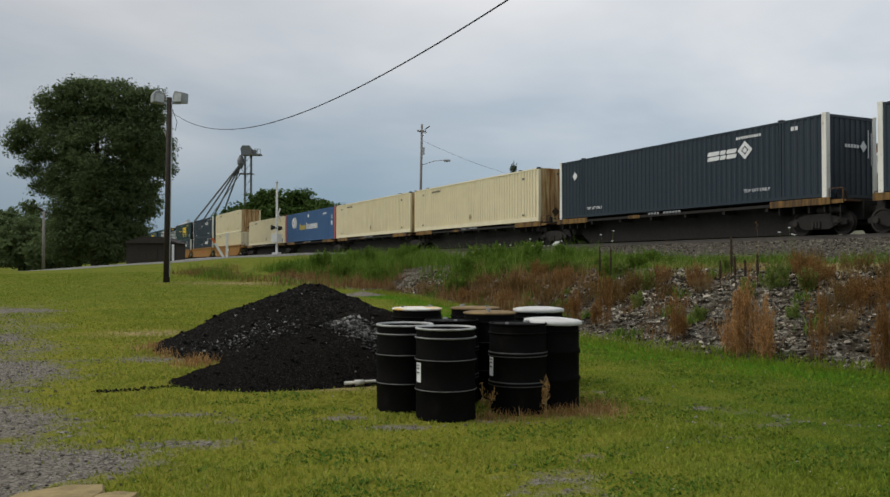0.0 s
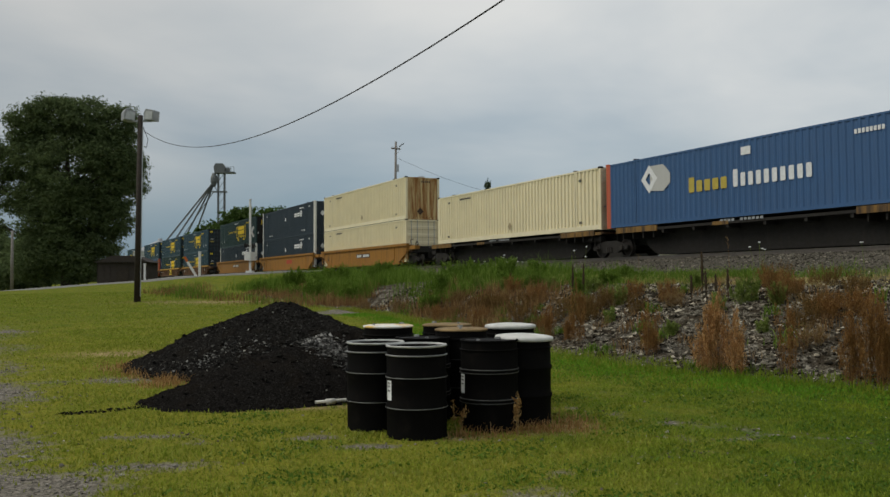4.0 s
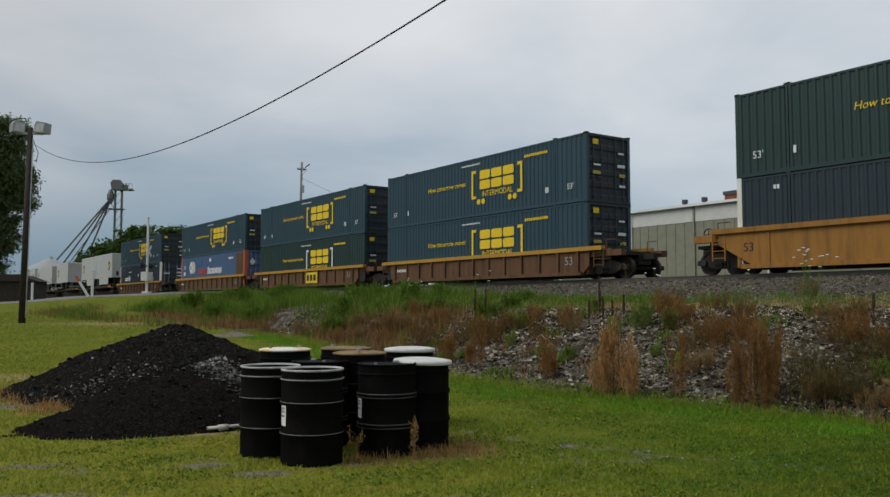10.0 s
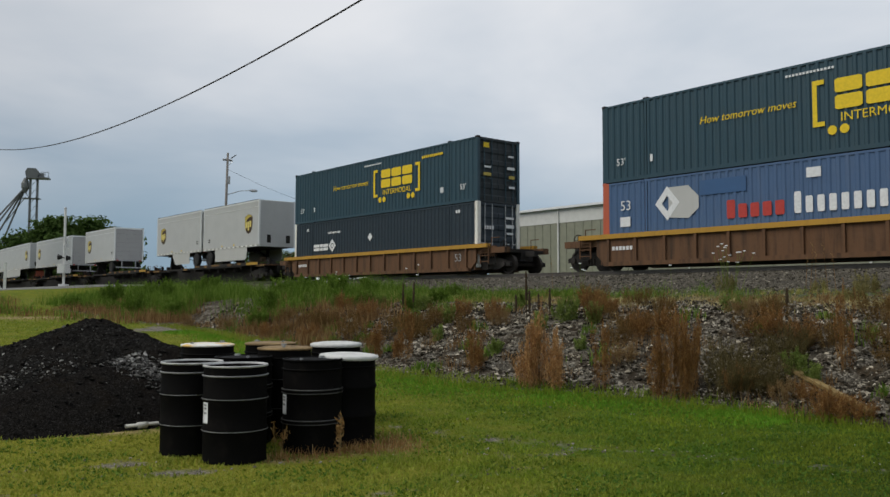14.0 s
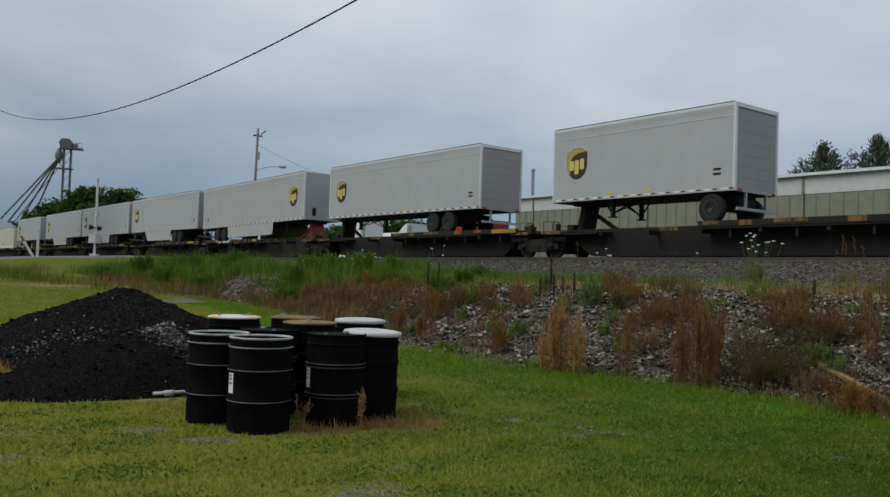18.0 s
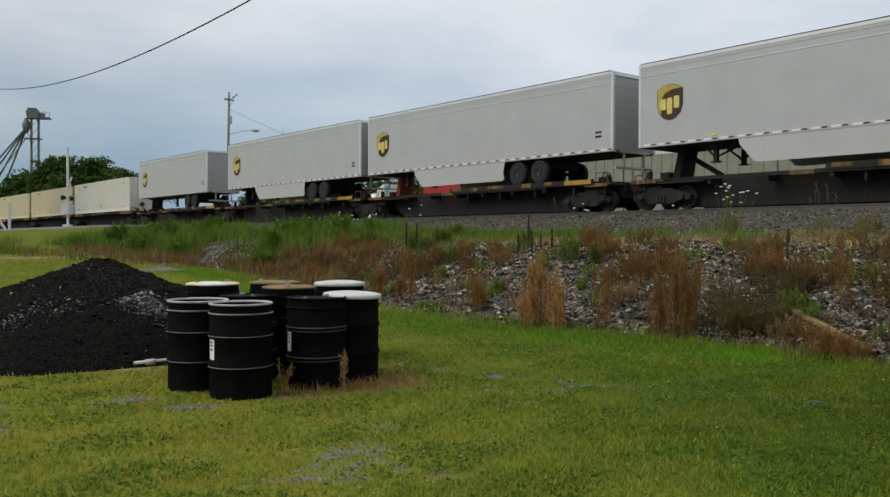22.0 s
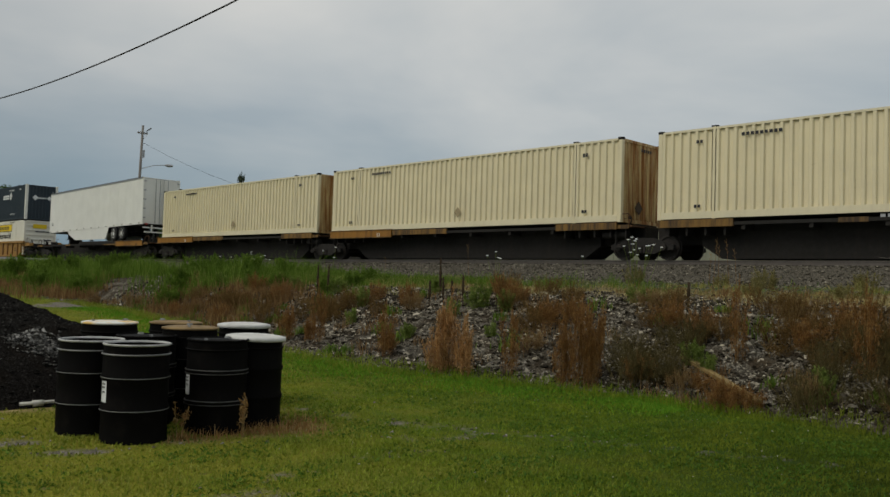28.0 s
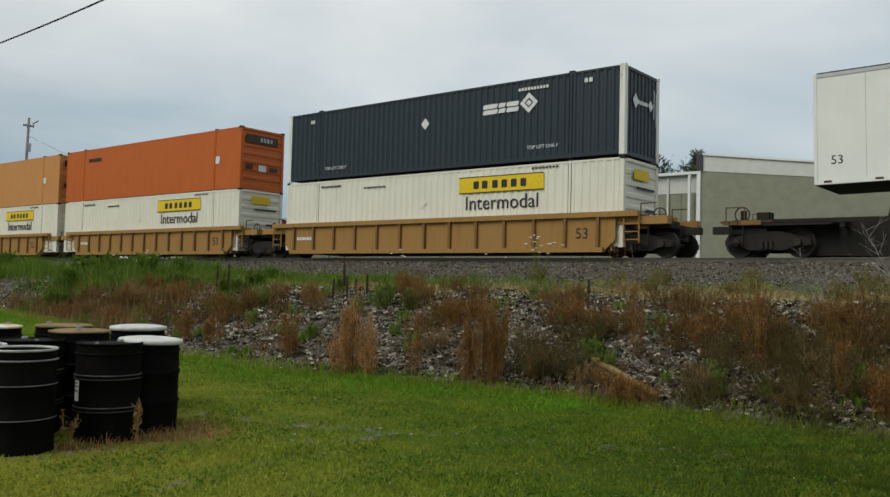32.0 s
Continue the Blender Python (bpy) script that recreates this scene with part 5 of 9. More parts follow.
put_on_train(navy_container("navy container with white emblem stacked on a white one"), 490.4, 506.55, Z_UP + 0.08)
put_on_train(white_hunt_container("white container with yellow sign under an orange one"), 509.9, 526.05, Z_LOW)
put_on_train(orange_container("orange container stacked on a white one"), 509.9, 526.05, Z_UP)
put_on_train(white_hunt_container("white container with yellow sign under a faded orange one"), 526.95, 543.1, Z_LOW)
put_on_train(orange_container("faded orange container stacked on a white one", True), 526.95, 543.1, Z_UP)


# ---- ground: one sheet from the lawn over the embankment to the horizon ----
def smooth(a, b, x):
    t = np.clip((np.asarray(x, float) - a) / (b - a), 0, 1)
    return t * t * (3 - 2 * t)


ROAD = np.array([(-260, 20, -2.4), (-120, 36, -1.6), (-60, 52, -0.1), (-32.4, 61, 0.81), (-27, 64, 1.30), (-22, 66, 1.65), (-19.4, 68, 1.98),
                 (-12, 72, 2.42), (-8, 74, 2.46), (-4, 76, 2.42), (6, 81, 2.2), (60, 108, 1.8)], float)


def road_at(x, y):
    """Distance to the road's middle, and its height there."""
    best, z = np.full(x.shape, 1e9), np.zeros(x.shape)
    for p, q in zip(ROAD[:-1], ROAD[1:]):
        d = q[:2] - p[:2]
        t = np.clip(((x - p[0]) * d[0] + (y - p[1]) * d[1]) / (d @ d), 0, 1)
        r = np.hypot(x - p[0] - t * d[0], y - p[1] - t * d[1])
        near = r < best
        best, z = np.where(near, r, best), np.where(near, p[2] + t * (q[2] - p[2]), z)
    return best, z


def wave(x, y, f, k):
    """Smooth, irregular waves without a table."""
    return (np.sin(f * (x + 0.37 * y) + k) + np.sin(f * 1.7 * (0.6 * x - y) + 2.1 * k) + np.sin(f * 2.9 * (x * 0.3 + y) + 0.7 * k) * 0.5) / 2.5


TOE_S, TOE_O = (6, 7.5, 9, 10.5, 12.5, 15, 19, 22), (10.3, 9.95, 9.4, 8.9, 8.65, 8.9, 9.9, 10.3)


def bank_o(o, s):
    """How far up the bank a place lies, as if the foot of the bank ran straight beside the track."""
    w = 2.3 / (12.6 - np.interp(s, TOE_S, TOE_O))
    return np.where(o < 12.6, 12.6 - (12.6 - o) * w, o)


def true_o(o, s):
    """The other way round: the distance across the line of a place so far up the bank."""
    w = 2.3 / (12.6 - np.interp(s, TOE_S, TOE_O))
    return np.where(o < 12.6, 12.6 - (12.6 - o) / w, o)


def ground_z(x, y):
    x, y = np.asarray(x, float), np.asarray(y, float)
    o = x * OVER.x + y * OVER.y
    s = x * AWAY.x + y * AWAY.y
    lawn = 0.03 * np.clip(y - 9, 0, 45) * (1 - 0.45 * smooth(-16, -38, x)) + 0.015 * wave(x, y, 0.9, 1.0)
    lawn = lawn - 0.9 * smooth(-40, -120, x)
    wob = 0.22 * wave(s, o * 0.3, 0.55, 2.0)
    o = bank_o(o, s)
    bank = np.interp(o + wob * (1 - smooth(13, 20, o)), [-1e4, 10.1, 10.5, 12.6, 13.4, 20.0, 22.3, 24.1, 24.6, 27.4, 27.9, 29.6, 31, 60, 1e4],
                     [-5, -0.25, 0.1, 1.12, 1.30, 1.62, 1.80, 2.28, 2.33, 2.33, 2.28, 1.75, 1.6, 1.5, 1.5])
    rough = 0.06 * wave(x, y, 3.1, 0.4) * smooth(10.3, 11.0, o) * (1 - smooth(20, 23, o))
    z = np.where(o > 20, np.maximum(bank, 0.0), np.maximum(lawn, bank + rough))
    d, rz = road_at(x, y)
    w = (1 - smooth(3.2, 10.0, d)) * (1 - smooth(21.5, 24, o) * (1 - smooth(28, 30, o)))
    return z * (1 - w) + (rz - 0.05) * w


def gz(x, y):
    return float(ground_z(np.array([x]), np.array([y]))[0])


def steps(lo, hi, fine_lo, fine_hi, fine, growth=1.18):
    mid = list(np.arange(fine_lo, fine_hi + 1e-6, fine))
    up, d = [], fine
    while (up[-1] if up else fine_hi) < hi:
        d *= growth
        up.append((up[-1] if up else fine_hi) + d)
    down, d = [], fine
    while (down[-1] if down else fine_lo) > lo:
        d *= growth
        down.append((down[-1] if down else fine_lo) - d)
    return np.array(down[::-1] + mid + up)


def grid_mesh(name, xs, ys, zf, mat):
    X, Y = np.meshgrid(xs, ys)
    V = np.stack([X, Y, zf(X, Y)], -1).reshape(-1, 3)
    n, m = len(xs), len(ys)
    k = (np.arange(m - 1)[:, None] * n + np.arange(n - 1)[None]).ravel()
    return mesh_of(name, V, np.stack([k, k + 1, k + n + 1, k + n], -1), mat, True), V


def lush_node(t):
    """How lush the lawn is: dry and yellow towards the gravel, deep green towards the bank."""
    tc = t.nodes.new("ShaderNodeTexCoord")
    s = t.nodes.new("ShaderNodeSeparateXYZ")
    t.links.new(tc.outputs["Object"], s.inputs[0])
    side = t.nodes.new("ShaderNodeMath")
    side.operation = "MAXIMUM"
    t.links.new(range_node(t, s.outputs[0], 0.2, 5.2, 0.05, 1.15), side.inputs[0])
    t.links.new(range_node(t, s.outputs[1], 13.0, 26.0, 0.0, 0.45), side.inputs[1])
    n = t.nodes.new("ShaderNodeMath")
    n.operation = "ADD"
    t.links.new(side.outputs[0], n.inputs[0])
    t.links.new(range_node(t, noise_node(t, 1.7, 8, None, 0.75), 0.25, 0.75, -0.75, 0.75), n.inputs[1])
    n.use_clamp = True
    return n.outputs[0]


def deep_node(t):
    """Where the lawn darkens to deep green, by position: the corner away from the drums."""
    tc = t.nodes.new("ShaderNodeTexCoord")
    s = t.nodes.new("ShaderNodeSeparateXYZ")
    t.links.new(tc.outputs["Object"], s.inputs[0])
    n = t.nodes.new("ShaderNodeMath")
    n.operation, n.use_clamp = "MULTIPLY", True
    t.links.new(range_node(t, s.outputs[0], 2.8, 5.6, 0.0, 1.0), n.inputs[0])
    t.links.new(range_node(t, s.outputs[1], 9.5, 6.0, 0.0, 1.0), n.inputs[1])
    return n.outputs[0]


def ground_material():
    m, t, b = shader("lawn_and_bank", 0.95, 0, 0.03)
    at = t.nodes.new("ShaderNodeAttribute")
    at.attribute_name = "zone"
    sp = t.nodes.new("ShaderNodeSeparateColor")
    t.links.new(at.outputs["Color"], sp.inputs[0])
    dry = t.nodes.new("ShaderNodeAttribute")
    dry.attribute_name = "dry"
    fine, mid, big = noise_node(t, 60, 6), noise_node(t, 6, 6), noise_node(t, 0.7, 4)
    grass = ramp_node(t, fine, [(0.28, (0.095, 0.085, 0.025)), (0.5, (0.195, 0.19, 0.022)), (0.75, (0.31, 0.28, 0.048))])
    lush = ramp_node(t, fine, [(0.28, (0.032, 0.06, 0.008)), (0.5, (0.07, 0.115, 0.014)), (0.75, (0.12, 0.165, 0.03))])
    grass = mix_node(t, lush_node(t), grass, lush)
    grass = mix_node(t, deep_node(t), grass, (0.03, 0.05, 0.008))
    grass = mix_node(t, range_node(t, noise_node(t, 3.4, 6, None, 0.7), 0.34, 0.6, 0.7, 0.0), grass, (0.62, 0.68, 0.66), "MULTIPLY")
    straw = ramp_node(t, mid, [(0.3, (0.11, 0.075, 0.035)), (0.7, (0.42, 0.32, 0.16))])
    grass = mix_node(t, dry.outputs["Fac"], grass, straw)
    vor = t.nodes.new("ShaderNodeTexVoronoi")
    vor.inputs["Scale"].default_value = 44
    t.links.new(t.nodes.new("ShaderNodeTexCoord").outputs["Object"], vor.inputs["Vector"])
    grit = ramp_node(t, vor.outputs["Color"], [(0.1, (0.025, 0.022, 0.017)), (0.5, (0.085, 0.076, 0.06)), (0.9, (0.28, 0.255, 0.21))])
    soil = ramp_node(t, mid, [(0.3, (0.018, 0.014, 0.010)), (0.55, (0.045, 0.034, 0.022)), (0.8, (0.10, 0.075, 0.045))])
    bank = mix_node(t, range_node(t, noise_node(t, 3.2, 5), 0.42, 0.58), soil, grit)
    gravel = mix_node(t, range_node(t, fine, 0.4, 0.7), grit, (0.23, 0.205, 0.175))
    ballast = mix_node(t, range_node(t, big, 0.3, 0.7, 0.3, 0.7), grit, (0.06, 0.054, 0.045))
    # ragged edges between the zones
    def ragged(v, w=0.22):
        n = t.nodes.new("ShaderNodeMath")
        n.operation = "ADD"
        t.links.new(v, n.inputs[0])
        t.links.new(range_node(t, noise_node(t, 4.5, 6), 0.25, 0.75, -0.45, 0.45), n.inputs[1])
        return range_node(t, n.outputs[0], 0.5 - w, 0.5 + w)
    col = mix_node(t, ragged(sp.outputs[1]), grass, gravel)
    col = mix_node(t, ragged(sp.outputs[0]), col, bank)
    col = mix_node(t, ragged(sp.outputs[2], 0.15), col, ballast)
    t.links.new(col, b.inputs["Base Color"])
    bump(t, b, mix_node(t, 0.5, fine, mid), 0.7, 0.04)
    return m


def blob(x, y, cx, cy, rx, ry):
    return np.exp(-(((x - cx) / rx) ** 2 + ((y - cy) / ry) ** 2))


def zones(x, y):
    """Weights of bank, gravel, ballast and dry grass at a place."""
    o = x * OVER.x + y * OVER.y
    s = x * AWAY.x + y * AWAY.y
    o = bank_o(o, s)
    bank = smooth(10.0, 10.7, o + 0.2 * wave(s, o, 0.7, 3.0)) * (1 - 0.55 * smooth(14.6, 16.0, o)) * (1 - smooth(34, 44, s) * 0.85)
    drive = smooth(-0.25, 0.75, -x - 0.44 * y + 0.6 * wave(x, y, 0.9, 1.7)) * (1 - smooth(18, 28, y)) * 0.48
    spots = 0.0
    for cx, cy, rx, ry in ((-3.1, 6.3, 0.7, 0.75), (-4.3, 8.2, 0.75, 0.75), (-5.9, 11.4, 0.9, 0.9), (-10.8, 20.8, 1.6, 0.6), (-3.6, 4.9, 1.2, 0.8), (-8.4, 15.0, 0.9, 0.6), (-2.0, 7.26, 0.5, 0.2), (-0.5, 8.0, 0.45, 0.1), (0.55, 8.25, 0.4, 0.08), (-0.95, 8.5, 0.3, 0.12), (-1.96, 8.24, 0.22, 0.16), (-0.99, 8.38, 0.2, 0.12), (0.85, 6.3, 0.32, 0.2), (1.15, 6.9, 0.18, 0.16), (-2.6, 8.6, 0.5, 0.2), (-2.6, 6.6, 0.5, 0.5), 
                           (2.5, 7.6, 0.25, 0.1), (2.47, 8.24, 0.22, 0.1), (1.9, 7.4, 0.25, 0.08), (-0.3, 8.0, 0.25, 0.1), (3.0, 8.2, 0.2, 0.1), (0.5, 5.6, 0.4, 0.2), (-4.2, 12.5, 0.9, 0.3)):
        spots = spots + 0.75 * blob(x, y, cx, cy, rx, ry)
    for i in range(34):
        cx, cy = 0.4 + 5.6 * ((i * 0.618) % 1), 5.4 + 4.6 * ((i * 0.381 + 0.2) % 1)
        spots = spots + (0.55 + 0.35 * ((i * 0.27) % 1)) * blob(x, y, cx, cy, 0.07 + 0.2 * ((i * 0.73) % 1), 0.05 + 0.08 * ((i * 0.41) % 1))
    ramp = 0.95 * smooth(1.9, 0.9, np.abs((x + 1.5) * 0.94 - (y - 27.5) * 0.34)) * smooth(25.0, 26.5, y) * (1 - smooth(33, 36, y))
    ballast = smooth(19.5, 22.5, o) * (1 - smooth(32, 40, o)) * (1 - smooth(90, 160, s))
    ballast = np.maximum(ballast, 0.45 * smooth(15, 17, o) * (1 - smooth(34, 40, o)) * (1 - smooth(26, 36, s)))
    dry = 0.0
    for cx, cy, rx, ry in ((0.42, 8.42, 0.3, 0.12), (1.15, 8.72, 0.35, 0.16), (1.6, 9.0, 0.16, 0.4), (-4.6, 13.9, 0.35, 0.3), (-3.5, 12.4, 0.35, 0.3), (-1.5, 10.2, 0.6, 0.12), (-5.3, 15.8, 1.0, 0.5), (-1.5, 10.4, 0.8, 0.25), (-7.2, 33.5, 3.5, 1.2)):
        dry = dry + blob(x, y, cx, cy, rx, ry)
    dry = dry + 0.8 * smooth(14.4, 15.1, o) * (1 - smooth(15.8, 18, o)) * (1 - smooth(22, 30, s)) * (0.6 + 0.4 * wave(x, y, 1.3, 0.2))
    return bank, np.maximum(np.clip(drive + spots, 0, 1), ramp), ballast, np.clip(dry, 0, 1)


gx = steps(-2600, 2600, -13.0, 24.0, 0.22)
gy = steps(-2600, 2600, 2.0, 38.0, 0.22)
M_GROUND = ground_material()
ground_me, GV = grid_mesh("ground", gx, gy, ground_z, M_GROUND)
zb, zg, zl, zd = zones(GV[:, 0], GV[:, 1])
att = ground_me.color_attributes.new("zone", "FLOAT_COLOR", "POINT")
att.data.foreach_set("color", np.stack([zb, zg, zl, np.ones_like(zb)], -1).astype(np.float32).ravel())
att = ground_me.attributes.new("dry", "FLOAT", "POINT")
att.data.foreach_set("value", zd.astype(np.float32))
tagged(new("ground", ground_me), "mown green lawn rising into a stony railway embankment", "ground", kind="structure")


# ---- loose stones ----
def rock():
    """A rough eight-sided stone."""
    v = np.array([(1, 0.1, 0), (-1, -0.15, 0.1), (0.1, 1, -0.1), (-0.1, -1, 0.1), (0.15, 0.1, 1), (-0.1, 0, -1)])
    f = np.array([(0, 2, 4), (2, 1, 4), (1, 3, 4), (3, 0, 4), (2, 0, 5), (1, 2, 5), (3, 1, 5), (0, 3, 5)])
    return v, f


def stones(name, pts, sizes, mat, rng, flat=0.65):
    v, f = rock()
    n = len(pts)
    V = v[None] + 0.32 * rng.standard_normal((n, 6, 3)).clip(-1.2, 1.2)
    V = V * np.stack([1 + 0.3 * rng.random(n), 0.7 + 0.3 * rng.random(n), flat * (0.7 + 0.5 * rng.random(n))], -1)[:, None]
    a, b = rng.random(n) * 6.283, rng.normal(0, 0.45, n)
    ca, sa, cb, sb = np.cos(a), np.sin(a), np.cos(b), np.sin(b)
    R = np.stack([np.stack([ca, -sa * cb, sa * sb], -1), np.stack([sa, ca * cb, -ca * sb], -1), np.stack([0 * a, sb, cb], -1)], 1)
    V = np.einsum("nij,nkj->nki", R, V * sizes[:, None, None]) + pts[:, None]
    F = f[None] + 6 * np.arange(n)[:, None, None]
    return mesh_of(name, V.reshape(-1, 3), F.reshape(-1, 3), mat)


def stone_material(name, dark, mid, light):
    m, t, b = shader(name, 0.95, 0, 0.06)
    g = t.nodes.new("ShaderNodeNewGeometry")
    c = ramp_node(t, g.outputs["Random Per Island"], [(0.0, dark), (0.38, tuple(0.7 * v for v in mid)), (0.6, tuple(1.5 * v for v in mid)), (0.82, tuple(0.55 * v for v in light)), (1.0, light)])
    n = noise_node(t, 25, 5)
    c = mix_node(t, range_node(t, n, 0.4, 0.75, 0.0, 0.35), c, tuple(x * 0.55 for x in mid))
    c = mix_node(t, range_node(t, noise_node(t, 0.9, 5), 0.44, 0.70, 0.0, 0.35), c, tuple(v * 0.5 for v in mid))
    t.links.new(c, b.inputs["Base Color"])
    bump(t, b, n, 0.4, 0.01)
    return m


rng = np.random.default_rng(7)
M_ROCK = stone_material("grey_riprap_stone", (0.008, 0.0065, 0.004), (0.050, 0.042, 0.030), (0.56, 0.50, 0.39))
M_PALEROCK = stone_material("pale_bench_stone", (0.03, 0.025, 0.016), (0.12, 0.104, 0.074), (0.56, 0.50, 0.38))
M_PEBBLE = stone_material("pale_gravel_pebble", (0.08, 0.07, 0.058), (0.17, 0.152, 0.128), (0.40, 0.375, 0.335))
M_BALLAST = stone_material("ballast_stone", (0.024, 0.021, 0.015), (0.080, 0.071, 0.054), (0.33, 0.30, 0.24))


def scatter(n, o0, o1, s0, s1, rng, keep=None):
    o, s = rng.uniform(o0, o1, n), rng.uniform(s0, s1, n)
    if keep is not None:
        k = rng.random(n) < keep(o, s)
        o, s = o[k], s[k]
    o = true_o(o, s)
    x, y = AWAY.x * s + OVER.x * o, AWAY.y * s + OVER.y * o
    return np.stack([x, y, ground_z(x, y)], -1)


def patchy(o, s, f=0.8, k=0.0, lo=-0.2, hi=0.3):
    return smooth(lo, hi, wave(o, s, f, k))


P = scatter(235000, 10.3, 15.3, -14, 27, rng, lambda o, s: (0.5 + 0.5 * patchy(o, s, 1.1, 0.5)) * smooth(10.2, 10.7, o) * (1 - 0.85 * smooth(14.3, 15.2, o)))
tagged(new("riprap_stones", stones("riprap_stones", P, rng.gamma(2.2, 0.0088, len(P)).clip(0.008, 0.06), M_ROCK, rng)), "loose grey riprap stones on the embankment slope", "stones", kind="stuff")
P = scatter(40000, 16.5, 24.6, -16, 36, rng, lambda o, s: 0.12 + 0.88 * smooth(19.5, 22.5, o))
tagged(new("ballast_stones", stones("ballast_stones", P, rng.uniform(0.02, 0.05, len(P)), M_BALLAST, rng)), "crushed grey track ballast", "stones", kind="stuff")
P = scatter(42000, 13.6, 19.5, -16, 26, rng, lambda o, s: 0.15 + 0.85 * (1 - smooth(14.6, 16.2, o)) * (0.45 + 0.55 * patchy(o, s, 1.2, 2.2, -0.4, 0.3)))
tagged(new("bench_stones", stones("bench_stones", P, rng.gamma(3.0, 0.0078, len(P)).clip(0.011, 0.055), M_PALEROCK, rng)), "scattered grey stones on the bench below the track", "stones", kind="stuff")
n = 30000
x, y = rng.uniform(-9, 4.5, n), rng.uniform(4.3, 16, n)
zz = zones(x, y)
k = rng.random(n) < np.clip(zz[1] * 0.9 + 0.006, 0, 1)
P = np.stack([x[k], y[k], ground_z(x[k], y[k]) + 0.004], -1)
tagged(new("lawn_pebbles", stones("lawn_pebbles", P, rng.gamma(2.5, 0.004, len(P)).clip(0.004, 0.028), M_PEBBLE, rng)), "pale pebbles in the bare patches of the lawn", "stones", kind="stuff")


# ---- grass ----
def leaf_material(name, stops, rough=0.75, trans=0.3, lush=None):
    m, t, b = shader(name, rough, 0, 0.05)
    g = t.nodes.new("ShaderNodeNewGeometry")
    c = ramp_node(t, g.outputs["Random Per Island"], stops)
    if lush:
        c = mix_node(t, lush_node(t), c, ramp_node(t, g.outputs["Random Per Island"], lush))
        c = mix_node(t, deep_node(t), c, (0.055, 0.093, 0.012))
        c = mix_node(t, range_node(t, noise_node(t, 3.4, 6, None, 0.7), 0.34, 0.6, 0.7, 0.0), c, (0.62, 0.68, 0.66), "MULTIPLY")
        c = mix_node(t, range_node(t, noise_node(t, 1.3, 5, None, 0.65), 0.46, 0.64, 0.0, 0.34), c, (0.37, 0.39, 0.04))
        c = mix_node(t, range_node(t, noise_node(t, 8, 5, None, 0.7), 0.36, 0.6, 0.75, 0.0), c, (0.5, 0.58, 0.5), "MULTIPLY")
    big = noise_node(t, 0.7, 3)
    c = mix_node(t, range_node(t, big, 0.35, 0.65, 0.0, 0.45), c, tuple(v * 0.6 for v in stops[1][1]))
    t.links.new(c, b.inputs["Base Color"])
    tr = t.nodes.new("ShaderNodeBsdfTranslucent")
    t.links.new(c, tr.inputs[0])
    mx = t.nodes.new("ShaderNodeMixShader")
    mx.inputs[0].default_value = trans
    t.links.new(b.outputs[0], mx.inputs[1])
    t.links.new(tr.outputs[0], mx.inputs[2])
    t.links.new(mx.outputs[0], t.nodes["Material Output"].inputs[0])
    return m


M_GRASS = leaf_material("lawn_blade", [(0.0, (0.20, 0.235, 0.028)), (0.6, (0.355, 0.39, 0.055)), (1.0, (0.50, 0.485, 0.15))], lush=[(0.0, (0.10, 0.19, 0.015)), (0.6, (0.175, 0.28, 0.022)), (1.0, (0.25, 0.33, 0.038))])
M_TALL = leaf_material("tall_green_grass", [(0.0, (0.058, 0.115, 0.014)), (0.6, (0.13, 0.22, 0.028)), (1.0, (0.26, 0.34, 0.075))], 0.75, 0.4)
M_DRY = leaf_material("dry_brown_grass", [(0.0, (0.12, 0.065, 0.028)), (0.6, (0.25, 0.145, 0.06)), (1.0, (0.42, 0.29, 0.13))])
M_CREST = leaf_material("yellow_green_grass", [(0.0, (0.18, 0.185, 0.04)), (0.6, (0.35, 0.335, 0.095)), (1.0, (0.52, 0.46, 0.19))])
M_OLIVE = leaf_material("olive_straw_weed", [(0.0, (0.11, 0.11, 0.035)), (0.6, (0.24, 0.21, 0.075)), (1.0, (0.40, 0.34, 0.14))])
M_DULL = leaf_material("dull_olive_plume", [(0.0, (0.06, 0.048, 0.02)), (0.6, (0.125, 0.10, 0.04)), (1.0, (0.22, 0.18, 0.075))], 0.85, 0.25)
M_FEATHER = leaf_material("olive_brown_plume", [(0.0, (0.085, 0.05, 0.02)), (0.6, (0.18, 0.105, 0.036)), (1.0, (0.29, 0.20, 0.07))], 0.85, 0.25)
M_STRAW = leaf_material("straw", [(0.0, (0.20, 0.14, 0.06)), (0.6, (0.34, 0.26, 0.12)), (1.0, (0.48, 0.40, 0.2))])
M_PALESTRAW = leaf_material("pale_straw", [(0.0, (0.30, 0.24, 0.10)), (0.6, (0.48, 0.40, 0.18)), (1.0, (0.62, 0.54, 0.28))])
M_SEED = leaf_material("rust_brown_seed", [(0.0, (0.13, 0.06, 0.02)), (0.6, (0.285, 0.14, 0.044)), (1.0, (0.45, 0.27, 0.10))], 0.85, 0.35)
M_DEADTAN = leaf_material("tan_dead_grass", [(0.0, (0.2, 0.11, 0.04)), (0.6, (0.38, 0.22, 0.085)), (1.0, (0.55, 0.37, 0.17))])
M_AMBER = leaf_material("amber_seed", [(0.0, (0.26, 0.12, 0.045)), (0.6, (0.52, 0.285, 0.11)), (1.0, (0.70, 0.47, 0.23))], 0.85, 0.35)
M_WEED = leaf_material("weed_leaf", [(0.0, (0.10, 0.15, 0.03)), (0.6, (0.19, 0.255, 0.055)), (1.0, (0.32, 0.37, 0.11))], 0.75, 0.4)

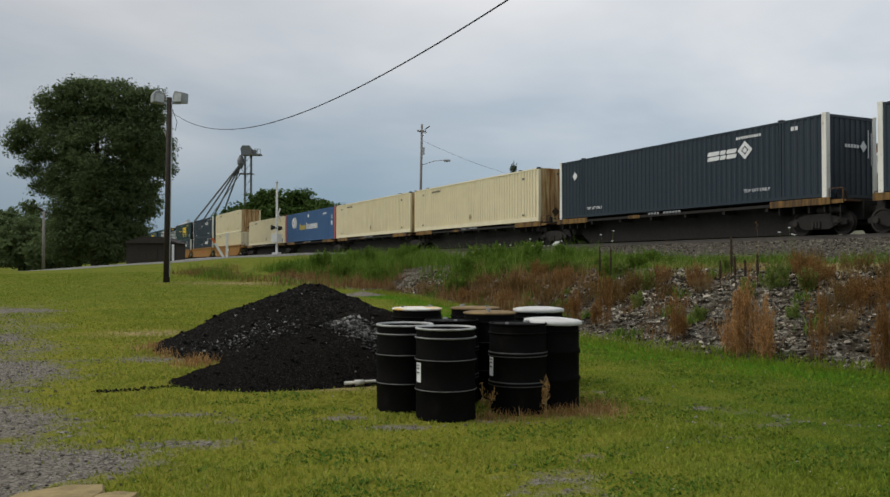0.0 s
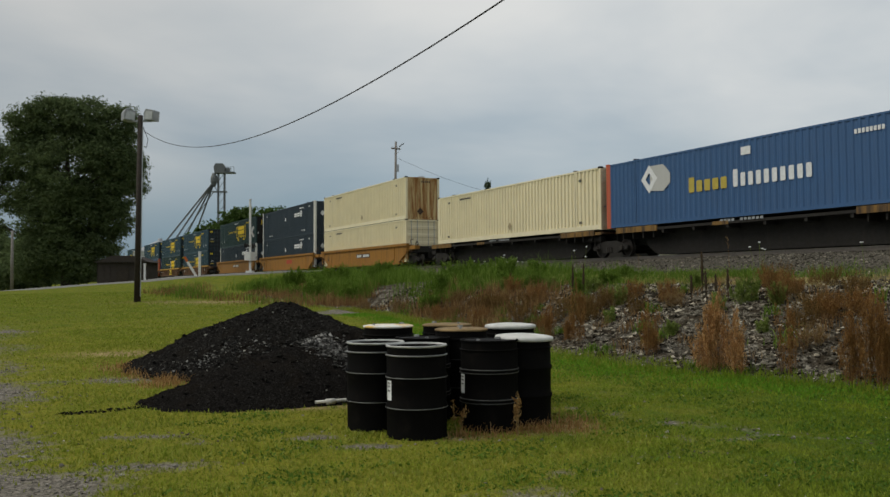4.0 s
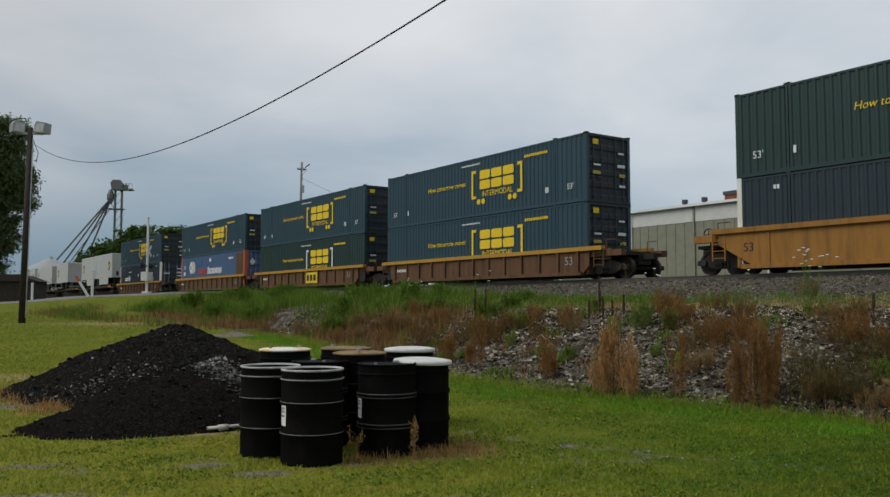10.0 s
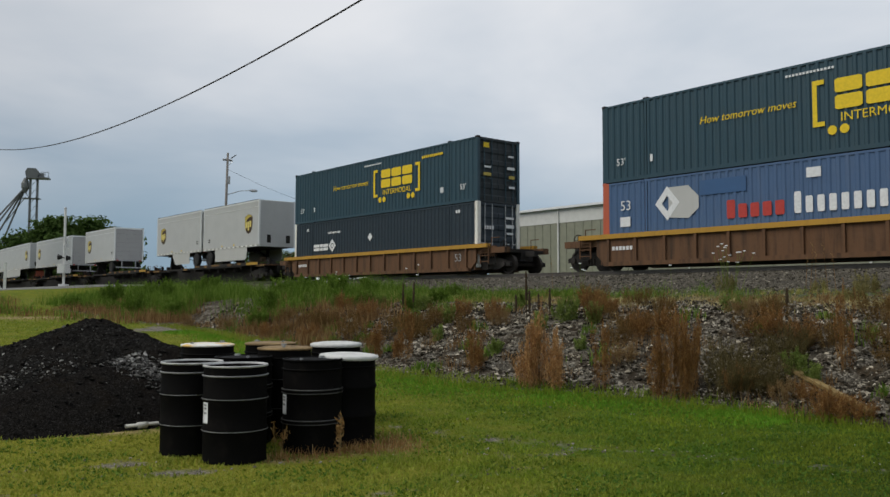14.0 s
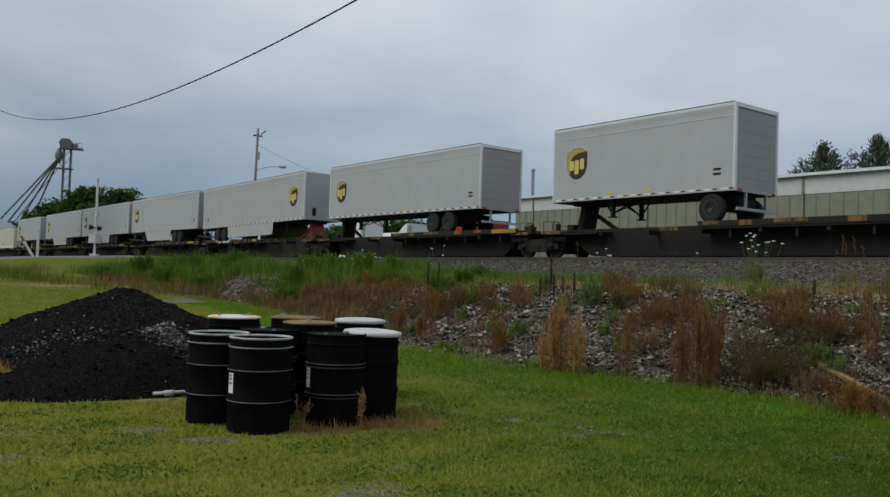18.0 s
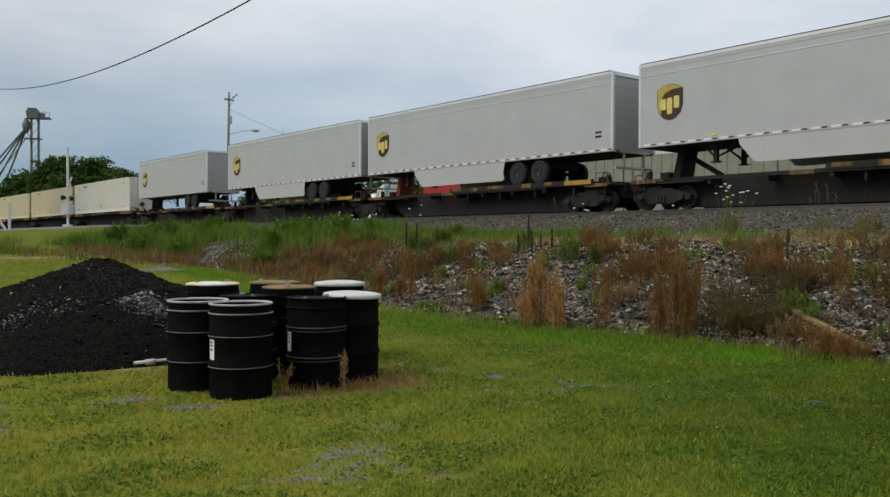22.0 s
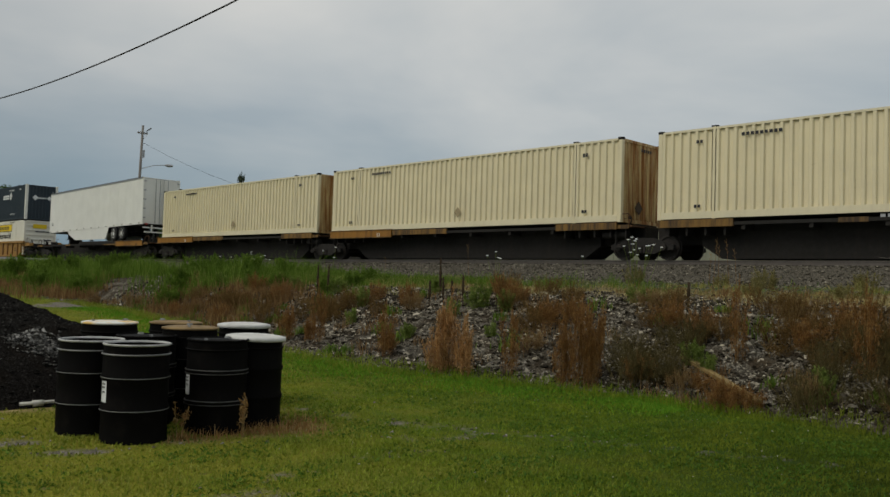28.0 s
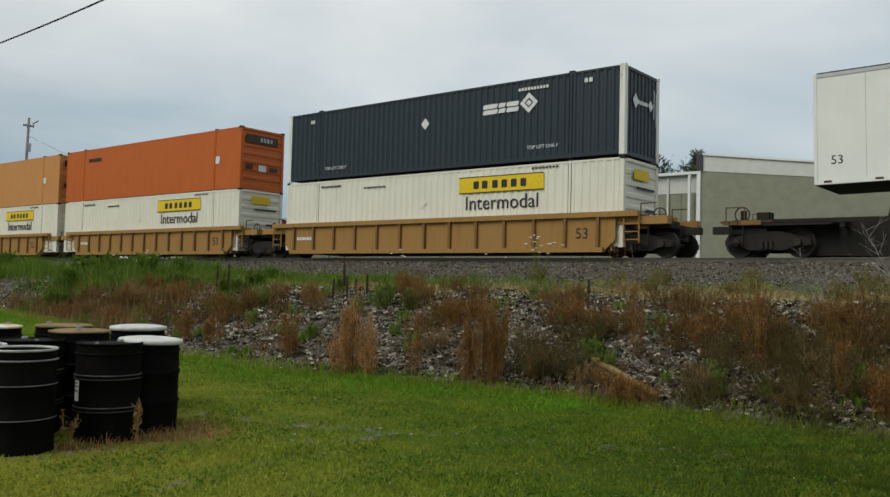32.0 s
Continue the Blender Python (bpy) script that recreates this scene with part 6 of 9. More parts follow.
M_FRESH = leaf_material("fresh_lawn_blade", [(0.0, (0.085, 0.21, 0.016)), (0.6, (0.14, 0.31, 0.025)), (1.0, (0.22, 0.38, 0.04))])
M_CLOVER = leaf_material("clover_leaf", [(0.0, (0.05, 0.105, 0.014)), (0.6, (0.085, 0.17, 0.022)), (1.0, (0.14, 0.22, 0.035))], 0.6, 0.3)


def blades(name, P, h, w, lean, mat, rng, kinked=False):
    """Blades of grass that stand at the points P."""
    n = len(P)
    a = rng.random(n) * 6.283
    side = np.stack([np.cos(a), np.sin(a), np.zeros(n)], -1) * (w * (0.7 + 0.6 * rng.random(n)))[:, None]
    b = rng.random(n) * 6.283
    tip = np.stack([np.cos(b), np.sin(b), np.zeros(n)], -1) * (lean * h * rng.random(n))[:, None]
    up = np.zeros((n, 3))
    up[:, 2] = h
    if not kinked:
        V = np.stack([P - side, P + side, P + tip + up], 1)
        F = np.arange(3 * n).reshape(n, 3)
    else:
        midp = P + 0.35 * tip + 0.62 * up
        V = np.stack([P - side, P + side, midp + 0.7 * side, midp - 0.7 * side, P + tip + up * (1 - 0.25 * rng.random(n))[:, None]], 1)
        k = 5 * np.arange(n)[:, None]
        F = np.concatenate([k + np.array([[0, 1, 2]]), k + np.array([[0, 2, 3]]), k + np.array([[3, 2, 4]])])
    return mesh_of(name, V.reshape(-1, 3), F, mat)


def tufts(n, per, spread, o0, o1, s0, s1, rng, keep=None):
    """Points in clumps, and for each point how tall its clump grows there."""
    C = scatter(n, o0, o1, s0, s1, rng, keep)
    m = len(C)
    size = 0.45 + 0.75 * rng.random(m) ** 1.3
    d = rng.standard_normal((m * per, 2)) * spread * np.repeat(size, per)[:, None]
    x, y = np.repeat(C[:, 0], per) + d[:, 0], np.repeat(C[:, 1], per) + d[:, 1]
    fall = np.exp(-((d / (1.6 * spread)) ** 2).sum(1))
    return np.stack([x, y, ground_z(x, y) - 0.01], -1), np.repeat(size, per) * (0.35 + 0.65 * fall) * rng.uniform(0.6, 1.0, m * per)


def ridge(x, y, cx, cy, h, ux, uy, a, b, e=0.16, back=None):
    """A long mound; back: a steeper far side."""
    u, v = (x - cx) * ux + (y - cy) * uy, (x - cx) * -uy + (y - cy) * ux
    if back is not None:
        b = np.where(v < 0, back, b)
    return h * (1 + 0.7 * e - np.sqrt((u / a) ** 2 + (v / b) ** 2 + e * e))


def rear_load(x, y):
    main = np.maximum(ridge(x, y, -2.13, 13.6, 1.06, -0.969, 0.249, 2.4, 1.5), ridge(x, y, -1.15, 13.0, 0.80, -0.9, 0.43, 1.7, 1.35, 0.3))
    u, v = (x + 0.95) * -0.85 + (y - 11.7) * -0.52, (x + 0.95) * 0.52 + (y - 11.7) * -0.85
    gully = np.exp(-(((v + 0.72) / 0.36) ** 2)) * smooth(-0.6, 0.4, u)
    return main - 0.2 * gully + 0.035 * wave(x, y, 4.0, 1.2) + 0.025 * wave(x, y, 9.0, 0.3)


def front_load(x, y):
    return ridge(x, y, -0.95, 11.7, 0.78, -0.85, -0.52, 2.5, 1.18, 0.14, 0.8) + 0.02 * wave(x, y, 3.4, 2.2) + 0.012 * wave(x, y, 8.0, 1.3)


def pile_z(x, y):
    """Height of the heap of crushed asphalt over the lawn."""
    return np.maximum(rear_load(x, y), front_load(x, y))


n = 300000
y = 4.2 + 17 * rng.random(n) ** 1.35
x = rng.uniform(-0.62, 1.12, n) * (y + 1.0)
# broader blades towards the road
m = 130000
yf = rng.uniform(15.0, 44.0, m)
y = np.concatenate([y, yf])
x = np.concatenate([x, rng.uniform(-0.72, 0.12, m) * (yf + 1.0)])
n += m
# thinner grass out of the way, to all sides
m = 70000
x = np.concatenate([x, rng.normal(1.5, 7.0, m)])
y = np.concatenate([y, rng.normal(3.0, 8.0, m)])
n += m
o = bank_o(x * OVER.x + y * OVER.y, x * AWAY.x + y * AWAY.y)
zz = zones(x, y)
k = (rng.random(n) < 0.62 + 0.38 * smooth(-0.5, 0.4, wave(x, y, 2.6, 0.9) + 0.12 * x)) & (rng.random(n) > smooth(0.1, 0.95, zz[1] + 0.15 * rng.standard_normal(n))) & (o < 10.4 + 0.3 * rng.random(n)) & (rng.random(n) > 0.75 * zz[3]) & (pile_z(x, y) < 0.02)
x, y = x[k], y[k]
P = np.stack([x, y, ground_z(x, y) - 0.004], -1)
hh = rng.uniform(0.014, 0.042, len(P)) * (1 + 0.35 * wave(x, y, 1.6, 0.3))
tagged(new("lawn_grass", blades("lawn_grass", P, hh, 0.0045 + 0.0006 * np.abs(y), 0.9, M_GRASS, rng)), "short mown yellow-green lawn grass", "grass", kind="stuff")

n = 70000
y = 4.6 + 12 * rng.random(n) ** 1.2
x = rng.uniform(-0.3, 1.08, n) * (y + 1.0)
k = (bank_o(x * OVER.x + y * OVER.y, x * AWAY.x + y * AWAY.y) < 10.3) & (rng.random(n) < smooth(-0.1, 0.5, wave(x, y, 3.3, 2.4) + 0.05 * x)) & (rng.random(n) > zones(x, y)[1]) & (pile_z(x, y) < 0.02)
P = np.stack([x[k], y[k], ground_z(x[k], y[k]) + 0.004], -1)
tagged(new("clover_leaves", blades("clover_leaves", P, rng.uniform(0.008, 0.028, len(P)), 0.011 + 0.0004 * y[k], 2.2, M_CLOVER, rng)), "low broad clover and plantain leaves in the lawn", "weeds", kind="stuff")
n = 520
y = 5.0 + 9.0 * rng.random(n) ** 1.2
x = rng.uniform(0.1, 1.0, n) * (y + 1.0)
k = (bank_o(x * OVER.x + y * OVER.y, x * AWAY.x + y * AWAY.y) < 10.1) & (rng.random(n) < 0.25 + 0.6 * smooth(0, 0.5, wave(x, y, 1.1, 5.0)))
P = np.stack([x[k], y[k], ground_z(x[k], y[k]) + 0.035], -1)
tagged(new("clover_blossoms", stones("clover_blossoms", P, rng.uniform(0.004, 0.0085, len(P)), plain("clover_white", (0.42, 0.42, 0.32), 0.8), rng)), "tiny pale clover blossoms in the lawn", "flowers", kind="stuff")


# ---- the track ----
M_RAIL = plain("worn_rail_steel", (0.20, 0.17, 0.15), 0.35, 0.8)
M_TIE = plain("old_wooden_tie", (0.06, 0.05, 0.042), 0.9, 0, 0.4)
for k in (-1, 1):
    y = k * 0.7535
    ring = [(y - 0.075, 0.0), (y + 0.075, 0.0), (y + 0.012, 0.03), (y + 0.012, 0.13), (y + 0.036, 0.14), (y + 0.036, 0.17), (y - 0.036, 0.17), (y - 0.036, 0.14), (y - 0.012, 0.13), (y - 0.012, 0.03)]
    r = new("rail", Geo().end_prism(ring, -120, 260).mesh("rail", M_RAIL))
    r.matrix_basis = Matrix.Translation(along(0, TRACK_O, RAIL_Z - 0.17)) @ pose(0, 0, 0, 0, 0, TRACK_TURN + 180)
    tagged(r, "worn steel rail of the railway line", "rail", "rails of the line", "structure")
tie_me = Geo().box(-0.11, 0.11, -1.3, 1.3, -0.14, 0.012, 0.01).mesh("railway_tie", M_TIE)
ties = tagged(new("railway_ties"), "row of dark wooden railway ties in ballast", "ties", kind="structure")
for i in range(130):
    t = new("tie", tie_me)
    t.parent = ties
    t.matrix_basis = on_track(-22 + 0.55 * i, RAIL_Z - 0.165) @ pose(0, 0, 0, 0, 0, 0.6 * math.sin(i * 12.9))


# ---- steel drums ----
M_DRUM = None


def drum_material():
    m, t, b = shader("black_drum_enamel", 0.7, 0, 0.03)
    f, g = noise_node(t, 7, 6), noise_node(t, 40, 4)
    c = mix_node(t, range_node(t, f, 0.55, 0.75, 0.0, 0.6), (0.0048, 0.0045, 0.0043), (0.014, 0.012, 0.010))
    t.links.new(c, b.inputs["Base Color"])
    t.links.new(range_node(t, f, 0.3, 0.7, 0.5, 0.75), b.inputs["Roughness"])
    bump(t, b, g, 0.08, 0.004)
    return m


M_DRUM = drum_material()
M_LID_WHITE = plain("chalky_white_lid", (0.62, 0.61, 0.58), 0.55, 0, 0.35, 5)
M_LID_RUST = plain("rusty_drum_lid", (0.27, 0.18, 0.08), 0.8, 0, 0.65, 6)
def stained_lid():
    m, t, b = shader("yellow_stained_lid", 0.6, 0, 0.2)
    c = mix_node(t, range_node(t, noise_node(t, 3.2, 4), 0.46, 0.58), (0.70, 0.69, 0.64), (0.66, 0.43, 0.14))
    c = mix_node(t, range_node(t, noise_node(t, 8, 5), 0.58, 0.7), c, (0.13, 0.07, 0.03))
    t.links.new(c, b.inputs["Base Color"])
    return m


M_LID_YELLOW = stained_lid()
M_RINGSTEEL = plain("scuffed_ring_steel", (0.30, 0.30, 0.29), 0.4, 0.6, 0.5, 20)


M_HOOP = plain("worn_hoop_paint", (0.19, 0.19, 0.185), 0.5, 0.2, 0.45, 9)
M_RIMWHITE = plain("chalky_white_rim", (0.5, 0.5, 0.48), 0.5, 0, 0.5, 7)
M_HOOPDIM = plain("dull_black_hoop", (0.085, 0.083, 0.08), 0.5, 0.3, 0.6, 14)


def drum(label, x, y, lid, turn, dent=0.0, note=False, tall=1.0):
    ob = thing("steel_drum", label, "barrel", "drums beside the heap", pose(x, y, gz(x, y) - 0.012, dent, 0.4 * dent, turn))
    ob.scale = (1, 1, tall)
    R, H = 0.287, 0.88
    prof = [(0.0, 0.02), (R - 0.03, 0.02), (R - 0.004, 0.0), (R + 0.006, 0.008), (R, 0.03)]
    for zc in (0.30, 0.585):
        prof += [(R, zc - 0.035), (R + 0.012, zc - 0.012), (R + 0.012, zc + 0.012), (R, zc + 0.035)]
    prof += [(R, 0.775), (R - 0.005, H - 0.03), (R - 0.003, H - 0.01)]
    if lid == "open":
        prof += [(R - 0.012, H - 0.012), (R - 0.014, 0.05), (0.0, 0.05)]
    body = part("body", Geo().lathe(prof, 44), M_DRUM, ob, smooth=True)
    for zc in (0.30, 0.585, 0.79):
        for dz in ((-0.016, 0.016) if lid == "black" and zc < 0.7 else (0.0,)):
            zh = zc + dz
            part("hoop", Geo().lathe([(R + 0.002, zh - 0.009), (R + 0.0135, zh - 0.003), (R + 0.0135, zh + 0.003), (R + 0.002, zh + 0.009)], 44), M_HOOP if lid == "open" else M_DRUM if zc == 0.79 or lid == "white" else M_HOOPDIM, ob, "scuffed rolling hoop", smooth=True)
    ring_mat = M_RIMWHITE if lid == "open" else {"white": M_LID_WHITE, "yellow": M_LID_YELLOW, "rust": M_LID_RUST}.get(lid, M_DRUM)
    part("rim", Geo().lathe([(R - 0.012, H - 0.014), (R + 0.004, H - 0.014), (R + 0.009, H - 0.004), (R + 0.005, H + 0.005), (R - 0.006, H + 0.005), (R - 0.012, H - 0.004), (R - 0.012, H - 0.014)], 44), ring_mat, ob, smooth=True)
    if lid != "open":
        mat = {"white": M_LID_WHITE, "rust": M_LID_RUST, "yellow": M_LID_YELLOW, "black": M_DRUM}[lid]
        top = H - 0.012 if lid == "black" else H + 0.004
        pr = [(0.0, top + 0.012), (0.10, top + 0.012), (0.20, top + 0.004), (R - 0.03, top + 0.008), (R - 0.012, top + 0.0)]
        if lid == "white":
            pr = [(0.0, top + 0.025), (0.18, top + 0.022), (R - 0.02, top + 0.012), (R + 0.016, top + 0.004), (R + 0.018, top - 0.03), (R + 0.008, top - 0.032)]
        l = part("lid", Geo().lathe(pr[::-1], 44), mat, ob, smooth=True, at=pose(-0.012, 0.004, 0.012, 1.2, 1.6, 0) if lid == "white" and tall == 1.0 else None)
        if lid != "white":
            part("bung", Geo().lathe([(0.0, top + 0.03), (0.028, top + 0.03), (0.032, top + 0.012)][::-1], 12, "z", (0.17, 0.05, 0)), M_RINGSTEEL, l)
            part("bung", Geo().lathe([(0.0, top + 0.028), (0.016, top + 0.028), (0.018, top + 0.012)][::-1], 10, "z", (-0.18, -0.03, 0)), M_RINGSTEEL, l)
    if note:
        a0, a1, n = radians(note - 10), radians(note + 8), 5
        g = Geo()
        for i in range(n + 1):
            w = a0 + (a1 - a0) * i / n - radians(turn)
            for z in (0.37, 0.555):
                g.v.append(((R + 0.004) * math.cos(w), (R + 0.004) * math.sin(w), z))
        g.f = [(2 * i, 2 * i + 2, 2 * i + 3, 2 * i + 1) for i in range(n)]
        lb = part("paper_label", g, M_MARK_W, ob, "white paper label")
        for zc in (0.53, 0.5, 0.46):
            g = Geo()
            for i in range(1, n - 1):
                w = a0 + (a1 - a0) * i / n - radians(turn)
                w2 = a0 + (a1 - a0) * (i + 0.8) / n - radians(turn)
                g.face_ring([((R + 0.006) * math.cos(w), (R + 0.006) * math.sin(w), zc - 0.008), ((R + 0.006) * math.cos(w2), (R + 0.006) * math.sin(w2), zc - 0.008), ((R + 0.006) * math.cos(w2), (R + 0.006) * math.sin(w2), zc + 0.008), ((R + 0.006) * math.cos(w), (R + 0.006) * math.sin(w), zc + 0.008)])
            tagged(part("print_line", g, M_MARK_K, lb), kind="stuff")
    return ob


drum("black steel drum, open, with pale rim", -0.41, 9.00, "open", 0)
drum("black open steel drum with white paper label", 0.01, 8.50, "open", 20, 0, -152)
drum("black steel drum with closed flat top and paper label", 0.74, 8.88, "black", 40, 0, -160, 1.02)
drum("black steel drum with chalky white lid, slightly askew", 1.12, 9.2, "white", 0)
drum("black steel drum with yellow-stained lid", -0.33, 10.25, "yellow", 15, tall=1.07)
drum("black steel drum with rusty brown top", 0.50, 9.75, "rust", 75, tall=1.06)
drum("black steel drum with rusty top at the back", 0.36, 10.5, "rust", 130, tall=1.06)
drum("black steel drum with white lid at the back", 1.12, 10.45, "white", 60, tall=1.04)
drum("black steel drum with black top between the others", 0.07, 9.42, "black", 95)

# ---- the heap of crushed asphalt: a gravelly load behind, a finer one before it ----
def heap_material(name, tint, coarse):
    m, t, b = shader(name, 0.97, 0, 0.0)
    f, g = noise_node(t, 45, 6), noise_node(t, 3, 5)
    v = t.nodes.new("ShaderNodeTexVoronoi")
    v.inputs["Scale"].default_value = coarse
    t.links.new(t.nodes.new("ShaderNodeTexCoord").outputs["Object"], v.inputs["Vector"])
    c = ramp_node(t, v.outputs["Color"], [(0.2, tuple(0.34 * q for q in tint)), (0.75, tint), (1.0, tuple(2.9 * q for q in tint))])
    c = mix_node(t, range_node(t, g, 0.5, 0.7, 0, 0.4), c, (0.018, 0.014, 0.010))
    t.links.new(c, b.inputs["Base Color"])
    bump(t, b, f, 0.9, 0.03)
    return m


hx, hy = np.arange(-6.6, 0.9, 0.05), np.arange(9.2, 16.8, 0.05)


def load_surface(load):
    def z(X, Y):
        h = load(X, Y)
        n = 0.018 * np.sin(37 * X + 11 * np.sin(9 * Y)) * np.sin(41 * Y + 7 * np.sin(13 * X)) + 0.012 * wave(X, Y, 23, 0.7)
        return ground_z(X, Y) + np.where(h > 0, h + n, np.maximum(-0.3, h) - 0.01)
    return z


heap = thing("asphalt_heap", "heap of black crushed asphalt on the lawn", "heap")
M_REAR, M_FRONT = heap_material("crushed_black_asphalt", (0.019, 0.018, 0.0165), 42), heap_material("fine_black_asphalt", (0.0155, 0.0142, 0.0130), 80)
part("rear_load", grid_mesh("rear_load", hx, hy, load_surface(rear_load), M_REAR)[0], None, heap, "coarse black asphalt with grey gravel")
part("front_load", grid_mesh("front_load", hx, hy, load_surface(front_load), M_FRONT)[0], None, heap, "finer brownish black asphalt")
M_HEAPGRAVEL = stone_material("pale_heap_gravel", (0.03, 0.029, 0.027), (0.09, 0.086, 0.08), (0.34, 0.33, 0.31))
M_CHUNK = stone_material("grey_asphalt_chunk", (0.015, 0.014, 0.013), (0.05, 0.048, 0.045), (0.36, 0.35, 0.32))
n = 90000
x, y = rng.uniform(-6.4, 0.8, n), rng.uniform(9.4, 16.6, n)
hr, hf = rear_load(x, y), front_load(x, y)
band = 0.006 + 0.7 * (blob(x + 1.2 * (y - 12.6), y, -2.9, 12.6, 0.75, 0.17) + 0.02 * blob(x, y, -2.2, 12.9, 1.6, 0.9))
k = (np.maximum(hr, hf) > 0.03) & (rng.random(n) < band * np.where(hf > hr, 0.12, 1.0))
zt = np.where(hf > hr, load_surface(front_load)(x, y), load_surface(rear_load)(x, y))
P = np.stack([x[k], y[k], zt[k] + 0.004], -1)
tagged(part("loose_gravel", stones("loose_gravel", P, rng.gamma(3.0, 0.0046, len(P)).clip(0.006, 0.03), M_CHUNK, rng), None, heap), "loose grey asphalt chunks", kind="stuff")
n = 1300
u = rng.normal(0, 0.5, n)
x, y = -1.15 + 0.42 * u + rng.normal(0, 0.1, n), 11.24 - 0.3 * u + rng.normal(0, 0.1, n)
k = pile_z(x, y) > 0.05
zt = np.maximum(load_surface(front_load)(x, y), load_surface(rear_load)(x, y))
P = np.stack([x[k], y[k], zt[k] + 0.006], -1)
tagged(part("pale_gravel", stones("pale_gravel", P, rng.gamma(3.0, 0.0055, len(P)).clip(0.007, 0.034), M_HEAPGRAVEL, rng), None, heap), "patch of pale grey gravel on the heap", kind="stuff")
n = 5000
x, y = rng.uniform(-6.4, 0.8, n), rng.uniform(9.4, 16.6, n)
hr, hf = rear_load(x, y), front_load(x, y)
k = np.maximum(hr, hf) > 0.02
zt = np.where(hf > hr, load_surface(front_load)(x, y), load_surface(rear_load)(x, y))
P = np.stack([x[k], y[k], zt[k]], -1)
tagged(part("asphalt_lump", stones("asphalt_lump", P, rng.gamma(2.2, 0.008, len(P)).clip(0.008, 0.04), M_REAR, rng), None, heap), "black asphalt lumps", kind="stuff")

# crumbs that trail from the heap's foot over the grass
n = 200
u = rng.random(n)
x, y = -3.2 - 0.78 * u + rng.normal(0, 0.03, n), 10.25 - 0.4 * np.sqrt(u) + rng.normal(0, 0.05, n)
P = np.stack([x, y, ground_z(x, y) + 0.012], -1)
tagged(new("asphalt_crumbs", stones("asphalt_crumbs", P, rng.gamma(2.5, 0.004, n).clip(0.005, 0.02), M_REAR, rng)), "black asphalt crumbs trailing over the lawn", "stones", kind="stuff")

# ---- small things on the lawn ----
pipe = thing("plastic_pipe", "dirty white plastic pipe lying at the heap's foot", "pipe", at=pose(-0.86, 10.38, gz(-0.86, 10.38) + 0.05, 0, 0, 28))
M_PIPE = plain("dirty_white_plastic", (0.62, 0.60, 0.54), 0.5, 0, 0.4, 9)
part("tube", Geo().lathe([(0.014, -0.36), (0.019, -0.36), (0.019, 0.62), (0.014, 0.62)], 14, "y").mesh("tube", M_PIPE, True), M_PIPE, pipe, at=pose(0, 0, 0, 0, 0, -90))
part("end_fitting", Geo().lathe([(0.023, -0.05), (0.034, -0.05), (0.034, 0.06), (0.023, 0.06)], 14, "y").mesh("end_fitting", M_PIPE, True), M_PIPE, pipe, at=pose(-0.18, 0, -0.005, 0, 0, -90))
M_SLAB = plain("pale_yellow_sandstone", (0.33, 0.25, 0.115), 0.9, 0, 0.5, 9)


def slab(label, x, y, pts, h):
    ob = thing("stone_slab", label, "stone", "flat stones in the grass", pose(x, y, gz(x, y) - 0.03))
    top = [(a * 0.95, b * 0.95) for a, b in pts]
    g = Geo()
    n = len(pts)
    g.v = [(a, b, 0) for a, b in pts] + [(a, b, h * 0.75) for a, b in pts] + [(a, b, h) for a, b in top]
    for r in (0, n):
        g.f += [(r + i, r + (i + 1) % n, r + n + (i + 1) % n, r + n + i) for i in range(n)]
    g.f.append(tuple(2 * n + i for i in range(n)))
    part("stone", g, M_SLAB, ob)


slab("flat yellowish sandstone slab sunk in gravel", -2.43, 5.70, [(-0.32, -0.4), (0.24, -0.4), (0.27, 0.05), (0.2, 0.22), (-0.02, 0.2), (-0.26, 0.0)], 0.06)
slab("small flat yellowish stone beside the slab", -2.05, 5.60, [(-0.12, -0.3), (0.12, -0.3), (0.12, 0.12), (-0.03, 0.16), (-0.13, 0.08)], 0.06)
board = thing("weathered_board", "yellowish weathered board leaning on the stony bank", "board")
bp, bq = Vector((7.38, 10.86, 0.56)), Vector((7.28, 9.08, 0.15))
d = (bq - bp)
bm_ = Matrix.Translation((bp + bq) / 2) @ d.to_track_quat("X", "Z").to_matrix().to_4x4()
board.matrix_basis = bm_
part("plank", Geo().box(-d.length / 2, d.length / 2, -0.05, 0.05, -0.022, 0.022, 0.012), plain("yellowed_plank", (0.27, 0.19, 0.075), 0.85, 0, 0.4, 7), board)

# ---- lamp post and its overhead cable ----
PX, PY = -11.25, 34.0
post = thing("lamp_post", "dark wooden lamp post with two floodlights on the lawn", "lamp post", at=pose(PX, PY, gz(PX, PY) - 0.1))
part("pole", Geo().rod((0, 0, 0), (0.08, 0, 7.55), 0.13, 0.10, 14), M_WOOD_DARK, post, smooth=True)
part("cross_bracket", Geo().box(-0.42, 0.55, -0.04, 0.04, 7.28, 7.36), M_STEEL, post)
for x, a in ((-0.40, 35), (0.52, -20)):
    fl = part("floodlight", Geo().side_prism([(-0.22, 0.0), (0.2, -0.04), (0.24, 0.36), (-0.12, 0.44), (-0.22, 0.3)], -0.2, 0.2), plain("grey_lamp_housing", (0.32, 0.33, 0.33), 0.5, 0.4), post, "grey floodlight housing", pose(x, 0, 7.35, 0, 0, a))
    part("lens", Geo().side_prism([(-0.18, 0.03), (0.18, 0.0), (0.2, 0.3), (-0.1, 0.36)], -0.215, -0.2), plain("lamp_glass", (0.5, 0.52, 0.52), 0.15), fl)
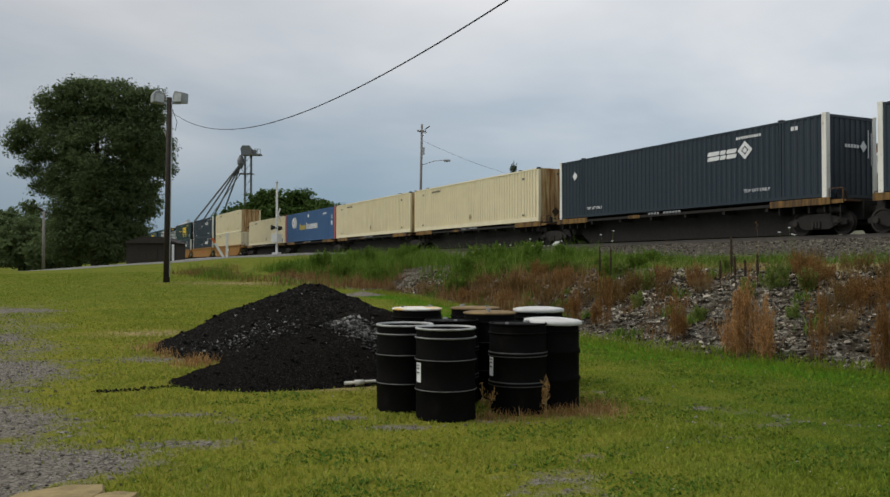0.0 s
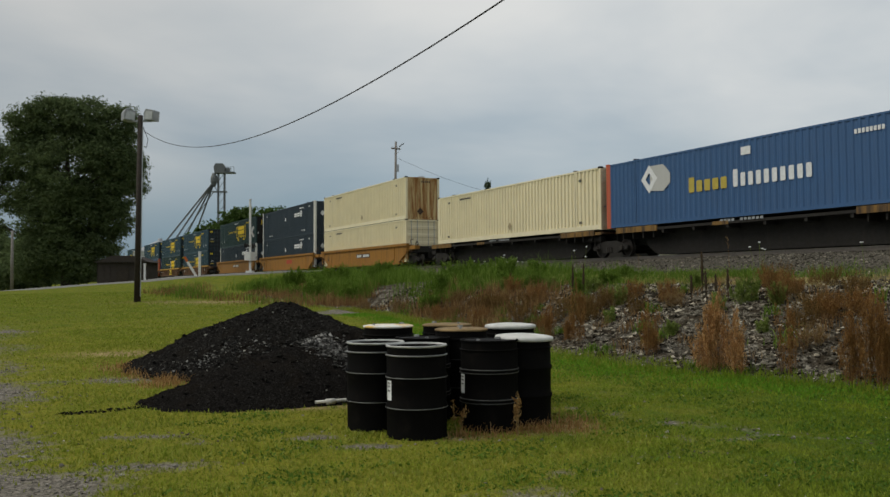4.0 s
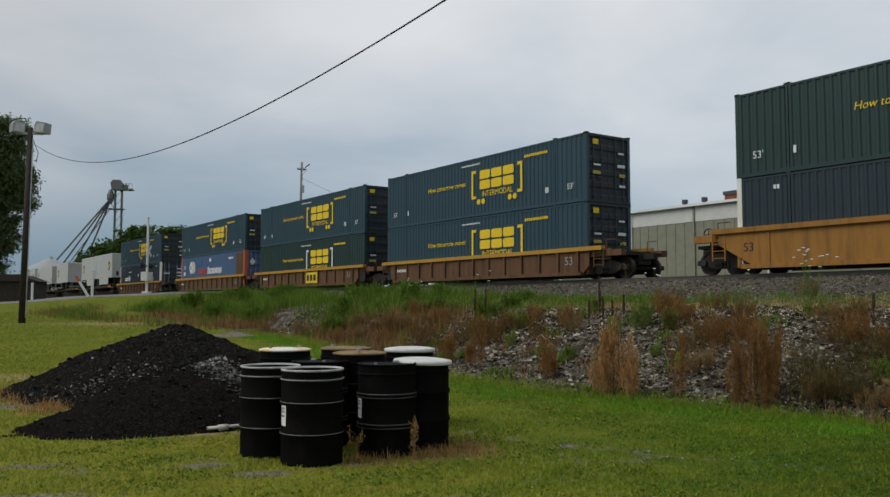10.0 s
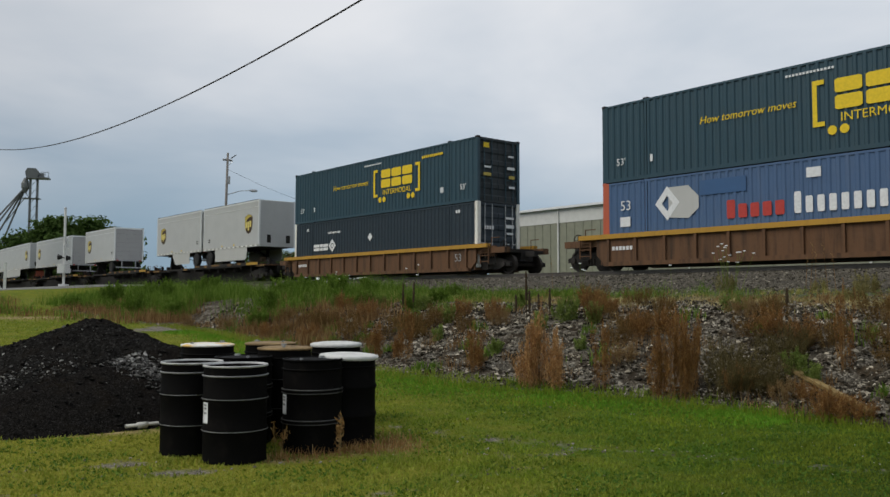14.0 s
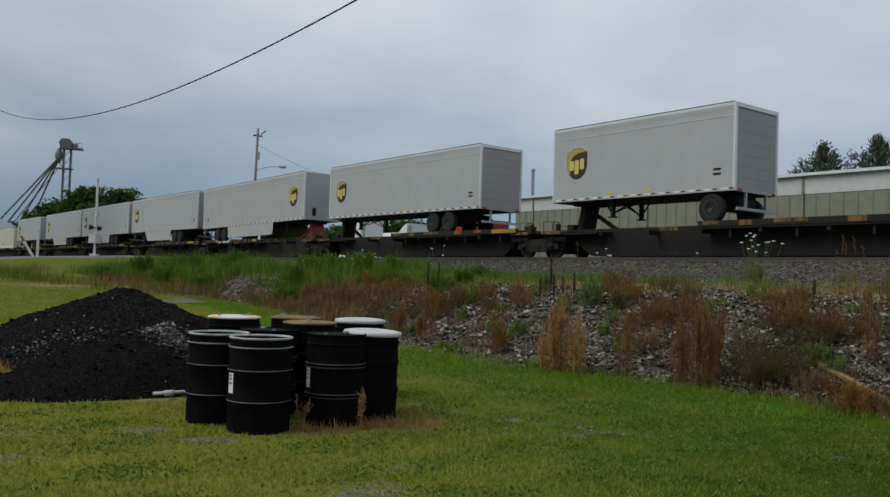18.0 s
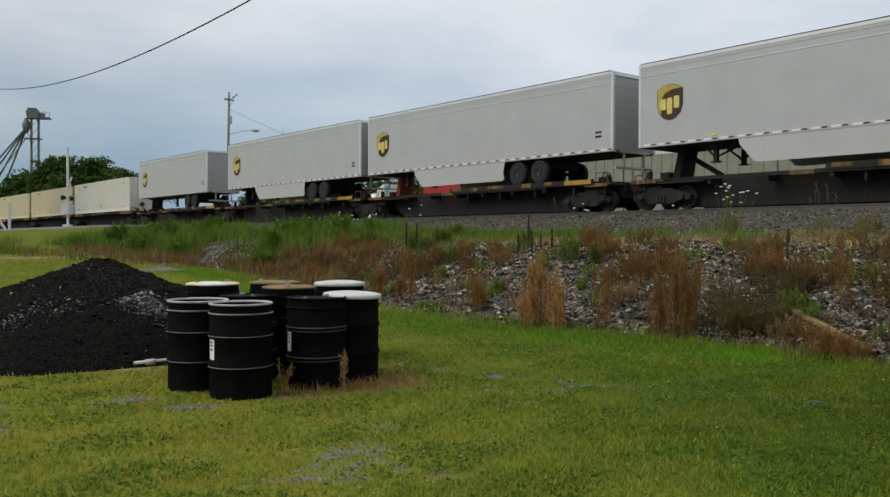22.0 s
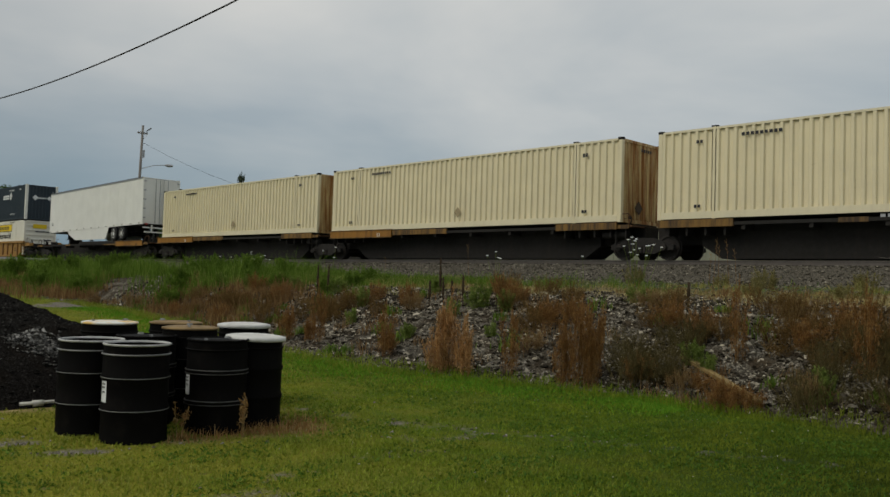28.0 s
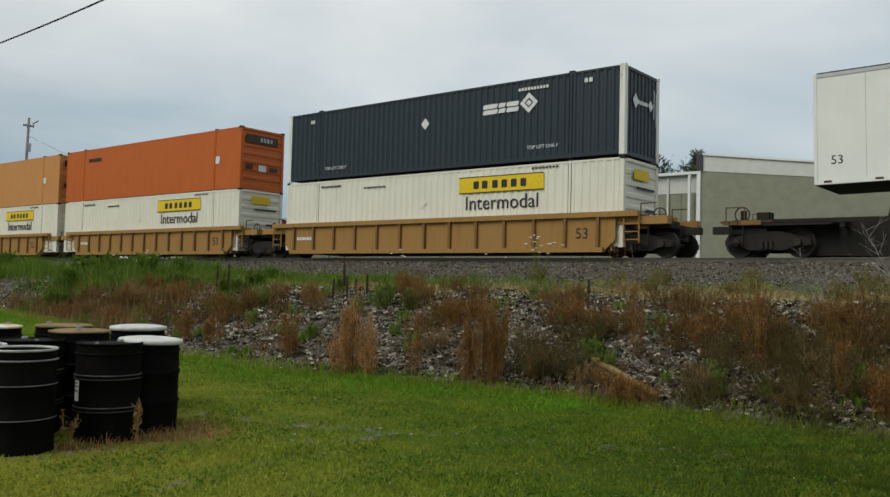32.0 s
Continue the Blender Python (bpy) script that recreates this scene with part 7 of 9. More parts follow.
part("conduit", Geo().rod((0.14, -0.06, 0.3), (0.2, -0.06, 7.1), 0.022, n=6), M_STEEL, post)
part("cable_loop", Geo().rod((0.2, -0.06, 7.1), (0.42, -0.1, 6.55), 0.012, n=5).rod((0.42, -0.1, 6.55), (0.35, -0.1, 6.2), 0.012, n=5), M_BLACKCAR, post)
CAB = Vector((math.sin(radians(26)), -math.cos(radians(26)), 0))


def cable_at(l):
    p = Vector((-11.0, 33.9, 0)) + CAB * l
    return Vector((p.x, p.y, 0.0058 * l * l - 0.2701 * l + 7.568))


g = Geo()
N_CAB = 90
g.tube([cable_at(47.0 * i / N_CAB) for i in range(N_CAB + 1)], 0.0095)
tagged(new("overhead_cable", g.mesh("overhead_cable", M_BLACKCAR)), "thin black overhead cable sagging from the lamp post", "cable")
q = cable_at(47.0)
back = thing("service_pole", "plain dark wooden pole that holds the cable", "pole", at=pose(q.x + 0.1, q.y - 0.1, gz(q.x, q.y) - 0.1))
part("pole", Geo().rod((0, 0, 0), (0, 0, q.z + 0.4), 0.13, 0.1, 12), M_WOOD_DARK, back, smooth=True)


# ---- road and level crossing ----
def road_mesh():
    pts = []
    for a, b in zip(ROAD[:-1], ROAD[1:]):
        m = max(1, int(np.hypot(*(b - a)[:2]) / 3))
        pts += [a + (b - a) * i / m for i in range(m)]
    pts.append(ROAD[-1])
    pts = np.array(pts)
    d = np.gradient(pts[:, :2], axis=0)
    nrm = np.stack([-d[:, 1], d[:, 0]], -1) / np.hypot(d[:, 0], d[:, 1])[:, None]
    V = []
    for p, n_ in zip(pts, nrm):
        for w, dz in ((-2.9, -0.12), (-2.7, 0.02), (0, 0.06), (2.7, 0.02), (2.9, -0.12)):
            V.append((p[0] + n_[0] * w, p[1] + n_[1] * w, p[2] + dz))
    k = (np.arange(len(pts) - 1)[:, None] * 5 + np.arange(4)[None]).ravel()
    return mesh_of("road", V, np.stack([k, k + 5, k + 6, k + 1], -1), M_ROAD, True)


M_ROAD = plain("pale_worn_asphalt", (0.20, 0.195, 0.185), 0.9, 0, 0.3, 3)
tagged(new("road", road_mesh()), "pale worn country road rising to the crossing", "road", kind="structure")
M_SIGWHITE = plain("white_signal_paint", (0.68, 0.68, 0.66), 0.5)
sig = thing("crossing_signal", "white level crossing signal mast with lamps and cabinet", "signal", at=pose(-14.2, 70.2, gz(-14.2, 70.2) - 0.1, 0, 0, 78))
part("mast", Geo().rod((0, 0, 0), (0, 0, 6.2), 0.1, 0.09, 10), M_SIGWHITE, sig)
part("base", Geo().box(-0.3, 0.3, -0.3, 0.3, 0.0, 0.35, 0.05), M_SIGWHITE, sig)
part("cabinet", Geo().box(-0.55, 0.45, -0.3, 0.3, 1.2, 1.9, 0.05), M_SIGWHITE, sig)
part("gate_motor", Geo().box(-0.35, 0.9, -0.2, 0.2, 1.25, 1.55, 0.05), M_STEEL, sig)
part("lamp_bar", Geo().box(-0.85, 0.85, -0.06, 0.06, 2.35, 2.42), M_BLACKCAR, sig)
for x in (-0.75, 0.75):
    lm = part("signal_lamp", Geo().lathe([(0.0, -0.12), (0.14, -0.12), (0.16, -0.02), (0.16, 0.1), (0.0, 0.1)], 14, "y"), M_BLACKCAR, sig, at=pose(x, 0, 2.4))
    part("backplate", Geo().lathe([(0.0, 0.1), (0.22, 0.1), (0.22, 0.12), (0.0, 0.12)], 18, "y"), M_BLACKCAR, lm)
for a in (45, -45):
    part("crossbuck_board", Geo().box(-0.6, 0.6, -0.13, -0.11, -0.11, 0.11), M_SIGWHITE, sig, at=pose(0, 0, 3.6, 0, a, 0))
part("bell", Geo().lathe([(0.12, 0.0), (0.1, 0.1), (0.0, 0.14)], 12, "z", (0, 0, 6.2)), M_STEEL, sig)
mk = thing("marker_post", "white marker post beside the crossing road", "post", at=pose(-17.3, 66.2, gz(-17.3, 66.2) - 0.05))
part("post", Geo().box(-0.09, 0.09, -0.06, 0.06, 0, 2.0, 0.02), M_SIGWHITE, mk)
part("cap", Geo().box(-0.1, 0.1, -0.07, 0.07, 1.85, 2.02, 0.02), M_SIGWHITE, mk)
ln = thing("striped_board", "leaning board with orange and white stripes by the crossing", "barrier board", at=pose(-17.55, 66.25, gz(-17.55, 66.25), 0, -31, 0))
for i in range(4):
    part("stripe", Geo().box(-0.09, 0.09, -0.02, 0.02, 0.46 * i, 0.46 * (i + 1)), M_ORANGE if i == 3 else M_SIGWHITE, ln)
mk2 = thing("marker_post", "short white marker post beside the road", "post", at=pose(-22.3, 68.5, gz(-22.3, 68.5) - 0.05))
part("post", Geo().box(-0.08, 0.08, -0.06, 0.06, 0, 1.4, 0.02), M_SIGWHITE, mk2)
part("cap", Geo().box(-0.09, 0.09, -0.07, 0.07, 1.3, 1.42, 0.02), M_SIGWHITE, mk2)

# ---- utility poles ----
def utility_pole(label, x, y, h, arm=0.9, lamp=False, mat=None):
    ob = thing("utility_pole", label, "utility pole", "utility poles", pose(x, y, gz(x, y) - 0.1, 0, 1.0 if lamp else 0, 0))
    part("pole", Geo().rod((0, 0, 0), (0, 0, h), 0.15, 0.1, 12), mat or M_WOOD_GREY, ob, smooth=True)
    if arm:
        ca = part("cross_arm", Geo().box(-arm, arm, -0.06, 0.06, h - 0.75, h - 0.63), M_WOOD_GREY, ob, at=pose(0, 0, 0, 0, 0, 25))
        for f in (-0.9, -0.4, 0.4, 0.9):
            part("insulator", Geo().lathe([(0.03, 0.0), (0.05, 0.04), (0.03, 0.1), (0.0, 0.12)], 8, "z", (f * arm, 0, h - 0.63)), M_STEEL, ca)
        part("brace", Geo().rod((0, -0.05, h - 1.3), (0.5, -0.05, h - 0.7), 0.02, n=5), M_STEEL, ob)
    if lamp:
        part("fuse_box", Geo().box(0.02, 0.3, -0.1, 0.1, h - 2.9, h - 2.2, 0.03), M_STEEL, ob)
        part("bracket_arm", Geo().rod((0.3, 0, h - 0.5), (0.75, 0, h - 0.15), 0.05, n=6), M_WOOD_DARK, ob)
        am = part("lamp_arm", Geo().rod((0.05, 0, h - 3.9), (1.2, 0, h - 3.5), 0.035, n=6).rod((1.2, 0, h - 3.5), (2.2, 0, h - 3.4), 0.035, n=6), M_STEEL, ob)
        part("lamp_head", Geo().lathe([(0.0, -0.35), (0.1, -0.3), (0.15, 0.0), (0.1, 0.3), (0.0, 0.35)], 10, "y"), M_STEEL, am, at=pose(2.45, 0, h - 3.42, 0, 0, 90))
    return ob


utility_pole("weathered utility pole with cross-arm and street lamp behind the track", -2.6, 80.1, 12.65, 0.45, True)
utility_pole("thin pale utility pole beside the road", -36.1, 75.2, 5.6, 0.0)
utility_pole("distant utility pole with cross-arm beyond the warehouses", 16.0, 96.0, 9.5, 0.5)


def slack_wire(p, q, sag, r, label):
    g = Geo()
    p, q = Vector(p), Vector(q)
    n = 24
    pt = lambda t: p.lerp(q, t) - Vector((0, 0, 4 * sag * t * (1 - t)))
    g.tube([pt(i / n) for i in range(n + 1)], r, 4)
    tagged(new("power_line", g.mesh("power_line", M_BLACKCAR)), label, "cable", "power lines")


slack_wire((-2.3, 80.1, gz(-2.6, 80.1) + 11.0), (16.0, 96.0, gz(16, 96) + 8.9), 1.0, 0.012, "thin power line between utility poles")

# ---- grain elevator leg ----
M_ELEV = plain("weathered_galvanised_steel", (0.17, 0.18, 0.18), 0.6, 0.3)
EX, EY = -40.4, 170.0
el = thing("grain_elevator", "grey steel grain elevator leg with sloping spouts", "grain elevator", at=pose(EX, EY, 1.5))
for x in (-0.62, 0.62):
    part("leg_casing", Geo().box(x - 0.17, x + 0.17, -0.25, 0.25, 0, 22.4), M_ELEV, el)
for i in range(13):
    part("tower_strut", Geo().rod((-0.62, -0.4, 1.2 + 1.6 * i), (0.62, -0.4, 2.8 + 1.6 * i), 0.05, n=5), M_ELEV, el)
part("head_house", Geo().side_prism([(-1.3, 22.4), (0.7, 22.4), (0.9, 23.3), (0.3, 24.1), (-1.1, 24.1), (-1.5, 23.4)], -0.5, 0.5), M_ELEV, el)
part("motor", Geo().box(0.8, 1.7, -0.35, 0.35, 22.5, 23.2, 0.1), M_ELEV, el)
part("head_platform", Geo().box(-1.2, 2.7, -1.0, 1.0, 22.1, 22.35), M_ELEV, el)
for x in (1.5, 2.1, 2.7):
    part("guard_post", Geo().rod((x, -0.95, 22.35), (x, -0.95, 23.3), 0.045, n=5), M_ELEV, el)
part("guard_rail", Geo().rod((1.3, -0.95, 23.3), (2.7, -0.95, 23.3), 0.045, n=5), M_ELEV, el)
part("distributor", Geo().lathe([(0.25, 19.4), (0.7, 20.4), (0.7, 21.2), (0.3, 22.2)], 12, "z", (-1.5, 0, 0)), M_ELEV, el)
part("rest_platform", Geo().box(-1.9, 1.1, -0.8, 0.8, 18.3, 18.45), M_ELEV, el)
part("spout_stay", Geo().rod((-0.7, 0, 18.4), (-1.5, 0, 19.6), 0.07, n=5), M_ELEV, el)
for tx, tz, y in ((-15.2, 2.6, -0.5), (-13.2, 2.8, 0.0), (-10.6, 3.4, 0.4), (-8.0, 3.8, 0.7)):
    part("spout", Geo().rod((-1.5, y * 0.4, 20.4), (tx, y * 3, tz), 0.17, n=8), M_ELEV, el)
part("spout_truss", Geo().rod((-1.3, -0.4, 18.6), (-12.0, -0.4, 3.0), 0.09, n=5), M_ELEV, el)
bn = thing("grain_bin", "pale corrugated grain bin beyond the crossing", "grain bin", at=pose(-52.0, 168.0, 1.4))
part("wall", Geo().lathe([(5.0, 0)] + [(5.0 + 0.06 * (i % 2), 0.3 * i) for i in range(1, 22)], 40), M_STEEL, bn)
part("cone_roof", Geo().lathe([(5.2, 6.3), (0.5, 8.6), (0.4, 9.0), (0.0, 9.0)], 40), M_STEEL, bn)


# ---- buildings ----
M_SIDING_W = plain("off_white_metal_siding", (0.58, 0.58, 0.55), 0.6, 0, 0.15, 2)
M_SIDING_O = plain("olive_grey_metal_siding", (0.235, 0.24, 0.18), 0.65, 0, 0.2, 2)
M_ROOFEDGE = plain("white_roof_trim", (0.72, 0.73, 0.73), 0.5, 0, 0.1)
M_BRICK = plain("dark_red_brick", (0.22, 0.065, 0.045), 0.85, 0, 0.35, 3)
M_DARKROOF = plain("dark_roofing", (0.06, 0.06, 0.062), 0.8)


def at_line(s, o):
    """A pose at ground level along the line; x towards the train's way."""
    p = along(s, o, 0)
    return Matrix.Translation((p.x, p.y, gz(p.x, p.y))) @ pose(0, 0, 0, 0, 0, TRACK_TURN)


wh = thing("warehouse", "long warehouse with white upper band and olive lower wall", "building", at=at_line(34.3, 46))
L2 = 16.0
part("lower_wall", Geo().box(-L2, L2, 0, 14, -0.1, 5.45), M_SIDING_O, wh)
part("upper_wall", Geo().box(-L2, L2, -0.03, 14.03, 5.45, 6.55), M_SIDING_W, wh)
part("roof", Geo().end_prism([(-0.25, 6.6), (14.25, 6.6), (7.0, 7.6)], -L2 - 0.2, L2 + 0.2), M_ROOFEDGE, wh)
part("gutter", Geo().box(-L2 - 0.2, L2 + 0.2, -0.3, -0.1, 6.48, 6.64), M_ROOFEDGE, wh)
for i in range(6):
    part("downpipe", Geo().box(-L2 + 2.0 + i * 5.6, -L2 + 2.12 + i * 5.6, -0.12, -0.03, 0, 6.5), M_SIDING_W if i % 2 else M_SIDING_O, wh)
for i in range(40):
    xx = -L2 + 0.4 + i * 0.8
    part("siding_rib", Geo().box(xx - 0.03, xx + 0.03, -0.035, 0.0, 0, 5.45), M_SIDING_O, wh)
for x in (-10.9, -8.95):
    v = part("roof_vent", Geo().rod((x, 9, 6.9), (x, 9, 8.1), 0.17, n=10), M_DARKROOF, wh)
    part("cap", Geo().rod((x, 9, 8.1), (x, 9, 8.4), 0.25, n=10), M_DARKROOF, v)
w2 = thing("warehouse", "taller warehouse with white gable band and olive wall", "building", at=at_line(6.5, 45.5))
part("lower_wall", Geo().side_prism([(-11.7, -0.1), (11.7, -0.1), (11.7, 4.6), (0, 5.25), (-11.7, 6.6)], 0, 16), M_SIDING_O, w2)
part("gable_wall", Geo().side_prism([(-11.7, 6.6), (0, 5.25), (11.7, 4.6), (11.7, 4.9), (0, 5.85), (-11.7, 7.5)], -0.03, 16), M_SIDING_W, w2)
part("corner_trim", Geo().box(-11.84, -11.62, -0.1, 0.1, 0, 6.6), M_ROOFEDGE, w2)
part("corner_cap", Geo().box(-11.86, -11.5, -0.12, 0.1, 6.6, 7.62), M_DARKROOF, w2, "dark end of the gable band")
part("downpipe", Geo().box(-12.3, -12.16, -0.2, -0.06, 0, 6.4), M_ROOFEDGE, w2)
part("roof_trim", Geo().side_prism([(-11.8, 7.5), (0, 5.85), (11.7, 4.9), (11.7, 4.98), (0, 5.94), (-11.8, 7.62)], -0.12, 16.1), M_ROOFEDGE, w2)
br = thing("brick_building", "dark red brick building behind the warehouse", "building", at=at_line(42.3, 60))
part("wall", Geo().box(-2.8, 2.8, 0, 6, 0, 9.3), M_BRICK, br)
part("parapet", Geo().box(-2.9, 2.9, -0.1, 6.1, 9.2, 9.5), M_DARKROOF, br)
M_CABWHITE = paint("white_lorry_paint", (0.80, 0.81, 0.80), (0.35, 0.33, 0.3), 0.06, 0.3, 0.1)
M_TRUCKRED = paint("red_trailer_paint", (0.34, 0.03, 0.028), (0.14, 0.05, 0.04), 0.1, 0.4, 0.2)
M_CABGLASS = plain("dark_cab_glass", (0.02, 0.024, 0.028), 0.1, 0, 0.2)


def parked_lorry(label, s, o, length, sleeper):
    """A tractor unit that faces away along the line; its roof fairing rises to the back."""
    ob = thing("parked_lorry", label, "lorry", "vehicles parked beyond the track", at_line(s, o))
    hl = length / 2
    part("chassis", Geo().box(-hl, hl, -0.45, 0.45, 0.6, 0.95), M_BLACKCAR, ob)
    # dark box added over the cab's lower part, hides its white under the train
    part("fuel_tank", Geo().box(-hl + 1.6, hl - 2.3, -1.23, 1.23, 0.35, 1.9, 0.1), M_BLACKCAR, ob)
    cab = part("cab", Geo().side_prism([(-hl, 0.9), (-hl, 1.7), (-hl + 1.2, 1.95), (-hl + 1.75, 2.85), (-hl + 2.2, 3.5), (-hl + 3.0, 4.2), (-hl + sleeper, 4.45), (-hl + sleeper, 0.9)], -1.2, 1.2), M_CABWHITE, ob, "white cab with roof fairing")
    for y in (-1.21, 1.19):
        part("side_window", Geo().side_prism([(-hl + 1.5, 2.0), (-hl + 2.5, 2.0), (-hl + 2.5, 2.8), (-hl + 1.95, 2.8)], y, y + 0.02), M_CABGLASS, cab)
        part("mirror", Geo().box(-hl + 1.3, -hl + 1.4, min(y * 1.25, y * 1.1), max(y * 1.25, y * 1.1), 2.0, 2.6), M_BLACKCAR, cab)
    part("exhaust_stack", Geo().rod((-hl + sleeper + 0.15, -0.95, 0.9), (-hl + sleeper + 0.15, -0.95, 4.3), 0.09, n=10), M_STEEL, ob)
    for x in (-hl + 1.0, hl - 1.7, hl - 0.6):
        for y in (-1.05, 1.05):
            road_wheel(ob, x, y, 0.5, 0.5, M_RIM)
    return ob


parked_lorry("white parked lorry with rounded roof fairing beyond the track", 66.3, 42, 6.6, 4.2)
parked_lorry("white parked lorry with tall sleeper cab beyond the track", 58.6, 42, 6.2, 3.6)
tr = thing("parked_trailer", "red parked flat trailer with dark lower body beyond the track", "trailer", "vehicles parked beyond the track", at_line(49.05, 41))
part("lower_side", Geo().box(-2.15, 2.15, -1.25, 1.25, 2.7, 4.2), M_TRUCKRED, tr, "red body side")
# dark box added below the red, keeps the gap under the train dark
part("skirt", Geo().box(-2.1, 2.1, -1.2, 1.2, 0.35, 2.7), M_BLACKCAR, tr, "dark lower body")
part("top_rail", Geo().box(-2.17, 2.17, -1.27, 1.27, 4.2, 4.28), M_BLACKCAR, tr)
part("frame", Geo().box(-2.1, 2.1, -0.5, 0.5, 0.75, 1.1), M_BLACKCAR, tr)
for x in (-1.7, -0.6):
    for y in (-1.08, 1.08):
        road_wheel(tr, x, y, 0.5, 0.5, M_RIM)
part("landing_leg", Geo().box(1.6, 1.74, -0.9, -0.76, 0, 0.8).box(1.6, 1.74, 0.76, 0.9, 0, 0.8), M_BLACKCAR, tr)
fs = thing("flue_stack", "thin grey metal flue stack beyond the track", "chimney", at=at_line(57.9, 55))
part("pipe", Geo().rod((0, 0, 0), (0, 0, 10.4), 0.16, n=12), M_STEEL, fs)
part("cap", Geo().lathe([(0.24, 10.4), (0.24, 10.5), (0.0, 10.65)], 12), M_STEEL, fs)
sh = thing("shed", "dark brown shed beside the big tree", "shed", at=pose(-29.7, 86.0, gz(-29.7, 86), 0, 0, 4))
M_SHED = plain("dark_brown_boards", (0.045, 0.036, 0.032), 0.85, 0, 0.3, 3)
part("wall", Geo().box(-2.4, 2.4, -2, 2, -0.1, 2.7), M_SHED, sh)
part("roof", Geo().side_prism([(-2.7, 2.65), (2.7, 2.65), (1.0, 3.3), (-1.0, 3.3)], -2.3, 2.3), M_SHED, sh)
part("door", Geo().box(-0.6, 0.6, -2.06, -2.0, 0, 2.1), M_WOOD_DARK, sh)
for i in range(9):
    part("board_batten", Geo().box(-2.4 + 0.6 * i - 0.03, -2.4 + 0.6 * i + 0.03, -2.03, -2.0, 2.1 if 2 < i < 6 else 0, 2.65), M_SHED, sh)

wb = thing("store_building", "small white building beyond the crossing road", "building", at=at_line(96.5, 62))
part("wall", Geo().box(-3.6, 3.6, 0, 6, -0.1, 4.6), M_SIDING_W, wb)
part("roof", Geo().end_prism([(-0.3, 4.6), (6.3, 4.6), (3.0, 6.0)], -3.9, 3.9), M_ROOFEDGE, wb)
part("door", Geo().box(0.4, 1.6, -0.05, 0.0, 0, 2.2), M_DARKROOF, wb)


# ---- trees ----
M_BARK = plain("grey_brown_bark", (0.07, 0.055, 0.042), 0.9, 0, 0.4, 5)
M_LEAF_DARK = leaf_material("dark_maple_leaf", [(0.0, (0.08, 0.11, 0.05)), (0.6, (0.115, 0.155, 0.065)), (1.0, (0.155, 0.195, 0.085))], 0.9, 0.4)
M_LEAF_MID = leaf_material("mid_green_leaf", [(0.0, (0.045, 0.08, 0.018)), (0.6, (0.07, 0.12, 0.027)), (1.0, (0.11, 0.165, 0.05))], 0.7, 0.35)
M_NEEDLE = leaf_material("spruce_needle", [(0.0, (0.045, 0.062, 0.04)), (0.6, (0.09, 0.115, 0.075)), (1.0, (0.15, 0.18, 0.12))], 0.8, 0.2)


def leaf_cloud(name, lobes, per, size, mat, rng, twig=0.5, m=26):
    """Leaves in clumps: each lobe (x, y, z, rx, ry, rz) carries clumps on its surface, each clump many leaves."""
    C, R = [], []
    for x, y, z, rx, ry, rz in lobes:
        n = max(6, int(per * (rx * ry * rz) ** (2 / 3)))
        d = rng.standard_normal((n, 3))
        d /= np.linalg.norm(d, axis=1)[:, None]
        rad = rng.uniform(0.62, 1.06, n)[:, None]
        C.append(np.array([x, y, z]) + d * rad * np.array([rx, ry, rz]))
        R.append(twig * rng.uniform(0.6, 1.35, n))
    C, R = np.concatenate(C), np.concatenate(R)
    D = rng.standard_normal((len(C) * m, 3)).clip(-1.5, 1.5)
    P = np.repeat(C, m, 0) + D * np.repeat(R, m)[:, None] * np.array([0.9, 0.9, 0.5])
    n = len(P)
    # leaves lie over one another like tiles on each clump, facing up and out
    up = 0.5 * D + np.array([0, 0, 0.75]) + 0.55 * rng.standard_normal((n, 3))
    up /= np.linalg.norm(up, axis=1)[:, None]
    a = np.cross(up, rng.standard_normal((n, 3)))
    a /= np.linalg.norm(a, axis=1)[:, None]
    b = np.cross(up, a)
    s = size * (0.6 + 0.8 * rng.random(n))[:, None]
    V = np.stack([P - a * s, P + b * s * 1.0, P + a * s], 1)
    return mesh_of(name, V.reshape(-1, 3), np.arange(3 * n).reshape(n, 3), mat)


def limbs(lobes, trunk_r, base_z=0.0, fork=0.3):
    g = Geo()
    top = max(l[2] for l in lobes)
    g.rod((0, 0, base_z), (0.1, 0, top * fork), trunk_r, trunk_r * 0.75, 12)
    g.rod((0.1, 0, top * fork), (0, 0, top), trunk_r * 0.75, trunk_r * 0.2, 10)
    for x, y, z, rx, ry, rz in lobes:
        h = max(top * fork * 0.8, z - 0.6 * rz - 0.3 * (abs(x) + abs(y)))
        h = min(h, top * 0.9)
        g.rod((0.05, 0, h), (x, y, z), trunk_r * 0.35, trunk_r * 0.08, 7)
        for k in range(4):
            w = k * 1.57 + x
            g.rod((x * 0.7, y * 0.7, h + 0.7 * (z - h)), (x + rx * 0.7 * math.cos(w), y + ry * 0.7 * math.sin(w), z + 0.4 * rz), trunk_r * 0.14, trunk_r * 0.03, 5)
    return g


def tree(label, x, y, lobes, trunk_r, per, size, mat, seed, twig=0.5, category="tree", group="", m=26):
    r = np.random.default_rng(seed)
    ob = thing("tree", label, category, group, pose(x, y, gz(x, y) - 0.1))
    part("trunk", limbs(lobes, trunk_r), M_BARK, ob)
    part("crown", leaf_cloud("crown", lobes, per, size, mat, r, twig=twig, m=m), None, ob)
    return ob


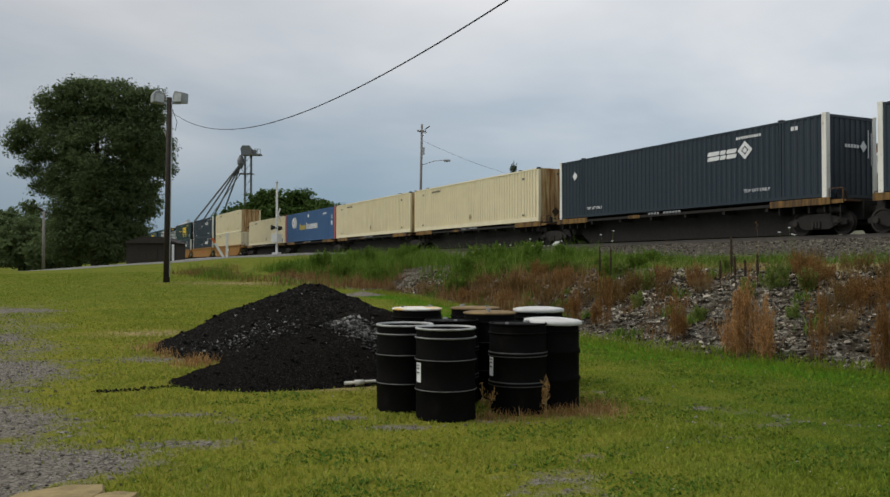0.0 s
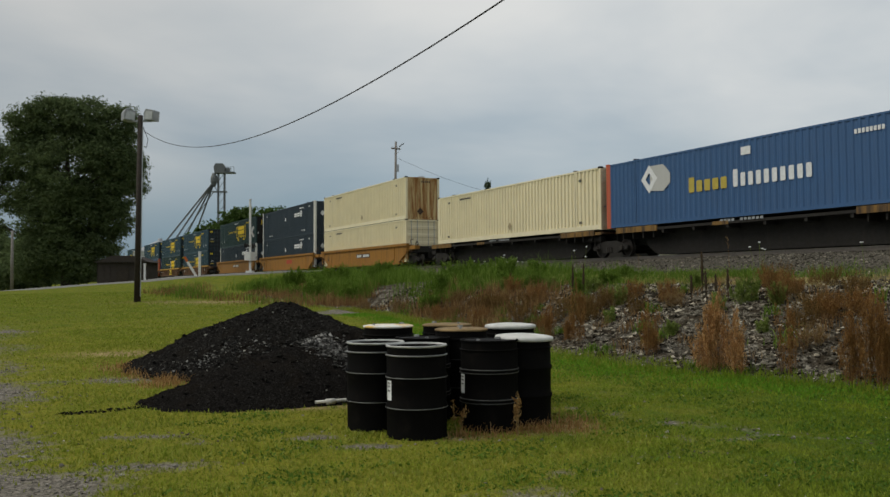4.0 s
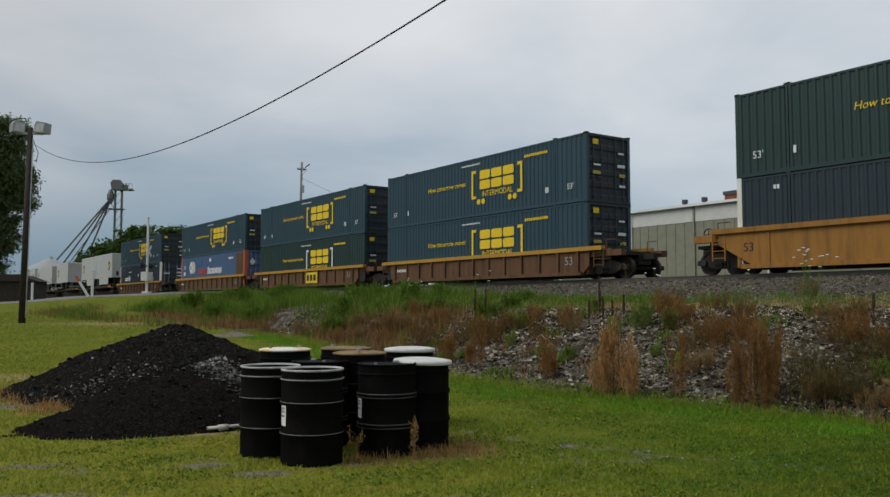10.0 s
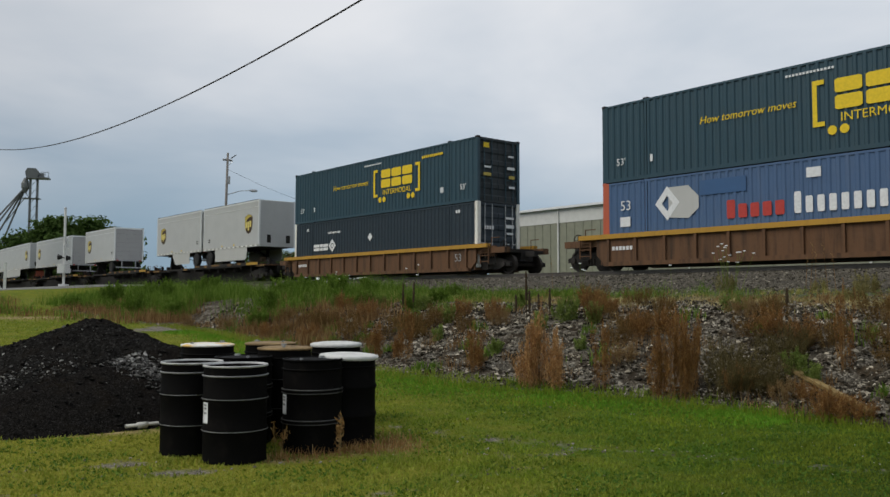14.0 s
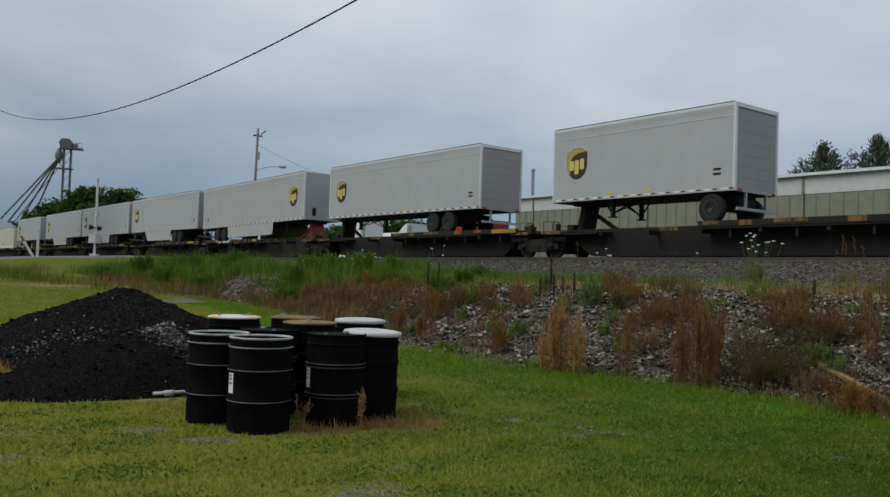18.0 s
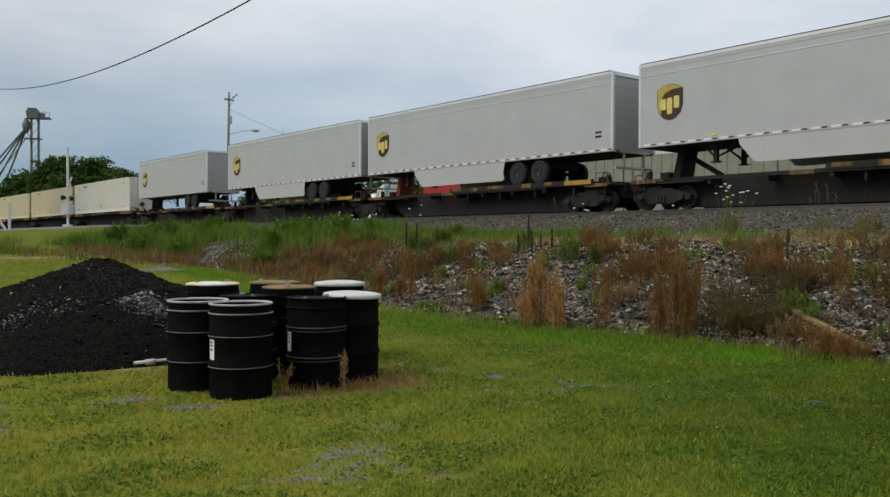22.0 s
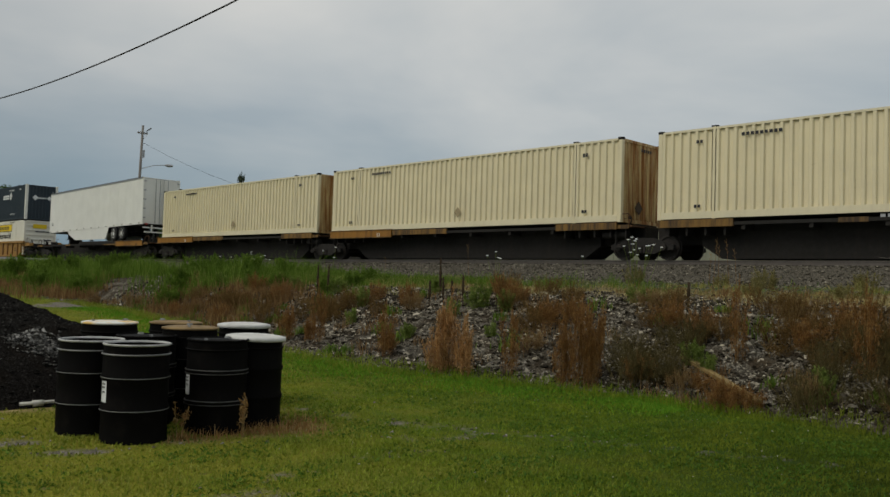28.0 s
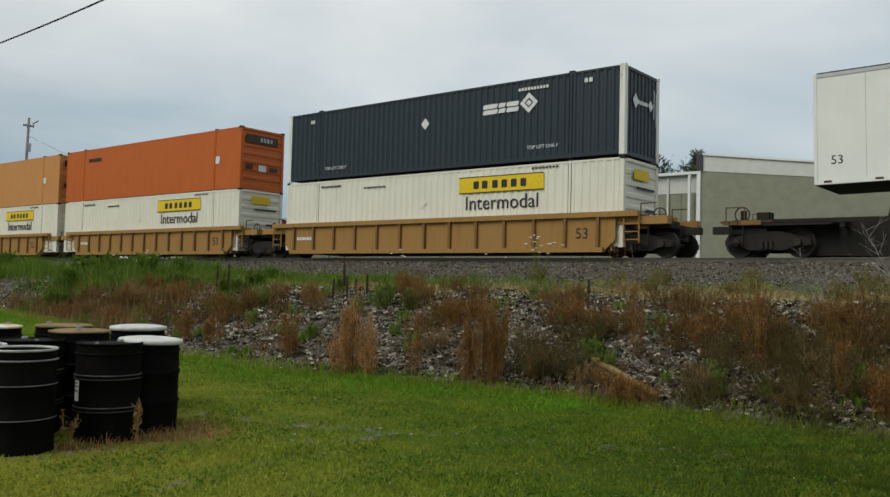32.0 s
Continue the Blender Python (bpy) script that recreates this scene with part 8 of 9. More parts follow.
tree("large dark green maple tree with a broken outline beside the road", -37.6, 90.0,
     [(0.8, 0, 12.4, 4.6, 4.5, 4.8), (-4.2, 0, 17.4, 2.0, 2.4, 2.2), (-1.4, 0, 18.6, 2.4, 2.8, 2.2), (1.8, 0, 18.4, 2.4, 2.8, 2.2), (5.4, 0, 17.6, 1.9, 2.6, 2.2), (4.4, 0, 14.6, 2.6, 3, 2.4), (6.5, 0, 13.6, 1.4, 2.4, 1.9), (7.0, 0, 11.2, 0.9, 1.6, 0.9), (5.0, 0, 10.2, 1.9, 2.5, 1.9), (4.9, 0, 7.6, 1.6, 2.2, 1.7), (3.8, 0, 5.2, 1.6, 2.2, 1.6),
      (-3.6, 0, 14.2, 2.4, 2.8, 2.4), (-3.4, 0, 10.6, 2.0, 2.6, 2.0), (-7.5, 0, 15.0, 1.4, 1.6, 1.2), (-8.9, 0, 13.7, 0.9, 1.1, 0.9), (-6.7, 0, 12.7, 1.1, 1.3, 1.0), (-7.3, 0, 10.9, 0.9, 1.1, 0.8), (-6.0, 0, 9.2, 0.8, 1.0, 0.8), (-7.2, 0, 7.0, 0.8, 0.8, 0.5),
      (0.8, 0, 8.6, 3.6, 3.6, 3.0), (-2.6, 0, 7.4, 2.2, 3, 2.4), (-0.2, 0, 4.8, 3.0, 3, 2.6), (1.6, 0, 3.2, 2.3, 3, 2.4), (-3.2, 0, 3.4, 2.0, 3, 2.2)], 0.55, 26, 0.15, M_LEAF_DARK, 3, 0.6, m=52)
for i, (x, y, h, w) in enumerate(((-50, 104, 6.8, 5.5), (-56, 110, 8.0, 6.0), (-63, 112, 8.2, 6.0), (-71, 114, 7.8, 6.5), (-80, 118, 9.0, 7.0), (-45.5, 99, 4.4, 3.5))):
    tree("low dark green tree at the edge of the wood", x, y, [(0, 0, h * 0.5, w, 4, h * 0.5), (w * 0.5, 0, h * 0.7, w * 0.5, 3, h * 0.3), (-w * 0.5, 1, h * 0.62, w * 0.5, 3, h * 0.34)], 0.25, 6, 0.34, M_LEAF_DARK, 20 + i, 0.6, group="trees at the edge of the wood")
for i, (x, y, h, w) in enumerate(((-42.0, 168, 12.0, 4.6), (-35.4, 164, 15.0, 4.4), (-29.0, 162, 14.4, 4.2), (-23.6, 160, 12.4, 4.0), (-46.5, 172, 9.0, 4.0), (-32.2, 160, 12.0, 4.0))):
    tree("rounded mid-green tree beyond the crossing", x, y, [(0, 0, h * 0.45, w, 4, h * 0.45), (w * 0.35, 0, h * 0.72, w * 0.55, 3, h * 0.26), (-w * 0.4, 0, h * 0.66, w * 0.55, 3, h * 0.28), (0, 0, h * 0.84, w * 0.4, 2, h * 0.15)], 0.3, 7, 0.42, M_LEAF_MID, 40 + i, 0.75, group="trees beyond the crossing")


def bush_at(label, s, o, h, w, seed, mat):
    p = along(s, o, 0)
    tree(label, p.x, p.y, [(0, 0, h * 0.45, w, w * 0.7, h * 0.42), (w * 0.4, 0, h * 0.68, w * 0.5, w * 0.4, h * 0.3), (-w * 0.45, 0, h * 0.6, w * 0.5, w * 0.4, h * 0.34)], 0.25, 8, 0.32, mat, seed, 0.6, group="trees behind the track")


bush_at("green tree behind the track", 95, 70, 8.6, 4.2, 61, M_LEAF_MID)
bush_at("green tree behind the track", 104, 72, 9.4, 4.5, 62, M_LEAF_MID)
bush_at("dark green tree behind the track", 88, 72, 7.2, 3.2, 63, M_LEAF_DARK)
bush_at("green tree behind the track", 116, 70, 9.0, 5.0, 64, M_LEAF_MID)
bush_at("dark green tree behind the track", 132, 75, 9.0, 5.0, 65, M_LEAF_DARK)
bush_at("green tree behind the track", 152, 78, 10.0, 6.0, 66, M_LEAF_MID)
bush_at("dark green tree behind the store", 60, 84, 9.0, 4.0, 67, M_LEAF_DARK)


def spruce(label, s, o, h, spread, seed, tiers=13):
    r = np.random.default_rng(seed)
    p = along(s, o, 0)
    ob = thing("conifer", label, "tree", "conifers behind the track", pose(p.x, p.y, gz(p.x, p.y) - 0.1))
    g = Geo().rod((0, 0, 0), (0, 0, h), 0.22, 0.02, 10)
    P, D = [], []
    for i in range(tiers):
        f = i / (tiers - 1)
        z = h * (0.12 + 0.86 * f)
        for j in range(9):
            a = 6.283 * (j + r.random()) / 9
            ln = spread * (1.02 - f) * r.uniform(0.6, 1.15) + 0.15
            d = Vector((math.cos(a), math.sin(a), 0.55 + 0.35 * r.random()))
            g.rod((0, 0, z), Vector((0, 0, z)) + d * ln, 0.035, 0.008, 4)
            m = int(16 + 26 * ln)
            t = r.random(m) ** 0.7
            P.append(np.array([0, 0, z]) + t[:, None] * np.array(d) * ln + r.standard_normal((m, 3)) * np.array([0.16, 0.16, 0.24]))
            D.append(np.tile(np.array(d), (m, 1)))
    P, D = np.concatenate(P), np.concatenate(D)
    n = len(P)
    a = D * 0.6 + r.standard_normal((n, 3)) * 0.5 + np.array([0, 0, 0.35])
    a /= np.linalg.norm(a, axis=1)[:, None]
    b = np.cross(a, r.standard_normal((n, 3)))
    b /= np.linalg.norm(b, axis=1)[:, None]
    s_ = 0.26 * (0.7 + 0.6 * r.random(n))[:, None]
    V = np.stack([P - a * s_, P + b * s_ * 0.4, P + a * s_], 1)
    part("trunk", g, M_BARK, ob)
    part("needles", mesh_of("needles", V.reshape(-1, 3), np.arange(3 * n).reshape(n, 3), M_NEEDLE), None, ob)


spruce("dark spruce with upswept branches behind the warehouse", 34.8, 65, 11.6, 6.0, 71)
spruce("dark spruce with upswept branches behind the warehouse", 31.0, 66, 11.9, 6.0, 72)
spruce("dark spruce with upswept branches behind the warehouse", 27.0, 67, 11.2, 5.5, 73)
spruce("tall narrow dark conifer beyond the track", 99.4, 60, 13.5, 1.6, 74)

# ---- far woods on the horizon ----
r = np.random.default_rng(5)
lobes = []
for i in range(150):
    a = radians(-100 + 215 * i / 149)
    d = r.uniform(330, 420)
    lobes.append((d * math.sin(a), d * math.cos(a), 4.5 + r.uniform(0, 2.5), r.uniform(7, 13), r.uniform(5, 8), r.uniform(3.5, 6.5)))
far = new("far_woods", leaf_cloud("far_woods", lobes, 0.7, 1.9, M_LEAF_DARK, r, twig=2.2))
tagged(far, "distant dark line of woods on the horizon", "woods", kind="stuff")


# ---- weeds and grass on the bank ----
def weed_mesh(h, spread, stems, leaves, seed, size=0.018, lo=0.25):
    """Stems and the small leaves or seeds along them."""
    r = np.random.default_rng(seed)
    g = Geo()
    P, S = [], []
    for i in range(stems):
        a, q = r.random() * 6.283, spread * r.random() ** 0.6
        b = Vector((0.55 * q * math.cos(a), 0.35 * q * math.sin(a), 0))
        t = Vector((0.8 * q * math.cos(a) + r.normal(0, 0.04), 0.8 * q * math.sin(a) + r.normal(0, 0.04), h * (1.0 - 0.25 * q / spread) * r.uniform(0.42, 1.0)))
        g.rod(b, t, 0.005, 0.002, 4, False)
        m = leaves // stems
        f = lo + (1 - lo) * r.random(m)
        pts = np.array(b) + f[:, None] * (np.array(t) - np.array(b)) + r.standard_normal((m, 3)) * (0.045 * (1.2 - f))[:, None] * np.array([1, 1, 0.8])
        P.append(pts)
        S.append(np.full(m, size))
        for k in range(4):
            f0 = r.uniform(0.35, 0.8)
            c = b.lerp(t, f0)
            e = c + Vector((r.normal(0, 0.055), r.normal(0, 0.055), r.uniform(0.08, 0.22) * h))
            g.rod(c, e, 0.003, 0.0015, 3, False)
            m2 = leaves // stems // 4
            f = r.random(m2)
            P.append(np.array(c) + f[:, None] * (np.array(e) - np.array(c)) + r.standard_normal((m2, 3)) * 0.016)
            S.append(np.full(m2, size))
    P, S = np.concatenate(P), np.concatenate(S)
    n = len(P)
    a = r.standard_normal((n, 3)) + np.array([0, 0, 1.5])
    a /= np.linalg.norm(a, axis=1)[:, None]
    b = np.cross(a, r.standard_normal((n, 3)))
    b /= np.linalg.norm(b, axis=1)[:, None]
    S = (S * (0.6 + 0.9 * r.random(n)))[:, None]
    S = S * 1.35
    V = np.stack([P - a * S * 1.5, P + b * S * 0.6, P + a * S * 1.5], 1)
    return g, (V.reshape(-1, 3), np.arange(3 * n).reshape(n, 3))


def make_weed(name, label, h, spread, stems, leaves, seed, stem_mat, leaf_mat, leaf_name, size=0.018, lo=0.25, group=""):
    g, (V, F) = weed_mesh(h, spread, stems, leaves, seed, size=size, lo=lo)
    ob = thing(name, label, "weed", group)
    part("stem", g, stem_mat, ob)
    part(leaf_name, mesh_of(leaf_name, V, F, leaf_mat), None, ob)
    return ob


dry = [make_weed("dry_weed", "rust brown dried dock weed on the stony bank", 1.0, sp, st, lv, 100 + i, M_DRY, M_SEED, "seed_head", 0.0085, 0.12, "dry weeds on the bank")
       for i, (sp, st, lv) in enumerate(((0.40, 26, 3000), (0.34, 17, 1900), (0.24, 10, 1000), (0.55, 34, 3200)))]
tan = [make_weed("dry_weed", "light brown dried weed clump on the stony bank", 1.0, sp, st, lv, 120 + i, M_STRAW, M_DRY, "seed_head", 0.0075, 0.1, "dry weeds on the bank")
       for i, (sp, st, lv) in enumerate(((0.45, 24, 2600), (0.6, 32, 3200)))]
green = [make_weed("green_weed", "leafy green weed growing between the stones", 1.0, sp, st, lv, 140 + i, M_WEED, M_WEED, "leaves", 0.019, 0.05, "green weeds on the bank")
         for i, (sp, st, lv) in enumerate(((0.45, 16, 1300), (0.32, 11, 800)))]


def stand(kinds, s, o, h, i=0, w=1.0):
    p = along(s, o, 0)
    m = Matrix.Translation((p.x, p.y, gz(p.x, p.y) - 0.02)) @ Matrix.Rotation(1.7 * s + o, 4, "Z")
    src = kinds[i % len(kinds)]
    c = copy_thing(src, m)
    c.scale = (0.85 * w, 0.85 * w, 1.08 * h)
    return c


plume = [make_weed("plume_weed", "olive brown feathery weed on the stony bank", 1.0, sp, st, lv, 160 + i, M_FEATHER, M_FEATHER, "plume", 0.0062, 0.05, "feathery weeds on the bank")
         for i, (sp, st, lv) in enumerate(((0.5, 30, 2800), (0.65, 38, 3400)))]
gold = [make_weed("dry_weed", "pale tan dried dock weed on the stony bank", 1.0, sp, st, lv, 130 + i, M_DRY, M_AMBER, "seed_head", 0.0105, 0.12, "dry weeds on the bank")
        for i, (sp, st, lv) in enumerate(((0.36, 22, 2600), (0.26, 14, 1500)))]
dull = [make_weed("plume_weed", "dull olive feathery weed on the stony bank", 1.0, sp, st, lv, 150 + i, M_DULL, M_DULL, "plume", 0.0062, 0.05, "feathery weeds on the bank")
        for i, (sp, st, lv) in enumerate(((0.55, 26, 2200), (0.7, 34, 2800)))]
rp = np.random.default_rng(23)
for i in range(112):
    s = 5.5 - 17 * rp.random() if i < 72 else rp.uniform(5.5, 22)
    o = rp.uniform(10.55, 12.9) if s < 5.5 else rp.uniform(11.5, 14.2) if s < 12 else rp.uniform(11.0, 12.3)
    if 6.3 > s > 4.6 and o < 11.2:
        continue
    stand(plume, s, float(true_o(o, s)), rp.uniform(0.3, 0.62), i, rp.uniform(0.6, 1.15))
for i in range(52):
    stand(dull if i % 2 else plume, rp.uniform(-5.0, 4.4), rp.uniform(10.5, 13.2), rp.uniform(0.35, 0.75), i, rp.uniform(0.9, 1.5))
for i in range(42):
    s = rp.uniform(0.8, 4.5) if i < 32 else rp.uniform(6.2, 7.2)
    stand(dull, s, rp.uniform(10.5, 11.9), rp.uniform(0.3, 0.7), i, rp.uniform(0.7, 1.3))
# the clumps that stand out, from the far end of the bank to the near one
for s, o, h, i, w in ((9.30, 9.55, 1.12, 0, 0.95), (8.98, 9.62, 0.86, 1, 0.95), (9.5, 9.45, 0.7, 1, 0.8)):
    stand(gold, s, o, 1.22 * h, i, w)
for s, o, h, i, w in ((13.9, 9.80, 0.75, 1, 1.0), (12.85, 9.70, 1.02, 2, 0.95), (13.2, 9.75, 0.55, 1, 0.8), (10.75, 9.55, 0.78, 2, 1.05), (10.9, 9.75, 0.5, 1, 0.7), (8.46, 10.0, 0.95, 2, 0.95), (7.56, 10.17, 1.10, 1, 0.9), (7.36, 10.2, 1.15, 2, 0.9), (7.18, 10.28, 1.22, 0, 0.80),
                      (7.34, 10.55, 0.9, 1, 0.7), (6.67, 10.67, 0.42, 3, 0.80), (5.62, 11.60, 1.05, 2, 0.85), (3.88, 11.33, 1.10, 2, 1.0), (2.70, 10.90, 0.72, 2, 0.7), (5.25, 10.45, 0.45, 3, 0.80), (4.95, 10.50, 0.40, 3, 0.70), (5.75, 10.75, 0.30, 3, 0.60), (5.35, 10.62, 0.35, 3, 0.60), (2.20, 10.60, 0.60, 0, 0.90), (1.60, 10.90, 0.80, 1, 1.10),
                      (9.11, 11.76, 0.54, 3, 0.89), (8.80, 12.06, 0.49, 3, 0.89), (10.70, 12.90, 0.40, 3, 0.80), (11.3, 13.1, 0.5, 3, 0.9), (6.98, 12.16, 0.55, 3, 0.90), (6.39, 11.98, 0.60, 3, 0.80), (4.40, 12.30, 0.60, 3, 0.90), (4.80, 11.90, 0.50, 3, 0.90), (3.00, 12.20, 0.60, 3, 1.00), (1.50, 12.00, 0.70, 3, 1.00),
                      (14.6, 12.6, 0.5, 3, 0.8), (13.2, 12.2, 0.55, 3, 0.7), (17.8, 12.2, 0.6, 3, 0.9), (19.6, 12.6, 0.6, 3, 0.9), (18.44, 10.87, 0.53, 3, 0.89), (20.53, 10.86, 0.49, 3, 0.89), (0.60, 11.20, 0.90, 1, 1.20), (-0.40, 11.60, 0.80, 0, 1.00)):
    stand(dry, s, o, h if i == 3 else 1.25 * h, i, w)
for s, o, h, i, w in ((11.06, 9.81, 0.36, 0, 0.76), (8.65, 10.86, 0.43, 0, 0.88), (6.00, 10.70, 0.40, 1, 0.70), (4.30, 10.80, 0.50, 0, 0.80), (2.90, 11.20, 0.60, 1, 0.90), (2.00, 11.50, 0.60, 0, 0.90), (14.40, 9.33, 0.35, 1, 0.66), (18.20, 12.60, 0.50, 0, 0.80), (21.46, 11.98, 0.50, 1, 0.80),
                      (12.70, 11.92, 0.44, 1, 0.69), (7.90, 12.90, 0.40, 1, 0.80), (5.40, 12.80, 0.40, 1, 0.80), (3.40, 12.70, 0.45, 1, 0.80), (23.50, 11.00, 0.60, 1, 0.90), (25.00, 10.50, 0.60, 0, 0.90), (1.00, 10.70, 0.60, 0, 0.80)):
    stand(tan, s, o, h, i, w)
for s, o, h, i, w in ((11.16, 12.19, 0.61, 0, 0.89), (11.23, 11.62, 0.48, 1, 0.89), (10.50, 12.28, 0.54, 1, 0.99), (14.29, 11.94, 0.61, 1, 0.89), (13.46, 10.93, 0.47, 1, 0.78), (4.20, 11.00, 0.50, 1, 0.80), (6.19, 11.38, 0.40, 0, 0.70), (5.90, 11.20, 0.35, 1, 0.70), (2.70, 11.00, 0.50, 1, 0.80),
                      (11.28, 10.46, 0.32, 0, 0.67), (16.50, 13.00, 0.45, 0, 0.90), (18.50, 13.20, 0.50, 1, 0.90), (20.00, 12.80, 0.55, 0, 1.00), (8.20, 13.20, 0.35, 0, 0.90), (13.40, 13.20, 0.40, 0, 0.90), (3.30, 11.60, 0.30, 0, 0.60), (9.72, 10.95, 0.33, 1, 0.68), (22.00, 13.00, 0.60, 1, 1.00)):
    stand(green, s, o, h, i, w)
olive = [make_weed("olive_weed", "dull olive weed clump beside the ballast", 1.0, sp, st, lv, 170 + i, M_OLIVE, M_OLIVE, "leaf_spray", 0.011, 0.05, "olive weeds below the track")
         for i, (sp, st, lv) in enumerate(((0.5, 24, 1800), (0.4, 18, 1300)))]
lush_weed = [make_weed("tall_green_weed", "tall leafy green weed at the far end of the bank", 1.0, sp, st, lv, 180 + i, M_TALL, M_TALL, "leaf_spray", 0.02, 0.05, "tall green weeds on the bank")
             for i, (sp, st, lv) in enumerate(((0.55, 26, 2400), (0.4, 18, 1600)))]
for i in range(40):
    s, o = rp.uniform(22.0, 40.0), rp.uniform(11.3, 16.5)
    q = along(s, o, 0)
    if abs((q.x + 1.5) * 0.94 - (q.y - 27.5) * 0.34) < 2.0:
        continue
    stand(lush_weed, s, o, rp.uniform(0.6, 1.25), i, rp.uniform(0.9, 1.6))
for i in range(12):
    stand(lush_weed, rp.uniform(15.5, 22.0), rp.uniform(12.6, 15.5), rp.uniform(0.3, 0.6), i, rp.uniform(0.6, 1.0))
for s, o, h, i, w in ((12.6, 19.9, 0.62, 0, 1.0), (9.0, 19.9, 0.6, 0, 1.1), (10.1, 19.9, 0.5, 1, 0.9), (6.6, 19.6, 0.5, 0, 1.0), (4.2, 19.4, 0.6, 1, 1.1), (7.6, 16.2, 0.45, 1, 1.1), (5.6, 15.8, 0.4, 0, 1.1), (3.9, 15.4, 0.45, 1, 1.0)):
    stand(olive, s, o, h, i, w)
for src in dull + olive + dry + tan + gold + green + plume + lush_weed:
    for o in (src, *src.children_recursive):
        bpy.data.objects.remove(o)


def spike(label, s, o, h):
    p = along(s, o, 0)
    ob = thing("mullein_stalk", label, "weed", "dead mullein stalks", pose(p.x, p.y, gz(p.x, p.y) - 0.02, 1.5 * math.sin(7 * s), 2 * math.cos(5 * s), 0))
    part("stem", Geo().rod((0, 0, 0), (0, 0, h), 0.009, 0.005, 7), M_STALK, ob)
    g = Geo()
    for k in range(5):
        z0, z1 = h * (0.42 + 0.115 * k), h * (0.42 + 0.115 * (k + 1))
        g.rod((0, 0, z0), (0, 0, z1), 0.024 + 0.007 * ((k * 7) % 3), 0.027 - 0.004 * k, 7)
    part("seed_spike", g, M_STALK, ob)


for s, o, h in ((12.2, 12.2, 1.0), (12.06, 12.15, 0.62), (11.86, 12.2, 0.55), (11.62, 12.25, 0.66), (12.3, 12.0, 0.6), (16.6, 12.4, 0.9), (16.2, 12.4, 0.85), (21.2, 13.6, 0.4), (25.4, 13.2, 0.55), (7.3, 13.2, 0.45)):
    spike("tall dark dead mullein stalk", s, o, h)


def flower_clump(label, s, o, h, n, seed):
    r = np.random.default_rng(seed)
    p = along(s, o, 0)
    ob = thing("white_wildflower", label, "flower", "white wildflowers by the track", pose(p.x, p.y, gz(p.x, p.y) - 0.02))
    for i in range(n):
        t = Vector((r.normal(0, 0.3), r.normal(0, 0.25), h * r.uniform(0.65, 1.05)))
        st = part("stem", Geo().rod((t.x * 0.4, t.y * 0.4, 0), t, 0.006, 0.004, 4, False), M_WEED, ob)
        part("blossom", Geo().lathe([(0.0, 0.012), (0.03, 0.016), (0.05, 0.0), (0.0, -0.02)], 8, "z", t), M_MARK_W, st, "flat white blossom")


for i, (s, o, h, n) in enumerate(((17.65, 20.0, 1.1, 4), (12.5, 20.0, 1.25, 10), (12.8, 20.1, 1.15, 5), (14.25, 20.0, 1.15, 1), (30.0, 19.2, 0.9, 8), (31.5, 19.0, 0.8, 6), (26.2, 20.0, 1.1, 3))):
    flower_clump("white umbel wildflowers growing beside the ballast", s, o, h, n, 200 + i)

rb = np.random.default_rng(11)
# yellow-green grass along the bank's crest
P, h = tufts(900, 42, 0.2, 12.8, 17.4, -16, 27, rb, lambda o, s: (0.25 + 0.75 * smooth(8, 16, s)) * (0.25 + 0.75 * smooth(13.8, 14.6, o)) * (0.2 + 0.8 * patchy(o, s, 1.0, 3.3, -0.3, 0.3)) * (1 - smooth(15.0, 17.6, o)))
tagged(new("crest_grass", blades("crest_grass", P, (0.08 + 0.34 * smooth(11, 18, P[:, 0] * AWAY.x + P[:, 1] * AWAY.y)) * h, 0.005, 1.0, M_CREST, rb, True)), "yellow-green grass tufts along the crest of the bank", "grass", kind="stuff")
P, h = tufts(150, 30, 0.22, 16.0, 21.0, -14, 26, rb, lambda o, s: patchy(o, s, 1.1, 8.0, -0.1, 0.4))
tagged(new("ballast_grass", blades("ballast_grass", P, 0.3 * h, 0.007, 0.7, M_CREST, rb, True)), "sparse yellow-green tufts in the ballast slope", "grass", kind="stuff")
P = scatter(2600, 17.5, 21.5, -14, 26, rb, lambda o, s: patchy(o, s, 1.4, 5.0, 0.25, 0.55) * (0.3 + 0.7 * smooth(13, 17, s)))
tagged(new("ballast_weeds", blades("ballast_weeds", P, rb.uniform(0.05, 0.22, len(P)), 0.010, 0.7, M_TALL, rb, True)), "green weed tufts in the ballast", "weeds", kind="stuff")
# tall green growth at the far end of the bank, in uneven clumps, either side of the gravel ramp
def off_ramp(o, s):
    x, y = AWAY.x * s + OVER.x * o, AWAY.y * s + OVER.y * o
    return 1 - 0.97 * (np.abs((x + 1.5) * 0.94 - (y - 27.5) * 0.34) < 1.8)


P, h = tufts(760, 64, 0.36, 11.4, 18.5, 21.0, 46, rb, lambda o, s: (0.25 + 0.75 * patchy(o, s, 0.6, 1.0, -0.5, 0.1)) * off_ramp(o, s) * smooth(20, 25, s))
tagged(new("tall_green_grass", blades("tall_green_grass", P, 1.15 * h, 0.009, 0.7, M_TALL, rb, True)), "tall lush green growth on the bank in uneven clumps", "grass", kind="stuff")
P, h = tufts(300, 40, 0.3, 10.6, 13.0, 17.0, 40, rb, lambda o, s: off_ramp(o, s))
tagged(new("brown_tall_grass", blades("brown_tall_grass", P, 0.6 * h, 0.008, 0.5, M_DRY, rb, True)), "brown dry grass below the green growth", "grass", kind="stuff")
